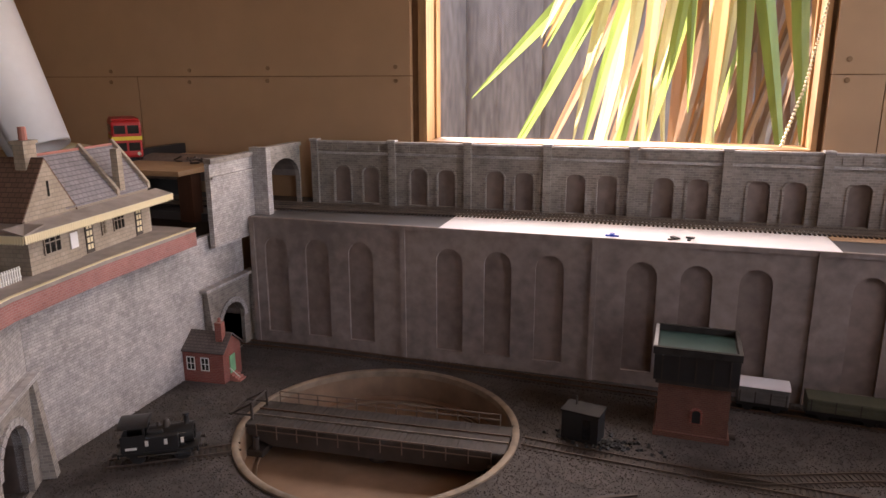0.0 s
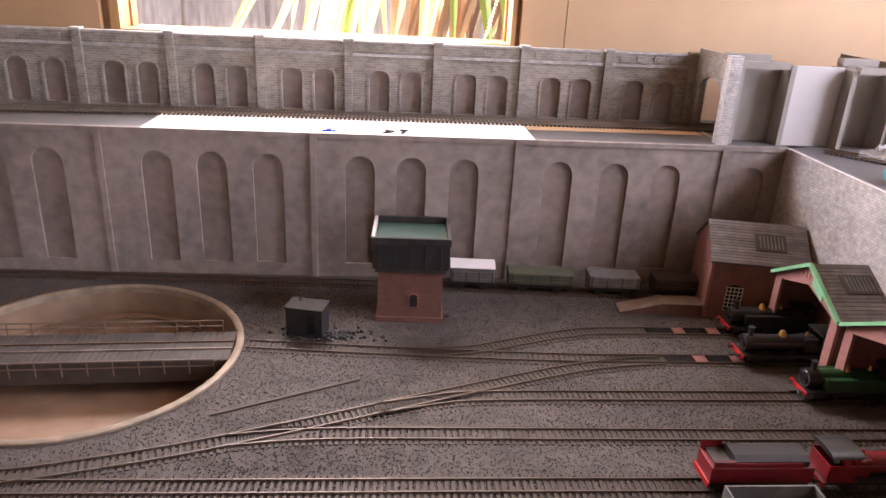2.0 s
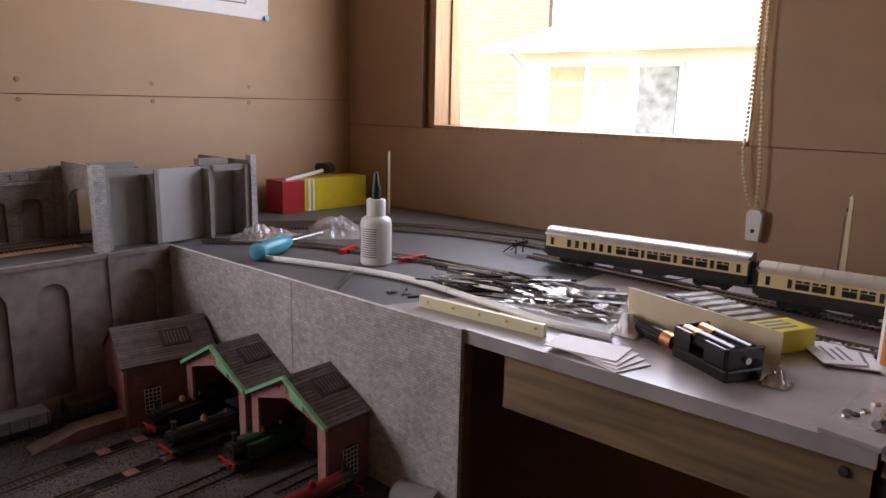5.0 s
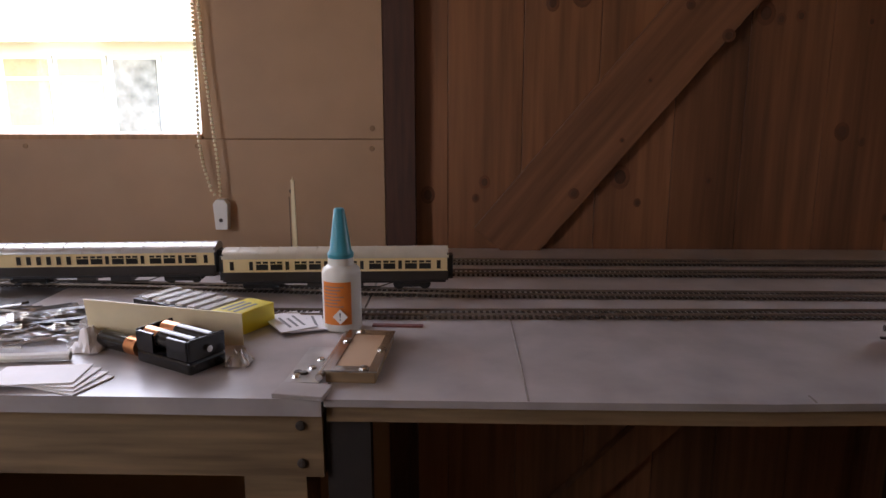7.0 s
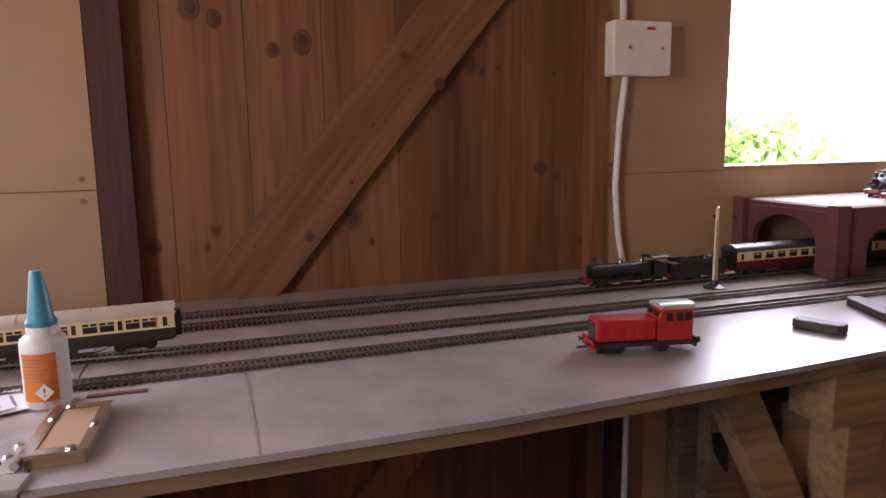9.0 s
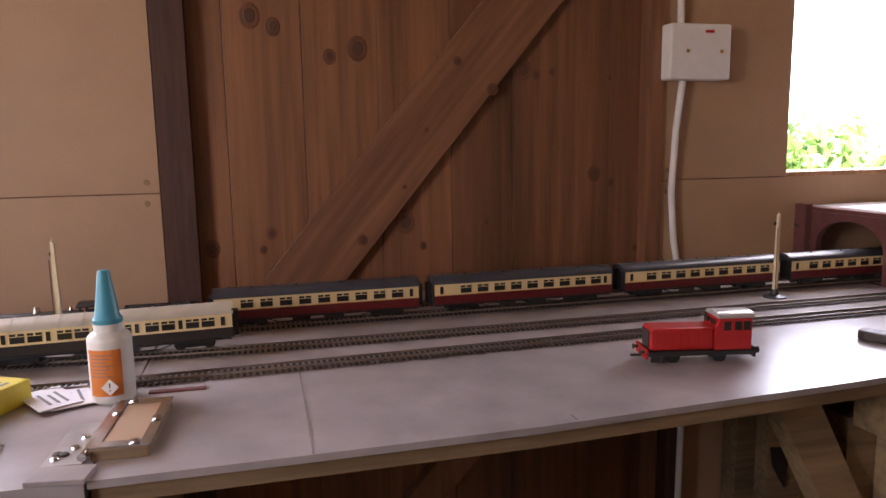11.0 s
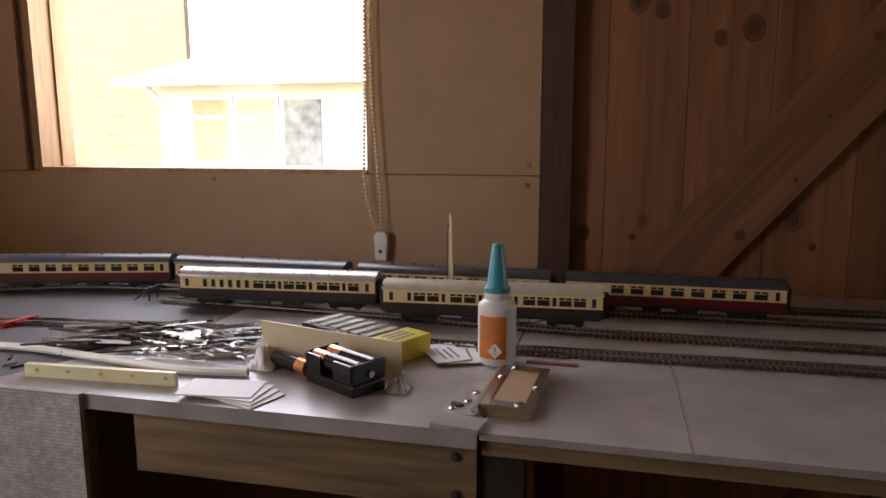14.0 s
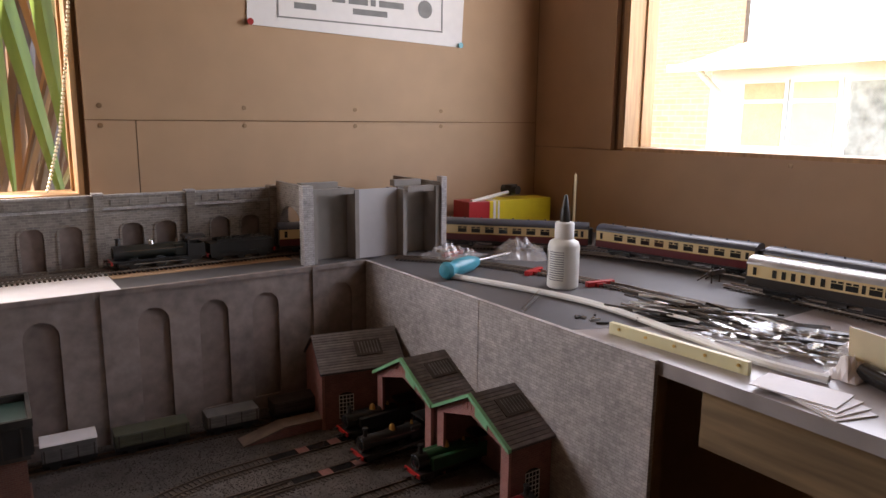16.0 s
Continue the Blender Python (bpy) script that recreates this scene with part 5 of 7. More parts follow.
def coach(label, m, side, band, roof, length=0.262, end=None, group="", layout=0, vents=True):
    """A bogie coach: local x along the track, z from the rail's head."""
    t = thing("coach", label, "railway coach", m, group=group)
    h = length / 2
    w = 0.0175
    part("body", box(B(), -h + 0.004, h - 0.004, -w, w, 0.012, 0.0235), side, t, bevel=0.0008)
    part("upper_panel", box(B(), -h + 0.004, h - 0.004, -w + 0.0003, w - 0.0003, 0.0236, 0.0385), band, t)
    n = 10
    pts = [(-w - 0.0006, 0.0385)] + [((w + 0.0006) * -math.cos(math.pi * i / n), 0.0388 + 0.0095 * math.sin(math.pi * i / n)) for i in range(n + 1)] + [(w + 0.0006, 0.0385)]
    part("roof", slab(B(), pts, "x", -h + 0.003, h - 0.003), roof, t, smooth=True)
    for s in (-1, 1):
        one("end", s * (h - 0.0039) - 0.0006, s * (h - 0.0039) + 0.0006, -w + 0.0002, w - 0.0002, 0.012, 0.044, end or BLACK, t)
        part("gangway", box(B(), s * (h - 0.0005) - 0.003, s * (h - 0.0005) + 0.003, -0.007, 0.007, 0.012, 0.039), BLACK, t)
        for y in (-0.0105, 0.0105):
            part("buffer", tube(B(), (s * (h - 0.004), y, 0.0135), (s * (h + 0.0015), y, 0.0135), 0.0012, n=8), BLACK, t)
        bog = part("bogie", box(B(), s * (h - 0.045) - 0.021, s * (h - 0.045) + 0.021, -0.0125, 0.0125, 0.005, 0.0085), BLACK, t)
        for dx in (-0.015, 0.015):
            wheelset(bog, s * (h - 0.045) + dx)
        for y in (-0.0128, 0.0128):
            one("side_frame", s * (h - 0.045) - 0.02, s * (h - 0.045) + 0.02, y - 0.0008, y + 0.0008, 0.0035, 0.0095, GLOSS_BLACK, bog)
    one("underframe", -h + 0.006, h - 0.006, -w + 0.003, w - 0.003, 0.009, 0.0119, BLACK, t)
    for y in (-0.0135, 0.0135):
        part("truss", tube(B(), (-0.05, y, 0.0045), (0.05, y, 0.0045), 0.0007, n=6), BLACK, t)
    one("battery_box", -0.03, -0.006, -0.0135, 0.0135, 0.003, 0.009, BLACK, t)
    for y in (-0.0136, 0.0136):
        for a, b in ((-0.05, -0.064), (0.05, 0.064)):
            part("truss", tube(B(), (a, y, 0.0045), (b, y, 0.0092), 0.0007, n=6), IRON, t)
        part("gas_tank", tube(B(), (0.012, y * 0.6, 0.0058), (0.034, y * 0.6, 0.0058), 0.003, n=10), IRON, t)
    # windows from end to end: pairs of large lights, narrow door lights between
    cells = ((0.0042, 0.0034), (0.0135, 0.0026), (0.0135, 0.0034), (0.0042, 0.0034), (0.0135, 0.0026), (0.0135, 0.0062)) if side is CHOC else ((0.0148, 0.0085),)
    xs, x, k = [(-h + 0.012, 0.0045)], -h + 0.021 + 0.002 * (layout % 3), layout
    while x < h - 0.036:
        ww, gap = cells[k % len(cells)]
        if side is CHOC and x > (0.02 if layout == 2 else h):
            ww, gap = 0.0052, 0.0062
        xs.append((x, ww))
        x, k = x + ww + gap, k + 1
    xs.append((h - 0.0165, 0.0045))
    for s in (-1, 1):
        for a, ww in xs:
            p = one("window_frame", a - 0.0007, a + ww + 0.0007, s * (w - 0.0002) - 0.0003, s * (w - 0.0002) + 0.0003, 0.0252, 0.0362, band, t)
            one("pane", a, a + ww, s * (w + 0.0002) - 0.0002, s * (w + 0.0002) + 0.0002, 0.0258, 0.0356, PANE, p)
            if ww > 0.01:
                one("ventilator_bar", a, a + ww, s * (w + 0.0005) - 0.0002, s * (w + 0.0005) + 0.0002, 0.0325, 0.0331, band, p)
                one("ventilator_bar", a + ww / 2 - 0.0008, a + ww / 2 + 0.0008, s * (w + 0.0005) - 0.0002, s * (w + 0.0005) + 0.0002, 0.0332, 0.0355, band, p)
        if side is CHOC:
            for q in range(9):
                a = -h + 0.02 + q * (length - 0.04) / 8
                one("door_line", a - 0.0003, a + 0.0003, s * (w + 0.0001) - 0.0002, s * (w + 0.0001) + 0.0002, 0.0128, 0.0232, BLACK, t)
        one("lining", -h + 0.004, h - 0.004, s * w - 0.0003, s * w + 0.0003, 0.0233, 0.0240, BRASS if side is CRIMSON else band, t)
    if vents:
        for i in range(9):
            x = -h + 0.022 + i * (length - 0.044) / 8
            part("roof_vent", lathe(B(), [(0.0013, 0.0), (0.0016, 0.0012), (0.0009, 0.002), (0, 0.002)], 8, pose(x, 0.004 if i % 2 else -0.004, 0.0479)), roof, t)
    else:
        for i in range(11):
            x = -h + 0.02 + i * (length - 0.04) / 10
            bm = B()
            rp = [((w + 0.001) * -math.cos(math.pi * k / n), 0.0391 + 0.0098 * math.sin(math.pi * k / n)) for k in range(n + 1)]
            for p, q in zip(rp, rp[1:]):
                slab(bm, [p, q, (q[0] * 0.98, q[1] - 0.001), (p[0] * 0.98, p[1] - 0.001)], "x", x - 0.0007, x + 0.0007)
            part("roof_rib", bm, roof, t)
    return t


RH = DT + 0.0042
coach("chocolate and cream coach with silver roof standing on the loop", pose(0.9065, 0.352, RH, 0, 0, 94.5), CHOC, COACH_CREAM, ROOF_SILVER, 0.268, group="standing brown coaches", layout=2, vents=False)
coach("chocolate and cream coach with ribbed stone roof on the loop", pose(0.887, 0.073, RH, 0, 0, 93.5), CHOC, COACH_CREAM, ROOF_CREAM, 0.262, group="standing brown coaches", layout=7, vents=False)
TRAIN = [coach("crimson and cream coach with dark roof in the moving train", pose(0.975, -1.5 - 0.3 * k, RH, 0, 0, 90), CRIMSON, COACH_CREAM, ROOF_DARK, 0.262, group="moving train coaches", layout=11 + k) for k in range(4)]


def steam_engine(label, m, paint, length, boiler_r=0.0095, wheels=3, tender=0.0, name="steam_engine", cab=0.03, side_tanks=False, boiler_mat=None, domes=BRASS, back_first=False, bars=False):
    """A small steam locomotive, chimney toward +x, with wheels, rods, boiler fittings, cab and buffers."""
    t = thing(name, label, "locomotive", m)
    h = length / 2
    bz = 0.0235
    bmat = boiler_mat or paint
    one("footplate", -h, h, -0.0155, 0.0155, 0.0115, 0.0135, BLACK, t)
    one("frame", -h + 0.006, h - 0.006, -0.006, 0.006, 0.005, 0.0114, BLACK, t)
    part("boiler", tube(B(), (-h + cab, 0, bz), (h - 0.018, 0, bz), boiler_r, n=20), bmat, t, smooth=True)
    part("smokebox", tube(B(), (h - 0.0179, 0, bz), (h - 0.004, 0, bz), boiler_r * 1.05, n=20), BLACK, t, smooth=True)
    part("smokebox_door", lathe(B(), [(boiler_r * 0.85, 0), (boiler_r * 0.7, 0.0012), (0, 0.0018)], 18, pose(h - 0.004, 0, bz, 0, 90, 0)), GLOSS_BLACK, t, smooth=True)
    part("chimney", lathe(B(), [(0.004, 0), (0.003, 0.002), (0.0028, 0.009), (0.0038, 0.010), (0.0036, 0.0115)], 14, pose(h - 0.0115, 0, bz + boiler_r - 0.001)), BLACK, t, smooth=True)
    part("dome", lathe(B(), [(0.0048, 0), (0.004, 0.002), (0.0036, 0.005), (0.002, 0.0072), (0, 0.0076)], 14, pose(h - 0.018 - (length - cab - 0.018) * 0.45, 0, bz + boiler_r - 0.001)), domes, t, smooth=True)
    part("safety_valve", lathe(B(), [(0.0024, 0), (0.002, 0.002), (0.0013, 0.005), (0, 0.0052)], 12, pose(-h + cab + 0.01, 0, bz + boiler_r - 0.001)), domes, t, smooth=True)
    one("firebox", -h + cab - 0.002, -h + cab + 0.016, -boiler_r, boiler_r, 0.0136, bz + boiler_r * 0.85, bmat, t, bevel=0.002)
    for s in (-1, 1):
        one("cab_side", -h + 0.004, -h + cab - 0.0021, s * 0.0148 - 0.0006, s * 0.0148 + 0.0006, 0.0136, 0.031, paint, t)
        one("cab_pillar", -h + cab - 0.005, -h + cab - 0.0021, s * 0.0148 - 0.0006, s * 0.0148 + 0.0006, 0.0311, 0.039, paint, t)
        one("buffer_beam", s * h - 0.001, s * h + 0.001, -0.0158, 0.0158, 0.0088, 0.0138, BLACK if bars else RED, t)
        for y in (-0.0105, 0.0105):
            part("buffer", lathe(B(), [(0.0014, 0), (0.0014, 0.004), (0.0026, 0.0042), (0.0026, 0.0052), (0, 0.0054)], 12, pose(s * (h + 0.001), y, 0.0118, 0, 90 * s, 0)), IRON, t)
        part("coupling", box(B(), s * (h + 0.0012), s * (h + 0.009), -0.0016, 0.0016, 0.006, 0.0078) if s > 0 else box(B(), -h - 0.009, -h - 0.0012, -0.0016, 0.0016, 0.006, 0.0078), BLACK, t)
        y = s * 0.0112
        part("connecting_rod", box(B(), -h * 0.55, h * 0.55, y - 0.0005, y + 0.0005, 0.0068, 0.0082), CHROME, t)
        part("cylinder", tube(B(), (h - 0.022, s * 0.0125, 0.0085), (h - 0.008, s * 0.0125, 0.0085), 0.0036, n=12), BLACK, t)
        part("handrail", tube(B(), (-h + cab + 0.004, s * boiler_r * 0.98, bz + 0.003), (h - 0.012, s * boiler_r * 0.98, bz + 0.003), 0.0004, n=6), CHROME, t)
        if side_tanks:
            one("side_tank", -h + cab - 0.002, h - 0.02, s * 0.0125 - 0.0035, s * 0.0125 + 0.0035, 0.0137, 0.0285, paint, t, bevel=0.0008)
    pts = [(-0.016, 0.0385)] + [(-0.016 * math.cos(math.pi * i / 8), 0.039 + 0.004 * math.sin(math.pi * i / 8)) for i in range(9)] + [(0.016, 0.0385)]
    part("cab_roof", slab(B(), pts, "x", -h + 0.002, -h + cab + 0.001), BLACK, t, smooth=True)
    one("cab_back", -h + 0.003, -h + 0.0043, -0.0142, 0.0142, 0.0136, 0.03, paint, t)
    for i in range(wheels):
        wheelset(t, -h * 0.55 + i * (h * 1.1) / max(1, wheels - 1), 0.0082)
    wheelset(t, h - 0.014, 0.0045)
    if bars:
        for i, x in enumerate((-0.5, 0.1, 0.62)):
            one("lettering_bar", x * h * 0.8 + 0.004, x * h * 0.8 + 0.0075, -0.0167, -0.0161, 0.02, 0.0255, WHITE, t)
        one("number_bar", -h + 0.008, -h + 0.02, -0.0159, -0.0155, 0.017, 0.0195, WHITE, t)
    return t


def tender_car(label, m, paint, length=0.085, name="tender", covered=False):
    t = thing(name, label, "tender", m)
    h = length / 2
    one("tank", -h, h, -0.0145, 0.0145, 0.0125, 0.028, paint, t, bevel=0.0008)
    one("coal_rail", -h + 0.004, h - 0.012, -0.0144, -0.0132, 0.0281, 0.0325, paint, t)
    one("coal_rail", -h + 0.004, h - 0.012, 0.0132, 0.0144, 0.0281, 0.0325, paint, t)
    if covered:
        hood = [(-0.0131, 0.0281), (0.0131, 0.0281), (0.0131, 0.0335), (0.008, 0.037), (-0.008, 0.037), (-0.0131, 0.0335)]
        part("cover", slab(B(), hood, "x", -h + 0.02, h - 0.006), BLACK, t, "black weathered tender cover")
        one("well", -h + 0.004, -h + 0.0195, -0.0125, 0.0125, 0.0281, 0.0295, IRON, t)
        for s in (-1, 1):
            part("flare", slab(B(), [(s * 0.0146, 0.0281), (s * 0.0134, 0.0281), (s * 0.0134, 0.036), (s * 0.0146, 0.034)], "x", -h + 0.001, -h + 0.0195), paint, t)
    bm = B()
    rnd = random.Random(2)
    for i in range(0 if covered else 60):
        r = rnd.uniform(0.0016, 0.0034)
        box(bm, -r, r, -r, r, -r, r, pose(rnd.uniform(-h + 0.01, h - 0.016), rnd.uniform(-0.01, 0.01), 0.0285 + rnd.uniform(0, 0.003), rnd.uniform(0, 90), rnd.uniform(0, 90), 0))
    if covered:
        bm.free()
    else:
        part("coal", bm, COAL, t)["kind"] = "stuff"
    one("frame", -h + 0.002, h - 0.002, -0.0125, 0.0125, 0.006, 0.0124, BLACK, t)
    one("buffer_beam", -h - 0.0018, -h - 0.0002, -0.015, 0.015, 0.0085, 0.0135, RED, t)
    for x in (-0.7, 0, 0.7):
        wheelset(t, x * h, 0.0066)
    return t


YR = Y0 + 0.0035
steam_engine("small black tank engine with pale lettering bars", pose(-0.512, 0.590, YR - 0.0002, 0, 0, 30.5) @ Matrix.Diagonal((0.98, 1.08, 1.15, 1)), BLACK, 0.084, wheels=2, side_tanks=True, domes=IRON, bars=True, cab=0.032)
steam_engine("black tank engine with red buffer beam nosing from the shed", pose(0.515, 0.785, YR - 0.001, 0, 0, 180), BLACK, 0.11, side_tanks=True)
steam_engine("black engine with brass fittings standing at the shed", pose(0.505, 0.7145, YR - 0.001, 0, 0, 180), BLACK, 0.12)
steam_engine("green engine with red buffer beam standing under the shed", pose(0.535, 0.638, YR - 0.0008, 0, 0, 180), LOCO_GREEN, 0.115, side_tanks=True, domes=BRASS)
steam_engine("dark red engine coupled to its tender in the yard", pose(0.478, 0.4975, YR - 0.0008, 0, 0, 0), LOCO_RED, 0.13, domes=LOCO_RED, wheels=2)
tender_car("dark red tender with black cover in the yard", pose(0.358, 0.4985, YR - 0.0008), LOCO_RED, 0.092, covered=True)
open_wagon = thing("wagon", "grimy grey empty open wagon beside the red tender", "goods wagon", pose(0.352, 0.445, YR - 0.0008))
one("floor", -0.039, 0.039, -0.018, 0.018, 0.009, 0.0115, IRON, open_wagon)
for s in (-1, 1):
    one("side", -0.039, 0.039, s * 0.0172 - 0.0008, s * 0.0172 + 0.0008, 0.0116, 0.028, WAGON_GREY, open_wagon)
    one("end", s * 0.0382 - 0.0008, s * 0.0382 + 0.0008, -0.0163, 0.0163, 0.0116, 0.028, WAGON_GREY, open_wagon)
    for x in (-0.025, 0.0, 0.025):
        one("strap", x - 0.001, x + 0.001, s * 0.0184 - 0.0003, s * 0.0184 + 0.0003, 0.0116, 0.028, IRON, open_wagon)
one("underframe", -0.039, 0.039, -0.012, 0.012, 0.0055, 0.0089, BLACK, open_wagon)
for x in (-0.021, 0.021):
    wheelset(open_wagon, x)
LOCO = steam_engine("black-green express engine hauling the passenger train", pose(0.975, -1.0, RH, 0, 0, 90), BLACK, 0.132, boiler_r=0.0105, boiler_mat=mat("black_green_paint", (0.012, 0.016, 0.013), 0.4), domes=CHROME)
TENDER = tender_car("black tender behind the express engine", pose(0.975, -1.15, RH, 0, 0, 90), BLACK, 0.1)


def wagon(label, x, paint, roof=None, length=0.075, load=False):
    t = thing("wagon", label, "goods wagon", pose(x, 0.914 - 0.065 * (x - 0.1), YR - 0.0008, 0, 0, -3.5), group="wagons by the arcade wall")
    h = length / 2
    part("body", box(B(), -h, h, -0.0155, 0.0155, 0.0125, 0.029 if roof is None else 0.034), paint, t, bevel=0.0006)
    if roof is not None:
        pts = [(-0.017, 0.0338)] + [(-0.017 * math.cos(math.pi * i / 8), 0.0341 + 0.004 * math.sin(math.pi * i / 8)) for i in range(9)] + [(0.017, 0.0338)]
        part("roof", slab(B(), pts, "x", -h - 0.001, h + 0.001), roof, t, smooth=True)
    for i in range(3):
        one("plank", -h + 0.001, h - 0.001, -0.0163, -0.0156, 0.0145 + i * 0.0048, 0.0182 + i * 0.0048, paint, t)
    for f in (-0.9, -0.3, 0.3, 0.9):
        one("strap", f * h - 0.0008, f * h + 0.0008, -0.0168, -0.0164, 0.0126, 0.0285, IRON, t)
    one("underframe", -h, h, -0.012, 0.012, 0.0065, 0.0124, BLACK, t)
    for f in (-0.55, 0.55):
        wheelset(t, f * h, 0.006)
    return t


wagon("grey goods van with white roof by the arcade wall", 0.150, WAGON_GREY, PAPER, 0.06)
wagon("olive grey open wagon by the arcade wall", 0.245, OLIVE_WAGON, None, 0.09)
wagon("grey slatted open wagon by the arcade wall", 0.347, WAGON_GREY, None, 0.07)
wagon("dark brown open wagon near the loading ramp", 0.441, IRON, None, 0.075)

# ---- station corner ----
station_deck = structure(part("deck_west", slab(B(), [(-1.6, 0.35), (-0.56, 0.35), (-0.629, 0.53), (-0.629, 0.943), (-1.6, 0.943)], "z", DECK - 0.03, DECK - 0.012), DARK), "dark baseboard carrying the station", "baseboard")
plat = thing("platform", "station platform with white edge and red brick face", "platform")
EDGE = [(-0.520, 0.33), (-0.534, 0.366), (-0.571, 0.482), (-0.588, 0.62), (-0.598, 0.80)]
part("surface", slab(B(), EDGE + [(-0.75, 0.80), (-0.78, 0.33)], "z", DECK + 0.007, DECK + 0.0115), PLATFORM, plat)
part("brick_face", slab(B(), [(x + 0.001, y) for x, y in EDGE] + [(x - 0.004, y) for x, y in EDGE[::-1]], "z", DECK - 0.012, DECK + 0.0069), PINK_BRICK, plat)
part("edging", slab(B(), [(x + 0.0015, y) for x, y in EDGE] + [(x - 0.0022, y) for x, y in EDGE[::-1]], "z", DECK + 0.0117, DECK + 0.0130), CREAM, plat)
PZ = DECK + 0.0115
stn = thing("station_building", "buff stone model station with canopy and slate roof", "station building", pose(-0.617, 0.548, PZ, 0, 0, 97) @ Matrix.Diagonal((1, 1, 1.18, 1)))
one("wall", 0.0, 0.224, 0.0, 0.085, 0, 0.05, STATION, stn)
part("gable", slab(B(), [(0.0, 0.0501), (0.078, 0.0501), (0.039, 0.099)], "y", -0.003, 0.0), STATION, stn)
one("bay_front", 0.0, 0.078, -0.003, -0.0002, 0.0, 0.05, STATION, stn)
pitched(stn, 0.0, 0.078, 0.0, 0.085, 0.051, 0.099, TILE, 0.003, "y")
bm = slab(B(), [(-0.003, 0.05), (0.0425, 0.096), (0.0425, 0.098), (-0.003, 0.052)], "x", 0.062, 0.224)
part("roof", bm, GREY_TILE, stn)
bm = slab(B(), [(0.088, 0.05), (0.0425, 0.096), (0.0425, 0.098), (0.088, 0.052)], "x", 0.062, 0.224)
part("roof", bm, GREY_TILE, stn)
for x in (0.154, 0.219):
    part("gable_coping", slab(B(), [(-0.004, 0.05), (0.0425, 0.097), (0.0425, 0.104), (-0.004, 0.057)], "x", x, x + 0.005), STATION, stn)
    part("gable_coping", slab(B(), [(0.089, 0.05), (0.0425, 0.097), (0.0425, 0.104), (0.089, 0.057)], "x", x, x + 0.005), STATION, stn)
part("gable", slab(B(), [(0.0, 0.0501), (0.085, 0.0501), (0.0425, 0.096)], "x", 0.2205, 0.2235), STATION, stn)
one("chimney", 0.165, 0.175, -0.001, 0.008, 0.05, 0.098, STATION, stn)
one("chimney", 0.03, 0.048, 0.012, 0.025, 0.085, 0.113, STATION, stn)
one("chimney_cap", 0.028, 0.05, 0.010, 0.027, 0.1131, 0.116, STATION, stn)
part("chimney_pot", tube(B(), (0.039, 0.0185, 0.1161), (0.039, 0.0185, 0.128), 0.0045, 0.004, 10), PINK, stn)
part("ridge", tube(B(), (0.05, 0.0425, 0.0985), (0.22, 0.0425, 0.0985), 0.0015, n=8), PINK, stn)
canopy = part("canopy", slab(B(), [(-0.026, 0.041), (-0.003, 0.046), (-0.003, 0.0475), (-0.026, 0.0425)], "x", -0.03, 0.238), PLATFORM, stn)
part("canopy_side", slab(B(), [(-0.03, 0.041), (-0.001, 0.046), (-0.001, 0.0475), (-0.03, 0.0425)], "y", -0.0255, 0.11), PLATFORM, stn)
for i in range(84):
    x = -0.03 + i * 0.0032
    part("valance_board", slab(B(), [(x, 0.036), (x + 0.0014, 0.0345), (x + 0.0029, 0.036), (x + 0.0029, 0.0422), (x, 0.0422)], "y", -0.0272, -0.0262), CREAM, stn)
for i in range(42):
    y = -0.026 + i * 0.0032
    part("valance_board", slab(B(), [(y, 0.036), (y + 0.0014, 0.0345), (y + 0.0029, 0.036), (y + 0.0029, 0.0422), (y, 0.0422)], "x", -0.0315, -0.0305), CREAM, stn)
for x, w_ in ((0.034, 0.026), (0.155, 0.022), (0.125, 0.008)):
    sash(stn, pose(x, -0.0036 if x < 0.078 else -0.0006, 0.014), w_, 0.022, (2, 1), STATION)
for x in (0.098, 0.196):
    d_ = one("door", x - 0.007, x + 0.007, -0.001, -0.0002, 0.001, 0.033, IRON, stn)
    for i in range(2):
        for k in range(4):
            one("pane", x - 0.005 + i * 0.0055, x - 0.001 + i * 0.0055, -0.0014, -0.0011, 0.005 + k * 0.0068, 0.0098 + k * 0.0068, CREAM, d_)
one("poster", 0.062, 0.074, -0.0042, -0.0032, 0.012, 0.027, PAPER, stn)
one("window_slit", 0.0375, 0.0405, -0.0034, -0.0031, 0.066, 0.08, PANE, stn)
for x in (0.08, 0.15, 0.22):
    part("bracket", slab(B(), [(-0.0002, 0.028), (-0.02, 0.041), (-0.0002, 0.041)], "x", x, x + 0.0012), CREAM, stn)
for y in (0.02, 0.06, 0.1):
    part("canopy_post", tube(B(), (-0.028, y, 0.0), (-0.028, y, 0.041), 0.0018, 0.0013, 8), BALSA, stn)
fence2 = thing("picket_fence", "white picket fence on the platform", "fence", pose(-0.607, 0.493, PZ, 0, 0, 97))
for i in range(13):
    one("picket", i * 0.0032, i * 0.0032 + 0.0014, -0.0005, 0.0005, 0, 0.015, WHITE, fence2)
for z in (0.003, 0.011):
    one("rail", -0.002, 0.042, 0.0006, 0.0012, z, z + 0.0014, WHITE, fence2)
shelf = structure(one("shelf", -1.45, -0.69, 0.895, WN - 0.002, 1.124, 1.132, BALSA), "tan plywood shelf behind the station", "shelf")
for x in (-0.72, -0.95, -1.2):
    structure(one("shelf_post", x, x + 0.025, 0.93, 0.955, DECK - 0.012, 1.1239, POST), "dark upright carrying the plywood shelf", "post")
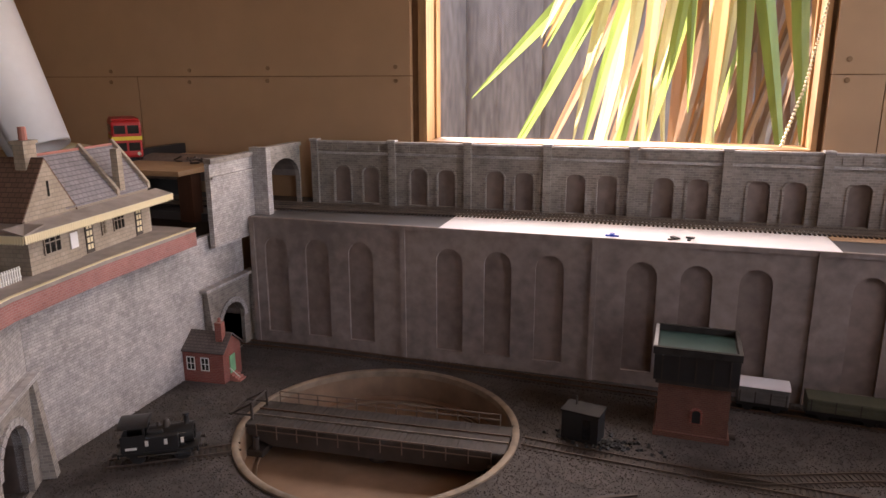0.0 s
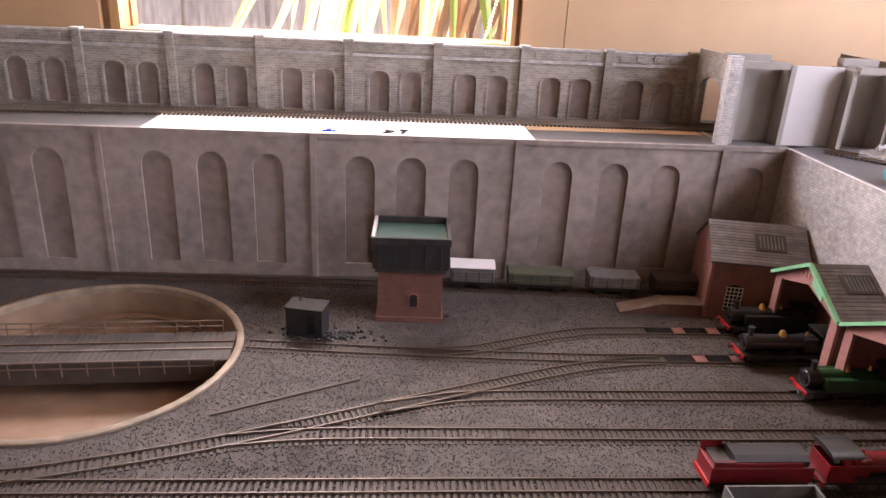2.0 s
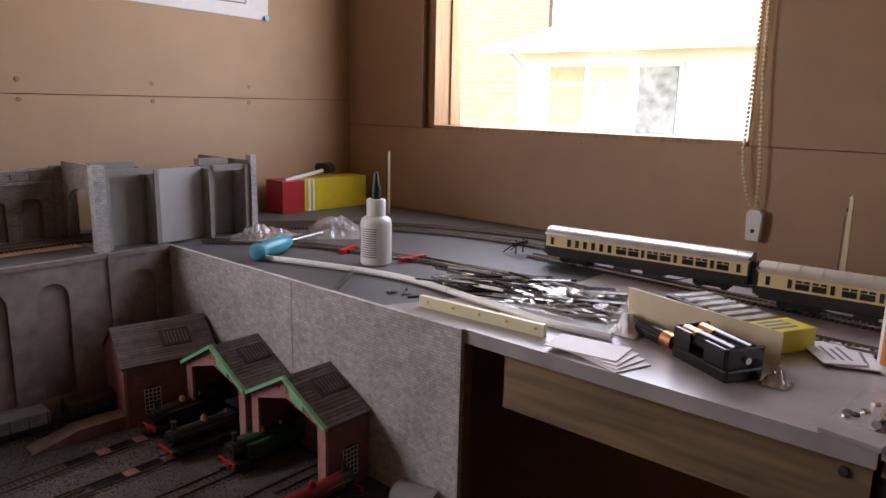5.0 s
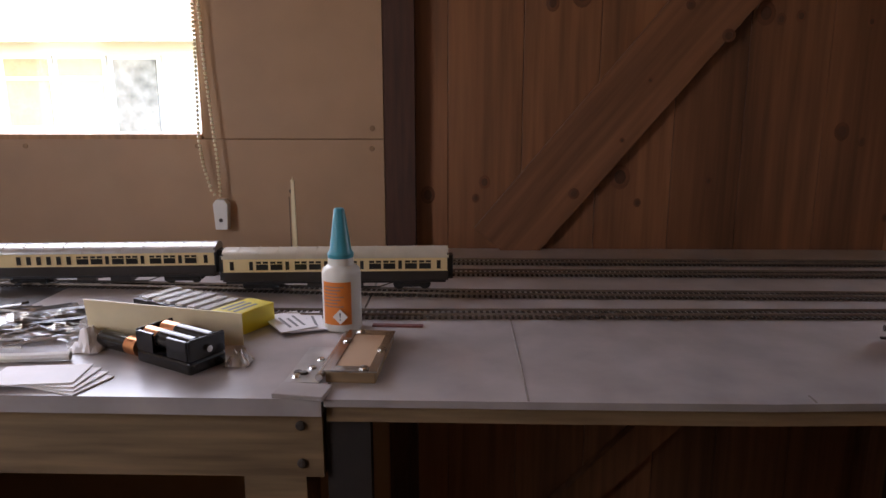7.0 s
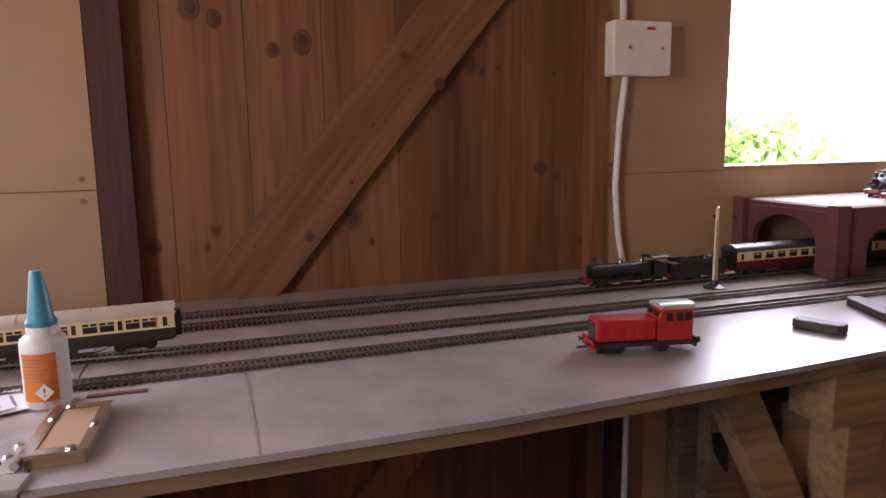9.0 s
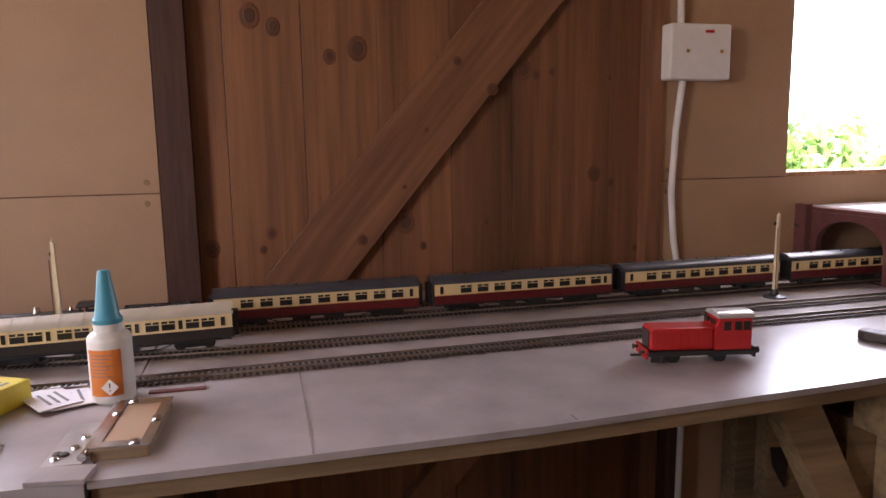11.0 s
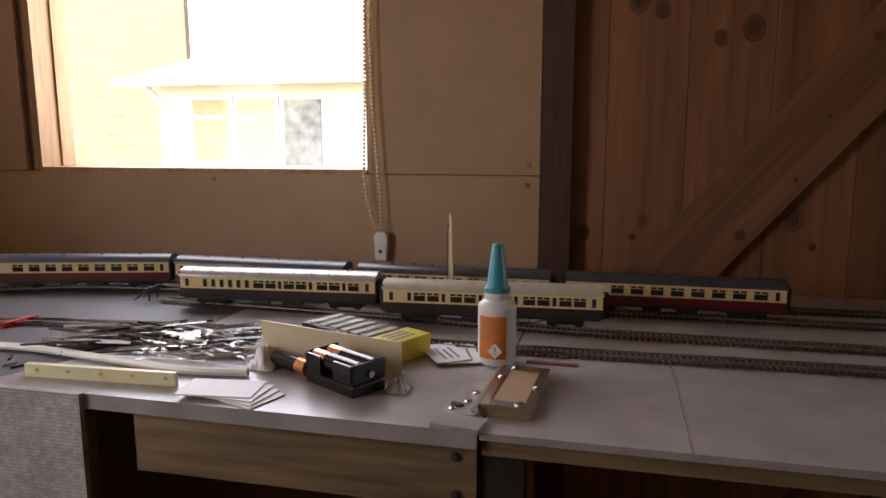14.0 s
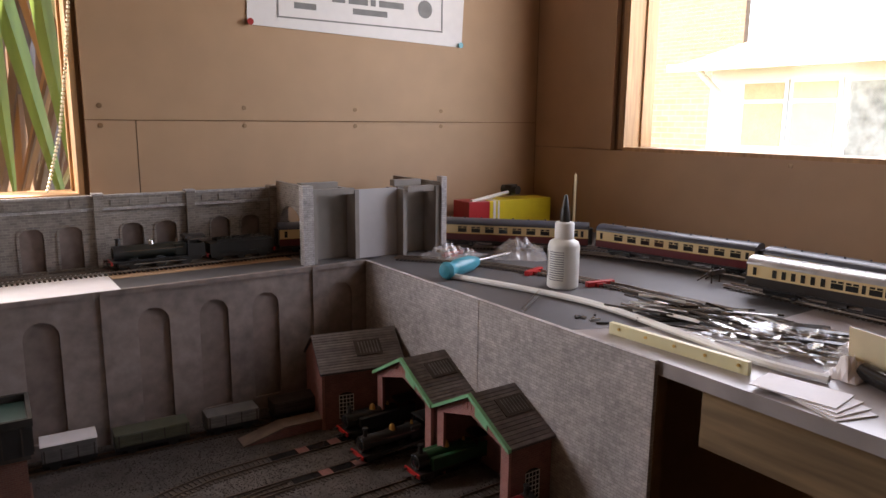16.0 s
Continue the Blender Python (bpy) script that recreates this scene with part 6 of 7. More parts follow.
bus = thing("toy_bus", "shiny red double-deck toy bus with cream band", "toy bus", pose(-0.885, 1.015, 1.132, 0, 0, 135) @ Matrix.Diagonal((0.95, 0.8, 1.15, 1)))
one("body", -0.05, 0.05, -0.029, 0.029, 0.006, 0.06, RED, bus, bevel=0.004)
one("roof", -0.047, 0.047, -0.026, 0.026, 0.0601, 0.0625, RED, bus, bevel=0.001)
one("band", -0.0506, 0.0506, -0.0296, 0.0296, 0.0315, 0.037, YELLOW, bus)
for z0, z1 in ((0.016, 0.028), (0.041, 0.053)):
    for x in (-0.0508, 0.0502):
        one("windscreen", x, x + 0.0006, -0.024, -0.002, z0, z1, PANE, bus)
        one("windscreen", x, x + 0.0006, 0.002, 0.024, z0, z1, PANE, bus)
    for i in range(5):
        for y in (-0.0298, 0.0292):
            one("window", -0.044 + i * 0.018, -0.03 + i * 0.018, y, y + 0.0006, z0, z1, PANE, bus)
for x in (-0.03, 0.03):
    for y in (-0.026, 0.026):
        part("wheel", lathe(B(), [(0.004, -0.003), (0.008, -0.003), (0.008, 0.003), (0.004, 0.003)], 16, pose(x, y, 0.008, 90)), BLACK, bus)
for y in (-0.02, 0.02):
    part("headlight", tube(B(), (-0.0504, y, 0.012), (-0.0525, y, 0.012), 0.003, n=10), CHROME, bus)
roll = thing("paper_roll", "large rolled sheet of white paper leaning on the shelf", "paper roll")


def scroll(bm, a, b, r, turns, n=40):
    """A rolled sheet: a spiral drawn out along a line."""
    a, b = Vector(a), Vector(b)
    q = (b - a).to_track_quat("Z", "Y")
    rows = []
    for i in range(n + 1):
        ang = turns * 2 * math.pi * i / n
        rr = r * (1 - 0.12 * i / n)
        off = q @ Vector((rr * math.cos(ang), rr * math.sin(ang), 0))
        rows.append((bm.verts.new(a + off), bm.verts.new(b + off * 1.7)))
    for u, v in zip(rows, rows[1:]):
        bm.faces.new((u[0], v[0], v[1], u[1]))


bm = B()
scroll(bm, (-0.953, 0.9, 1.156), (-1.14, 0.9, 1.54), 0.05, 1.35)
o = part("sheet", bm, PAPER, roll, smooth=True)
sol = o.modifiers.new("thickness", "SOLIDIFY")
sol.thickness = 0.0015
bm = B()
scroll(bm, (-0.93, 0.99, 1.145), (-1.3, 1.05, 1.16), 0.012, 0.9, 16)
part("inner_sheet", bm, CREAM, roll, smooth=True).modifiers.new("thickness", "SOLIDIFY").thickness = 0.001
rnd = random.Random(8)
heap = thing("spare_track", "loose dark curved track pieces heaped behind the station", "track pieces")
for i in range(7):
    r = rnd.uniform(0.16, 0.3)
    cx, cy = rnd.uniform(-1.02, -0.95), rnd.uniform(0.55, 0.7)
    bm = B()
    z = DECK - 0.01 + 0.008 * i
    pts = [Vector((cx + r * math.cos(a * 0.11 + i * 0.2), cy + r * math.sin(a * 0.11 + i * 0.2), z + 0.004 * math.sin(a))) for a in range(12)]
    for p, q in zip(pts, pts[1:]):
        tube(bm, p, q, 0.0035, n=6)
    part("piece", bm, IRON if i % 2 else SLEEPER, heap)
scrap = thing("loose_fittings", "small tangle of dark metal fittings on the shelf", "fittings", pose(-0.735, 0.99, 1.132))
for i in range(10):
    a = [rnd.uniform(-0.02, 0.02), rnd.uniform(-0.012, 0.012), rnd.uniform(0.001, 0.012)]
    part("piece", tube(B(), a, (a[0] + rnd.uniform(-0.02, 0.02), a[1] + rnd.uniform(-0.02, 0.02), rnd.uniform(0.001, 0.012)), 0.0014, n=6), IRON, scrap)
crate = thing("cardboard_box", "plain brown cardboard box under the station end", "box", pose(-0.75, 0.33, 0.8, 0, 0, 10))
one("carton", -0.12, 0.12, -0.12, 0.12, 0.0, 0.18, BALSA, crate)
structure(one("shelf", -1.2, -0.62, 0.1, 0.6, 0.785, 0.7995, PLY_EDGE), "lower board beside the yard corner", "shelf")
for x, y in ((-1.15, 0.12), (-0.66, 0.12), (-0.66, 0.55), (0.5, 0.4), (-0.55, 0.9), (0.5, 0.9)):
    structure(one("bench_leg", x, x + 0.045, y, y + 0.045, 0.0, 0.7845 if x < -0.6 else Y0 - 0.0605, TIMBER), "square timber leg under the layout", "leg")
stick = thing("white_rod", "short white plastic rod lying on the ballast", "rod")
part("rod", tube(B(), (-0.345, 0.395, Y0 + 0.0012), (-0.325, 0.402, Y0 + 0.0012), 0.0011, n=8), WHITE, stick)
for i, (x, y) in enumerate(((-0.05, 0.955), (0.03, 0.958), (0.05, 0.962))):
    t_ = thing("plastic_scrap", "blue plastic scrap on the white sheet" if i == 0 else "dark plastic scrap on the white sheet", "scrap", pose(x, y, DECK + 0.0012, 0, 0, 40 * i))
    one("chip", -0.009, 0.009, -0.002, 0.002, 0, 0.002, mat("blue_plastic", (0.02, 0.08, 0.5), 0.4) if i == 0 else BLACK, t_)
    one("chip", -0.003, 0.003, -0.006, 0.005, 0.0021, 0.004, mat("blue_chip", (0.02, 0.08, 0.5), 0.4) if i == 0 else BLACK, t_)

# ---- things on the bench ----
glue = thing("glue_bottle", "white glue bottle with turquoise nozzle and orange label", "bottle", pose(0.757, 0.046, DECK, 0, 0, -5))
prof = [(0.0175, 0.0), (0.0188, 0.0015), (0.0188, 0.056), (0.0178, 0.060), (0.0125, 0.064), (0.0122, 0.071)]
part("body", lathe(B(), prof, 32), MILKY, glue, smooth=True)
part("nozzle", lathe(B(), [(0.0125, 0.0711), (0.0128, 0.075), (0.0105, 0.078), (0.0052, 0.117), (0.0042, 0.1185), (0, 0.1186)], 24), BLUE, glue, "turquoise screw-on nozzle", smooth=True)


def wrap(bm, r, a0, a1, z0, z1, n=12, th=0.0003):
    rows = [[bm.verts.new((rr * math.cos(a), rr * math.sin(a), z)) for rr in (r, r + th) for z in (z0, z1)] for a in (radians(a0 + (a1 - a0) * i / n) for i in range(n + 1))]
    for u, v in zip(rows, rows[1:]):
        bm.faces.new((u[2], v[2], v[3], u[3]))
        bm.faces.new((u[0], u[1], v[1], v[0]))
        bm.faces.new((u[1], u[3], v[3], v[1]))
        bm.faces.new((u[0], v[0], v[2], u[2]))
    return bm


lab = part("label", wrap(B(), 0.0189, 133, 222, 0.008, 0.05), ORANGE, glue, "orange paper label")
for i in range(7):
    part("print_bar", wrap(B(), 0.01922, 140, 200 - (i % 3) * 9, 0.045 - i * 0.0032, 0.0458 - i * 0.0032, 8, 0.0001), INK, lab)
dm = pose(-0.01925, -0.003, 0.0165, 0, 0, 0) @ pose(0, 0, 0, 45, 0, 0)
dia = part("hazard_diamond", box(B(), -0.0006, 0.0002, -0.0052, 0.0052, -0.0052, 0.0052, dm), WHITE, lab)
mark = bpy.data.curves.new("mark", "FONT")
mark.body, mark.size, mark.align_x, mark.align_y, mark.extrude = "!", 0.011, "CENTER", "CENTER", 0.0001
tmp = new("mark", mark)
me = bpy.data.meshes.new_from_object(tmp)
bpy.data.objects.remove(tmp)
me.materials.append(BLACK)
mk = new("exclamation_mark", me)
mk.parent, mk.matrix_basis = lab, pose(-0.02, -0.003, 0.0165, 90, 0, -90)

wb = thing("plastic_bottle", "white plastic bottle with black dropper tip", "bottle", pose(0.722, 0.648, DECK))
part("body", lathe(B(), [(0.019, 0.0), (0.021, 0.002), (0.021, 0.056), (0.019, 0.062), (0.0125, 0.066)], 32), MILKY, wb, smooth=True)
part("collar", lathe(B(), [(0.0128, 0.0661), (0.0128, 0.086), (0.0115, 0.088), (0.0, 0.0882)], 24), WHITE, wb, smooth=True)
part("tip", lathe(B(), [(0.0065, 0.0883), (0.006, 0.1), (0.0025, 0.122), (0.0018, 0.124), (0, 0.1242)], 16), BLACK, wb, smooth=True)
for i in range(13):
    part("print_bar", wrap(B(), 0.0211, 170, 228, 0.012 + i * 0.0031, 0.0133 + i * 0.0031, 6, 0.0001), INK, wb)
for i in range(4):
    part("print_bar", wrap(B(), 0.0211, 118 + i * 11, 123 + i * 11, 0.012 + 0.004 * (i % 2), 0.05 - 0.004 * (i % 3), 3, 0.0001), INK, wb)

dz = thing("diesel_shunter", "bright red toy diesel shunter standing on the bench", "locomotive", pose(0.704, -0.518, DECK, 0, 0, -102))
dl = 0.055
one("frame", -dl, dl, -0.0165, 0.0165, 0.0085, 0.0135, BLACK, dz, bevel=0.0006)
part("bonnet", box(B(), -dl + 0.004, 0.014, -0.0135, 0.0135, 0.0136, 0.037), RED, dz, bevel=0.0025)
one("grille", -dl + 0.0030, -dl + 0.0039, -0.010, 0.010, 0.016, 0.034, IRON, dz)
for i in range(6):
    for s in (-1, 1):
        one("bonnet_door", -dl + 0.009 + i * 0.009, -dl + 0.016 + i * 0.009, s * 0.0137 - 0.0003, s * 0.0137 + 0.0003, 0.017, 0.033, RED, dz)
part("cab", slab(B(), [(0.0145, 0.0136), (0.052, 0.0136), (0.052, 0.046), (0.02, 0.048), (0.0145, 0.037)], "y", -0.0155, 0.0155), RED, dz, bevel=0.0008)
pts = [(-0.0165, 0.0465)] + [(-0.0165 * math.cos(math.pi * i / 8), 0.047 + 0.0055 * math.sin(math.pi * i / 8)) for i in range(9)] + [(0.0165, 0.0465)]
part("cab_roof", slab(B(), pts, "x", 0.017, 0.054), ROOF_SILVER, dz, smooth=True)
for s in (-1, 1):
    for x in (0.023, 0.034, 0.043):
        one("cab_window", x, x + 0.007, s * 0.0157 - 0.0002, s * 0.0157 + 0.0002, 0.034, 0.043, PANE, dz)
    one("window", 0.0141, 0.0144, s * 0.008 - 0.005, s * 0.008 + 0.005, 0.0385, 0.0445, PANE, dz)
    one("step", -dl + 0.004, -dl + 0.014, s * 0.0155 - 0.001, s * 0.0155 + 0.001, 0.003, 0.0084, BLACK, dz)
    one("buffer_beam", s * dl - 0.0012, s * dl + 0.0012, -0.0165, 0.0165, 0.006, 0.0165, RED if s < 0 else BLACK, dz)
    for y in (-0.011, 0.011):
        part("buffer", lathe(B(), [(0.0016, 0), (0.0016, 0.005), (0.003, 0.0052), (0.003, 0.0062), (0, 0.0065)], 12, pose(s * dl, y, 0.0125, 0, 90 * s, 0)), IRON, dz)
    part("coupling", box(B(), min(s * dl, s * (dl + 0.012)), max(s * dl, s * (dl + 0.012)), -0.0015, 0.0015, 0.0055, 0.0075), BLACK, dz)
one("number_bar", 0.038, 0.043, 0.0156, 0.0158, 0.022, 0.0235, WHITE, dz)
for x in (-0.026, 0.022):
    wheelset(dz, x, 0.0068)


def signal(label, m, height, base=True):
    t = thing("signal_post", label, "signal", m, group="semaphore signals")
    part("post", slab(B(), [(-0.0035, 0), (0.0035, 0), (0.0018, height), (-0.0018, height)], "y", -0.002, 0.002), CREAM, t)
    part("finial", lathe(B(), [(0.0025, 0), (0.0025, 0.001), (0.001, 0.002), (0, 0.006)], 10, pose(0, 0, height)), CREAM, t)
    part("ladder", tube(B(), (0.004, 0.004, 0), (0.004, 0.003, height * 0.85), 0.0005, n=5), IRON, t)
    part("lamp", lathe(B(), [(0.0016, 0), (0.0022, 0.003), (0.001, 0.0045), (0, 0.005)], 10, pose(0.003, -0.003, height * 0.88)), IRON, t)
    if base:
        part("base", lathe(B(), [(0.016, 0), (0.016, 0.002), (0.006, 0.005), (0.005, 0.012), (0, 0.012)], 20), BLACK, t, smooth=True)
    return t


signal("pale cream signal post between the tracks", pose(0.935, 0.133, DECK, 0, 0, 90), 0.124, False)
signal("pale cream signal post in the corner by the box", pose(1.03, 0.934, DECK, 0, 0, 60), 0.118, False)
s3 = signal("pale signal post on a round black base", pose(0.925, -0.797, DECK, 0, 0, 100), 0.118)
part("arm", box(B(), 0.001, 0.012, -0.0032, -0.0026, 0.107, 0.11, pose(0, 0, 0, 0, -25, 0)), IRON, s3)

bb = thing("battery_holder", "black plastic holder with copper-topped batteries", "battery holder", pose(0.66, 0.168, DECK, 0, 0, -120) @ Matrix.Scale(0.95, 4))
one("tray", -0.036, 0.036, -0.02, 0.02, 0.0, 0.012, GLOSS_BLACK, bb, bevel=0.0025)
for s in (-1, 1):
    one("end_wall", s * 0.0345 - 0.0015, s * 0.0345 + 0.0015, -0.0195, 0.0195, 0.0121, 0.031, GLOSS_BLACK, bb, bevel=0.0013)
one("side", -0.033, -0.012, -0.02, -0.0175, 0.0121, 0.03, GLOSS_BLACK, bb)
one("side", 0.006, 0.033, -0.02, -0.0165, 0.0121, 0.03, GLOSS_BLACK, bb, bevel=0.0012)
for y in (-0.009, 0.009):
    c1 = part("battery", tube(B(), (-0.012, y, 0.0235), (0.032, y, 0.0235), 0.0082, n=18), GLOSS_BLACK, bb, smooth=True)
    part("copper_end", tube(B(), (-0.031, y, 0.0235), (-0.0121, y, 0.0235), 0.0082, n=18), COPPER, c1, smooth=True)
part("contact", tube(B(), (0.036, 0, 0.02), (0.039, 0, 0.02), 0.003, n=10), CHROME, bb)
lb = thing("battery", "loose black battery with copper end", "battery", pose(0.682, 0.226, DECK + 0.0083, 0, 0, -118))
part("casing", tube(B(), (-0.03, 0, 0), (0.006, 0, 0), 0.0082, n=18), GLOSS_BLACK, lb, smooth=True)
part("copper_end", tube(B(), (0.0061, 0, 0), (0.02, 0, 0), 0.0082, n=18), COPPER, lb, smooth=True)
cd = thing("card_piece", "pale grey card offcut standing behind the battery holder", "card")
part("sheet", slab(B(), [(0.128, DECK), (0.268, DECK), (0.272, DECK + 0.043), (0.128, DECK + 0.03)], "x", 0.702, 0.7035), CREAM, cd, m=pose(0, 0, 0))
yb = thing("blister_box", "yellow and black carton with shiny clear window", "carton", pose(0.767, 0.169, DECK, 0, 0, -118))
one("carton", 0.012, 0.046, -0.026, 0.026, 0.0, 0.022, YELLOW, yb, bevel=0.001)
one("dark_tray", -0.1, 0.0119, -0.026, 0.026, 0.0, 0.018, BLACK, yb)
one("window_film", -0.098, 0.0118, -0.025, 0.025, 0.0206, 0.0212, FILM, yb)
for i in range(6):
    one("item", -0.092 + i * 0.017, -0.083 + i * 0.017, -0.022, 0.022, 0.0182, 0.0204, WHITE, yb)
for i in range(3):
    one("print_bar", 0.018 + i * 0.008, 0.022 + i * 0.008, -0.018, 0.012, 0.0221, 0.0223, INK, yb)
rnd = random.Random(21)
for k, (x, y, a) in enumerate(((0.772, 0.095, 28), (0.765, 0.085, 20), (0.76, 0.1, 33))):
    lf = thing("leaflet", "folded white printed leaflet", "paper", pose(x, y, DECK + 0.0004 + 0.0016 * k, 0, 0, a), group="loose leaflets")
    one("sheet", -0.03, 0.03, -0.018, 0.018, 0.0, 0.0012, PAPER, lf)
    for i in range(3):
        one("print_bar", -0.02, 0.015 - 0.006 * (i % 2), -0.01 + i * 0.007, -0.0075 + i * 0.007, 0.0012, 0.0014, INK, lf)
for k in range(4):
    lf = thing("leaflet", "white printed instruction sheet at the bench edge", "paper", pose(0.617, 0.248 + 0.006 * k, DECK + 0.0003 + 0.0013 * k, 0, 0, 70 + 9 * k), group="loose leaflets")
    one("sheet", -0.034, 0.034, -0.02, 0.02, 0.0, 0.001, PAPER, lf)
strip = thing("nailed_strip", "pale yellow plastic strip with brass nails", "strip", pose(0.6205, 0.392, DECK, 0, 0, 92.6))
one("bar", -0.077, 0.077, -0.003, 0.003, 0.0, 0.0125, PALE_YELLOW, strip, bevel=0.0005)
for i in range(5):
    part("nail", tube(B(), (-0.068 + i * 0.033, 0.0029, 0.0075), (-0.068 + i * 0.033, 0.0042, 0.0075), 0.0016, n=10), BRASS, strip)
pile = thing("sprue_pile", "heap of silver and black kit sprues in clear bags", "kit parts", pose(0.735, 0.385, DECK))
for i in range(150):
    a = rnd.gauss(1.8, 0.3)
    L_ = rnd.uniform(0.03, 0.12)
    p = Vector((rnd.gauss(0.004, 0.024), rnd.uniform(-0.12, 0.12), rnd.uniform(0.001, 0.014)))
    d = Vector((math.cos(a) * L_ / 2, math.sin(a) * L_ / 2, rnd.uniform(-0.004, 0.004)))
    p.x -= 0.125 * p.y
    lo, hi = p - d, p + d
    lo.z, hi.z = max(lo.z, 0.0022), max(hi.z, 0.0022)
    look_ = rnd.choice((FOIL, FOIL, CHROME, WHITE, BLACK, BLACK, GLOSS_BLACK, IRON))
    if i % 3:
        part("sprue", tube(B(), lo, hi, rnd.uniform(0.0008, 0.0018), n=5), look_, pile)
    else:
        v = hi - lo
        part("strip", box(B(), 0, v.length, -0.0026, 0.0026, -0.0004, 0.0004, pose(*lo, rnd.uniform(-35, 35), math.degrees(-math.asin(v.z / v.length)), math.degrees(math.atan2(v.y, v.x)))), look_, pile)


def crumple(name, label, m, w, d, h, seed, material, n=14):
    """A crushed film bag: a creased, uneven sheet over a low heap."""
    t = thing(name, label, "plastic bag", m)
    rnd = random.Random(seed)
    bm = B()
    g = [[bm.verts.new(((i / n - 0.5) * w * (1 + 0.1 * rnd.random()), (j / n - 0.5) * d * (1 + 0.1 * rnd.random()),
                        0.0008 + max(0, 1 - (2 * i / n - 1) ** 2) * max(0, 1 - (2 * j / n - 1) ** 2) * h * rnd.uniform(0.35, 1.0))) for j in range(n + 1)] for i in range(n + 1)]
    for i in range(n):
        for j in range(n):
            bm.faces.new((g[i][j], g[i + 1][j], g[i + 1][j + 1])), bm.faces.new((g[i][j], g[i + 1][j + 1], g[i][j + 1]))
    part("film", bm, material, t)
    return t


crumple("film_bag", "crumpled clear film bag over the kit parts", pose(0.735, 0.33, DECK + 0.0005, 0, 0, 8), 0.085, 0.2, 0.024, 3, CLEAR, 22)
crumple("film_bag", "crumpled clear film bag by the battery", pose(0.73, 0.265, DECK + 0.0005, 0, 0, 30), 0.06, 0.07, 0.03, 4, BAG, 16)
crumple("film_bag", "small clear bag with red parts", pose(0.715, 0.9, DECK + 0.0005, 0, 0, 20), 0.1, 0.08, 0.022, 5, BAG, 16)
crumple("film_bag", "crumpled clear bag beside the screwdriver", pose(0.83, 0.86, DECK + 0.0005, 0, 0, 50), 0.13, 0.085, 0.03, 6, BAG, 16)
crumple("foil_scrap", "crumpled ball of silver foil on the bench", pose(0.658, 0.118, DECK), 0.022, 0.02, 0.016, 7, FOIL, 8)
crumple("tissue", "white crumpled tissue beside the battery", pose(0.70, 0.265, DECK), 0.045, 0.03, 0.024, 9, PAPER, 10)
for x, y, a in ((0.745, 0.73, 20), (0.77, 0.71, 50), (0.725, 0.905, 10), (0.77, 0.625, -10)):
    rp = thing("plastic_part", "bright red moulded plastic part", "plastic part", pose(x, y, DECK, 0, 0, a), group="red plastic parts")
    one("bar", -0.022, 0.022, -0.004, 0.004, 0.0, 0.007, RED, rp, bevel=0.001)
    one("lug", -0.01, 0.004, -0.009, 0.008, 0.0, 0.005, RED, rp)
sd = thing("screwdriver", "turquoise-handled screwdriver lying on the grey deck", "screwdriver", pose(0.655, 0.783, DECK + 0.0125, 0, 0, 22))
part("handle", lathe(B(), [(0.0, -0.05), (0.009, -0.048), (0.0125, -0.042), (0.0095, -0.03), (0.0095, -0.022), (0.0122, -0.015), (0.0118, 0.02), (0.008, 0.034), (0.0065, 0.04)], 20, pose(0, 0, 0, 0, 90, 0)), BLUE, sd, smooth=True)
part("shaft", tube(B(), (0.0401, 0, 0), (0.14, 0, -0.004), 0.003, n=10), CHROME, sd, smooth=True)
st = thing("plastic_tube", "long thin white plastic tube across the bench", "tube")
bm = B()
P_ = [(0.622, 0.775), (0.66, 0.655), (0.68, 0.55), (0.668, 0.43), (0.655, 0.33), (0.662, 0.26)]
ln = smooth_line(P_, 0.01)
sections = []
for k, p in enumerate(ln):
    d_ = (ln[min(k + 1, len(ln) - 1)] - ln[max(k - 1, 0)]).normalized()
    s_ = Vector((-d_.y, d_.x, 0))
    sections.append([bm.verts.new(p + Vector((0, 0, DECK + 0.0042)) + (s_ * math.cos(a * 0.785) + Vector((0, 0, math.sin(a * 0.785)))) * 0.004) for a in range(8)])
for u, v in zip(sections, sections[1:]):
    for a in range(8):
        bm.faces.new((u[a], u[(a + 1) % 8], v[(a + 1) % 8], v[a]))
part("tube", bm, WHITE, st, smooth=True)
st2 = thing("plastic_tube", "short clear plastic tube over the deck edge", "tube")
part("tube", tube(B(), (0.592, 0.578, DECK + 0.004), (0.672, 0.635, DECK + 0.004), 0.0035, n=10), CLEAR, st2)
sn = thing("snippets", "small black and clear plastic snippets", "snippets", pose(0.645, 0.51, DECK))
for i in range(6):
    p = (rnd.uniform(-0.015, 0.015), rnd.uniform(-0.03, 0.03), 0.0012)
    part("snippet", box(B(), -0.007, 0.007, -0.0015, 0.0015, -0.001, 0.001, pose(*p, 0, 0, rnd.uniform(0, 180))), BLACK if i % 2 else FOIL, sn)
ws = thing("white_scrap", "torn white paper scrap on the grey deck", "paper")
part("scrap", slab(B(), [(1.005, 0.56), (1.025, 0.52), (1.03, 0.485), (1.022, 0.49), (1.012, 0.52)], "z", DECK + 0.0003, DECK + 0.004), PAPER, ws)

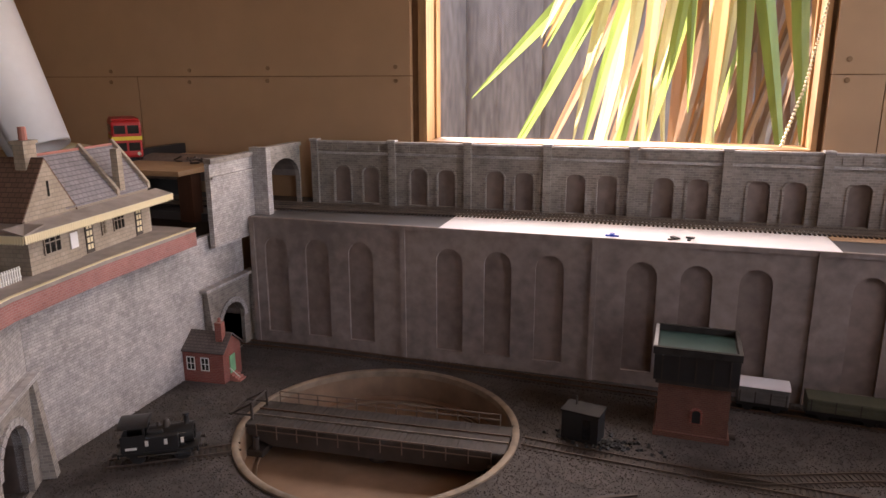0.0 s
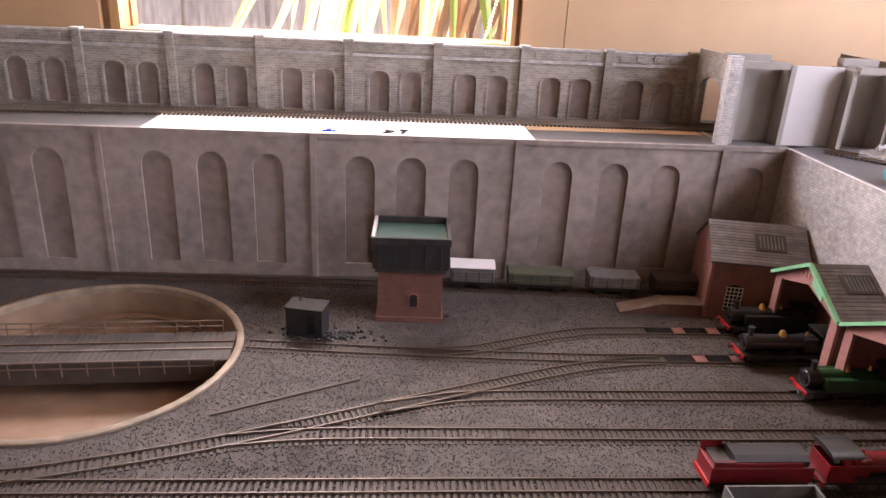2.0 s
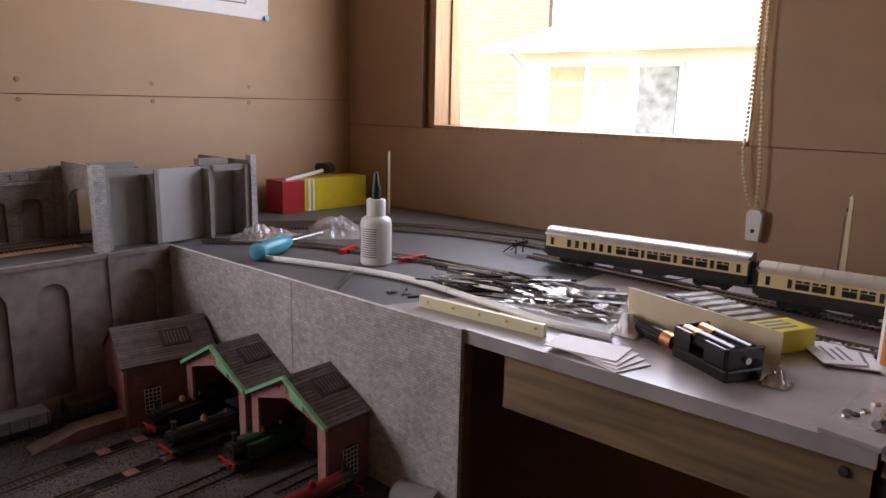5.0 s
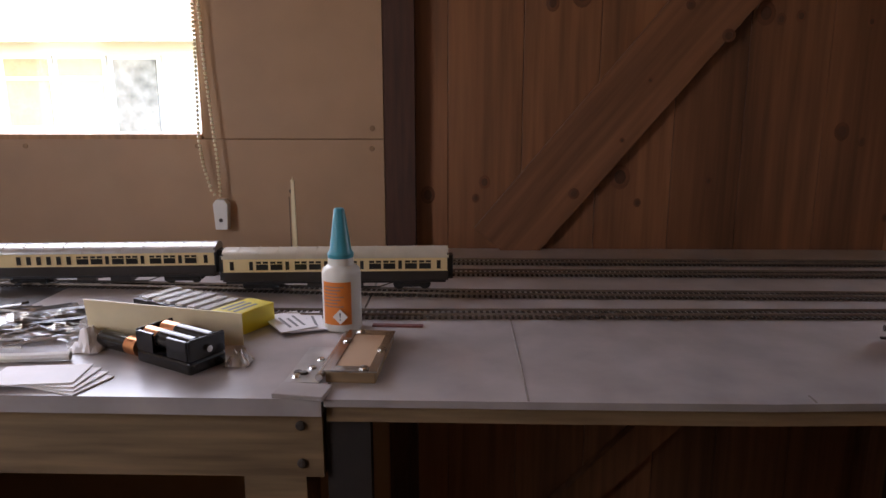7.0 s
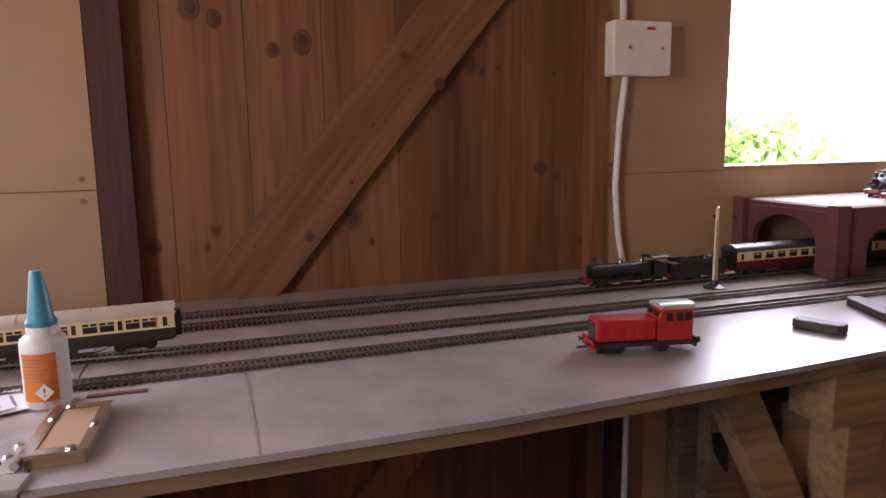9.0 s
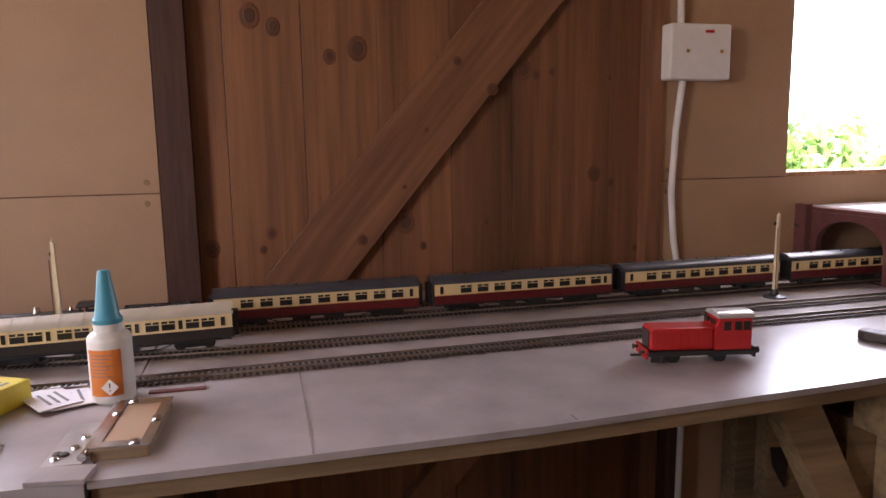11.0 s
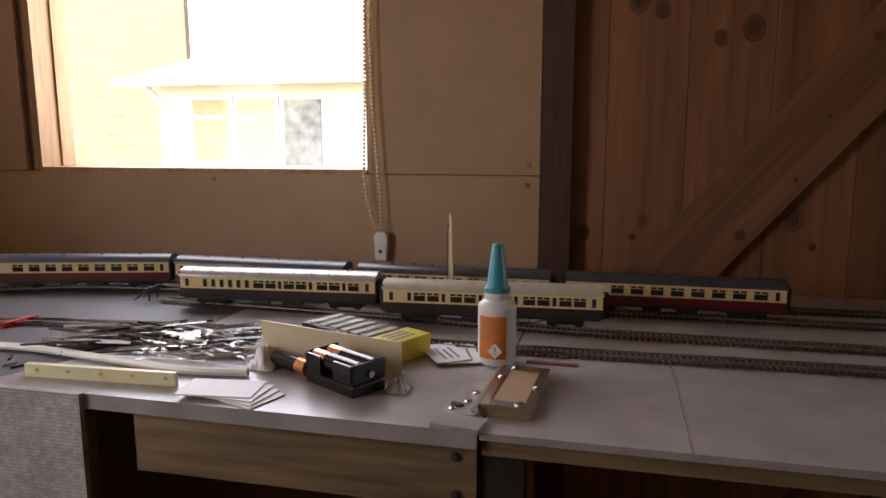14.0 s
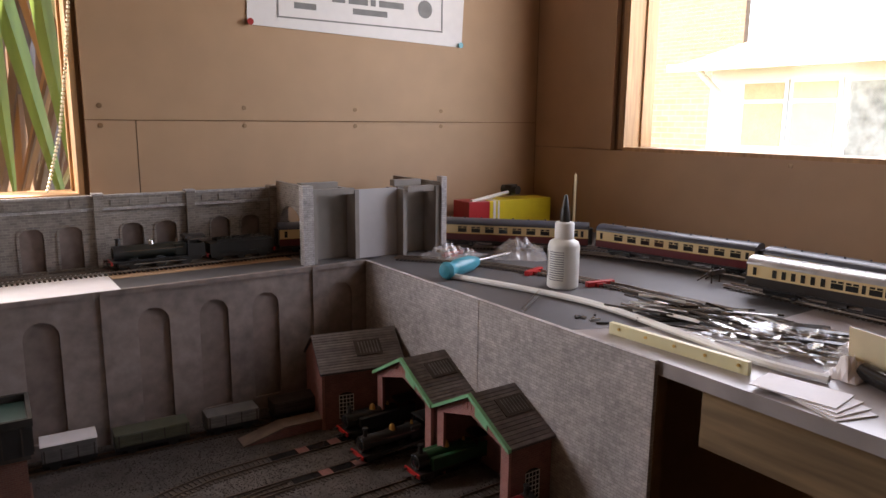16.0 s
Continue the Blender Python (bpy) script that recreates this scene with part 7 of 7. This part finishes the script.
plate = thing("hinge_block", "timber block with bright metal frame and screws", "fixing", pose(0.667, 0.014, DECK, 0, 0, -3))
one("block", -0.05, 0.05, -0.02, 0.02, 0.0, 0.009, TIMBER, plate, bevel=0.0008)
one("inlay", -0.0395, 0.0395, -0.0136, 0.0136, 0.0091, 0.0097, PLY, plate)
for a in ((-0.05, 0.05, -0.0215, -0.014), (-0.05, 0.05, 0.014, 0.0215), (-0.05, -0.04, -0.0138, 0.0138), (0.04, 0.05, -0.0138, 0.0138)):
    one("metal_frame", *a, 0.0092, 0.0105, CHROME, plate)
for x, y in ((-0.045, -0.01), (0.045, 0.01), (0.0, -0.017), (0.02, 0.017)):
    part("screw", lathe(B(), [(0.0042, 0), (0.0036, 0.0016), (0, 0.002)], 12, pose(x, y, 0.0106)), CHROME, plate)
part("pivot", tube(B(), (-0.055, 0.024, 0.006), (0.05, 0.024, 0.006), 0.0032, n=10), CHROME, plate)
plate2 = thing("metal_plate", "bright steel plate with loose screws", "fixing", pose(0.655, 0.053, DECK, 0, 0, -3))
one("plate", -0.04, 0.04, -0.014, 0.014, 0.0002, 0.0014, ROOF_SILVER, plate2)
for i in range(5):
    x, y = rnd.uniform(-0.03, 0.02), rnd.uniform(-0.008, 0.01)
    part("screw", lathe(B(), [(0.0038, 0), (0.003, 0.0016), (0, 0.002)], 12, pose(x, y, 0.0015)), IRON if i < 2 else CHROME, plate2)
wblk = thing("white_block", "white-painted wooden block at the bench edge", "block", pose(0.596, 0.05, DECK, 0, 0, 82))
one("block", -0.02, 0.02, -0.012, 0.012, 0.0, 0.004, WHITE_BOARD, wblk, bevel=0.0006)
rs = thing("red_strip", "thin dull red strip by the glue bottle", "strip", pose(0.76, -0.008, DECK, 0, 0, 88))
one("strip", -0.025, 0.025, -0.003, 0.003, 0.0, 0.002, BRIDGE_BRICK, rs)
for x, y, a, k in ((0.694, -0.752, 25, 0.056), (0.73, -0.875, -22, 0.1)):
    kn = thing("track_rubber", "dark grey oblong track-cleaning block", "block", pose(x, y, DECK, 0, 0, a))
    part("block", slab(B(), [(-k / 2, -0.008), (-k / 2 + 0.006, -0.011), (k / 2 - 0.006, -0.011), (k / 2, -0.004), (k / 2, 0.006), (k / 2 - 0.008, 0.011), (-k / 2 + 0.006, 0.011), (-k / 2, 0.006)], "z", 0, 0.011), IRON, kn, bevel=0.002)

bx = thing("model_box", "red and yellow model box in the corner", "box", pose(0.985, 1.088, DECK, 0, 0, -3))
one("carton", -0.055, 0.10, -0.028, 0.028, 0, 0.062, YELLOW, bx, bevel=0.0008)
one("red_end", -0.105, -0.0555, -0.028, 0.028, 0, 0.062, BOX_RED, bx, bevel=0.0008)
one("white_stripe", -0.047, -0.041, -0.0288, 0.0288, 0.0003, 0.0625, WHITE, bx)
one("white_stripe", -0.036, -0.032, -0.0288, 0.0288, 0.0003, 0.0625, WHITE, bx)
hm = thing("hammer", "small hammer with pale shaft resting on the box", "hammer", pose(0.965, 1.085, DECK + 0.0665, 0, -4, 8))
part("shaft", tube(B(), (-0.075, 0, 0.0), (0.04, 0, 0.006), 0.0045, 0.0035, 10), WHITE, hm, smooth=True)
part("head", tube(B(), (0.04, -0.02, 0.01), (0.04, 0.02, 0.01), 0.009, n=12), BLACK, hm, smooth=True)
part("cheek", box(B(), 0.032, 0.052, -0.008, 0.008, 0.0, 0.02), BLACK, hm)

# ---- brick bridge at the far end ----
bg = thing("brick_bridge", "dark red brick arched bridge carrying engines", "bridge")
BZ = 1.168
part("face", pierced(B(), 0.905, WE - 0.001, DECK, BZ, [(1.006, 0.135, DECK + 0.0006, DECK + 0.05, 0.042)], "y", -1.008, -0.998), BRIDGE_BRICK, bg)
part("face", pierced(B(), -1.75, -1.0085, DECK, BZ, [(-1.14, 0.16, DECK + 0.0006, DECK + 0.045, 0.04), (-1.36, 0.16, DECK + 0.0006, DECK + 0.045, 0.04)], "x", 0.9, 0.91), BRIDGE_BRICK, bg)
for x, y in ((0.905, -1.003), (0.905, -1.25)):
    one("pier", x - 0.012, x + 0.010, y - 0.012, y + 0.012, DECK, BZ + 0.004, BRIDGE_BRICK, bg)
one("pier", 1.085, WE - 0.0015, -0.9975, -0.985, DECK, BZ + 0.004, BRIDGE_BRICK, bg)
one("string_course", 0.917, 1.084, -0.9975, -0.994, BZ - 0.012, BZ - 0.007, BRIDGE_BRICK, bg)
one("top", 0.911, WE - 0.001, -1.75, -1.009, BZ - 0.006, BZ + 0.001, PLATFORM, bg)
one("paper", 0.93, 1.05, -1.12, -1.02, BZ + 0.0012, BZ + 0.002, PAPER, bg)
for i, (x, y) in enumerate(((0.955, -1.2), (1.04, -1.25))):
    steam_engine("dark engine with green cab parked on the bridge" if i == 0 else "black engine parked at the back of the bridge", pose(x, y, BZ + 0.001, 0, 0, 112 + 8 * i), BLACK if i else LOCO_GREEN, 0.14, boiler_mat=BLACK, domes=BLACK)
dome = thing("tin_can", "dull metal can lying behind the parked engines", "can", pose(1.06, -1.36, BZ + 0.028, 70, 0, 30))
part("can", lathe(B(), [(0.0, 0.0), (0.025, 0.0), (0.026, 0.002), (0.026, 0.055), (0.022, 0.057)], 24), GREY_WAGON, dome, smooth=True)

# ---- fittings on the walls ----
jb = thing("junction_box", "white square electrical box on the wall", "electrical box")
part("box", box(B(), WE - 0.032, WE - 0.0003, -0.822, -0.715, 1.377, 1.462), WHITE, jb, bevel=0.003)
for y in (-0.745, -0.805):
    part("screw", tube(B(), (WE - 0.033, y, 1.42), (WE - 0.0318, y, 1.42), 0.003, n=10), BRASS, jb)
one("red_mark", WE - 0.0328, WE - 0.0321, -0.79, -0.775, 1.448, 1.452, RED, jb)
cable = thing("cable", "white plastic cable clipped down the wall", "cable")
bm = B()
pts = [Vector(p) for p in ((WE - 0.012, -0.75, 1.376), (WE - 0.010, -0.742, 1.30), (WE - 0.008, -0.738, 1.2), (WE - 0.008, -0.745, 1.12), (WE - 0.008, -0.757, 1.062))]
for p, q in zip(pts, pts[1:]):
    tube(bm, p, q, 0.0055, n=10)
part("lower_run", bm, WHITE, cable, smooth=True)
part("upper_run", tube(B(), (WE - 0.010, -0.745, 1.463), (WE - 0.008, -0.735, 2.04), 0.0055, n=10), WHITE, cable)
part("under_bench_run", tube(B(), (WE - 0.034, -0.75, 0.3), (WE - 0.034, -0.755, 1.036), 0.0055, n=10), WHITE, cable)
chain = thing("blind_chain", "white beaded blind chain hanging by the window", "chain")
bm = B()
for string in (((0.299, 1.8), (0.3, 1.46), (0.302, 1.33), (0.305, 1.22), (0.301, 1.185), (0.292, 1.15), (0.283, 1.137)), ((0.294, 1.8), (0.292, 1.4), (0.290, 1.327), (0.286, 1.27), (0.280, 1.19), (0.279, 1.137))):
    for (ya, za), (yb_, zb) in zip(string, string[1:]):
        n = max(2, int(math.hypot(yb_ - ya, zb - za) / 0.0058))
        for i in range(n):
            f = i / n
            lathe(bm, [(0.0, -0.0028), (0.0024, -0.0012), (0.0024, 0.0012), (0.0, 0.0028)], 6, pose(WE - 0.012, ya + (yb_ - ya) * f, za + (zb - za) * f))
part("bead_string", bm, CREAM, chain)["kind"] = "stuff"
part("holder", slab(B(), [(0.271, 1.092), (0.289, 1.092), (0.291, 1.13), (0.286, 1.136), (0.274, 1.136), (0.269, 1.13)], "x", WE - 0.014, WE - 0.0003), WHITE, chain, bevel=0.001)
part("holder_hole", tube(B(), (WE - 0.0148, 0.28, 1.106), (WE - 0.0142, 0.28, 1.106), 0.003, n=10), IRON, chain)
wchain = thing("blind_chain", "white beaded blind chain hanging before the flax window", "chain")
bm = B()
way = [(0.224, 1.8), (0.22, 1.433), (0.21, 1.349), (0.196, 1.256), (0.172, 1.166)]
for (xa, za), (xb, zb) in zip(way, way[1:]):
    n = max(2, int(math.hypot(xb - xa, zb - za) / 0.0058))
    for i in range(n):
        f = i / n
        lathe(bm, [(0.0, -0.0028), (0.0024, -0.0012), (0.0024, 0.0012), (0.0, 0.0028)], 6, pose(xa + (xb - xa) * f, WN - 0.012, za + (zb - za) * f))
part("bead_string", bm, CREAM, wchain)["kind"] = "stuff"
poster = thing("wall_poster", "white printed poster pinned to the wall", "poster")
part("sheet", slab(B(), [(0.478, 1.426), (0.908, 1.416), (0.925, 1.74), (0.49, 1.74)], "y", WN - 0.0022, WN - 0.0004), PAPER, poster)
for a in ((0.53, 0.862, 1.441, 1.4435), (0.535, 0.862, 1.70, 1.7025), (0.53, 0.5325, 1.444, 1.70), (0.8595, 0.862, 1.444, 1.70)):
    one("border", a[0], a[1], WN - 0.003, WN - 0.0024, a[2], a[3], INK, poster)
for i, (a, b) in enumerate(((0.63, 0.655), (0.67, 0.74), (0.56, 0.6))):
    one("print_bar", a, b, WN - 0.0029, WN - 0.0024, 1.475 - 0.017 * min(i, 1), 1.486 - 0.018 * min(i, 1), INK, poster)
for a, b in ((0.662, 0.7), (0.706, 0.716), (0.723, 0.775)):
    one("print_bar", a, b, WN - 0.0029, WN - 0.0024, 1.475, 1.486, INK, poster)
for i in range(4):
    one("print_bar", 0.54, 0.6 - 0.008 * (i % 2), WN - 0.0029, WN - 0.0024, 1.492 + i * 0.007, 1.4955 + i * 0.007, INK, poster)
part("emblem", lathe(B(), [(0.016, 0), (0.016, 0.0004), (0.012, 0.0006), (0, 0.0006)], 24, pose(0.822, WN - 0.0023, 1.48, 90)), INK, poster)
for x, z, m_ in ((0.482, 1.43, RED), (0.903, 1.42, BLUE)):
    part("pin", tube(B(), (x, WN - 0.0004, z), (x, WN - 0.008, z), 0.004, 0.0055, 10), m_, poster)


# ---- what moves ----
def along(s):
    """Place and heading on the outer line; s = 0 lies abreast of the door's north edge, growing north then west."""
    arc = CR * math.pi / 2
    if s < CY:
        return 0.975, s, 90.0
    if s < CY + arc:
        a = (s - CY) / CR
        return CX + CR * math.cos(a), CY + CR * math.sin(a), 90 + math.degrees(a)
    return CX - (s - CY - arc), CY + CR, 180.0


STEPS = ((0.0, -2.25), (6.5, -2.25), (7.4, -2.15), (8.2, -1.87), (9.0, -1.40), (9.6, -1.075), (10.3, -0.815), (10.5, -0.75), (11.0, -0.565), (12.0, -0.253), (12.5, -0.111), (14.5, 0.405), (16.0, 0.79))


def travelled(t):
    for (a, u), (b, v) in zip(STEPS, STEPS[1:]):
        if t <= b:
            return u + (v - u) * (t - a) / (b - a)
    return STEPS[-1][1]


def rigid(s, wheelbase):
    """A vehicle's pose with its two bogies on the line."""
    x0, y0, h0 = along(s - wheelbase / 2)
    x1, y1, h1 = along(s + wheelbase / 2)
    return pose((x0 + x1) / 2, (y0 + y1) / 2, RH, 0, 0, math.degrees(math.atan2(y1 - y0, x1 - x0)))


def motions():
    times = [0.0, 3.0, 6.5, 7.4] + [8.2 + 0.3 * i for i in range(26)] + [16.0]
    offsets = [(TRAIN[0], 0.411), (TRAIN[1], 0.137), (TRAIN[2], -0.137), (TRAIN[3], -0.411)]
    for ob, d in offsets:
        walk(ob, [(t, rigid(travelled(t) + d, 0.17)) for t in times])
    walk(TENDER, [(t, rigid(travelled(t) + 0.548 + 0.056, 0.06)) for t in times])
    walk(LOCO, [(t, rigid(travelled(t) + 0.548 + 0.176, 0.07)) for t in times])


motions()
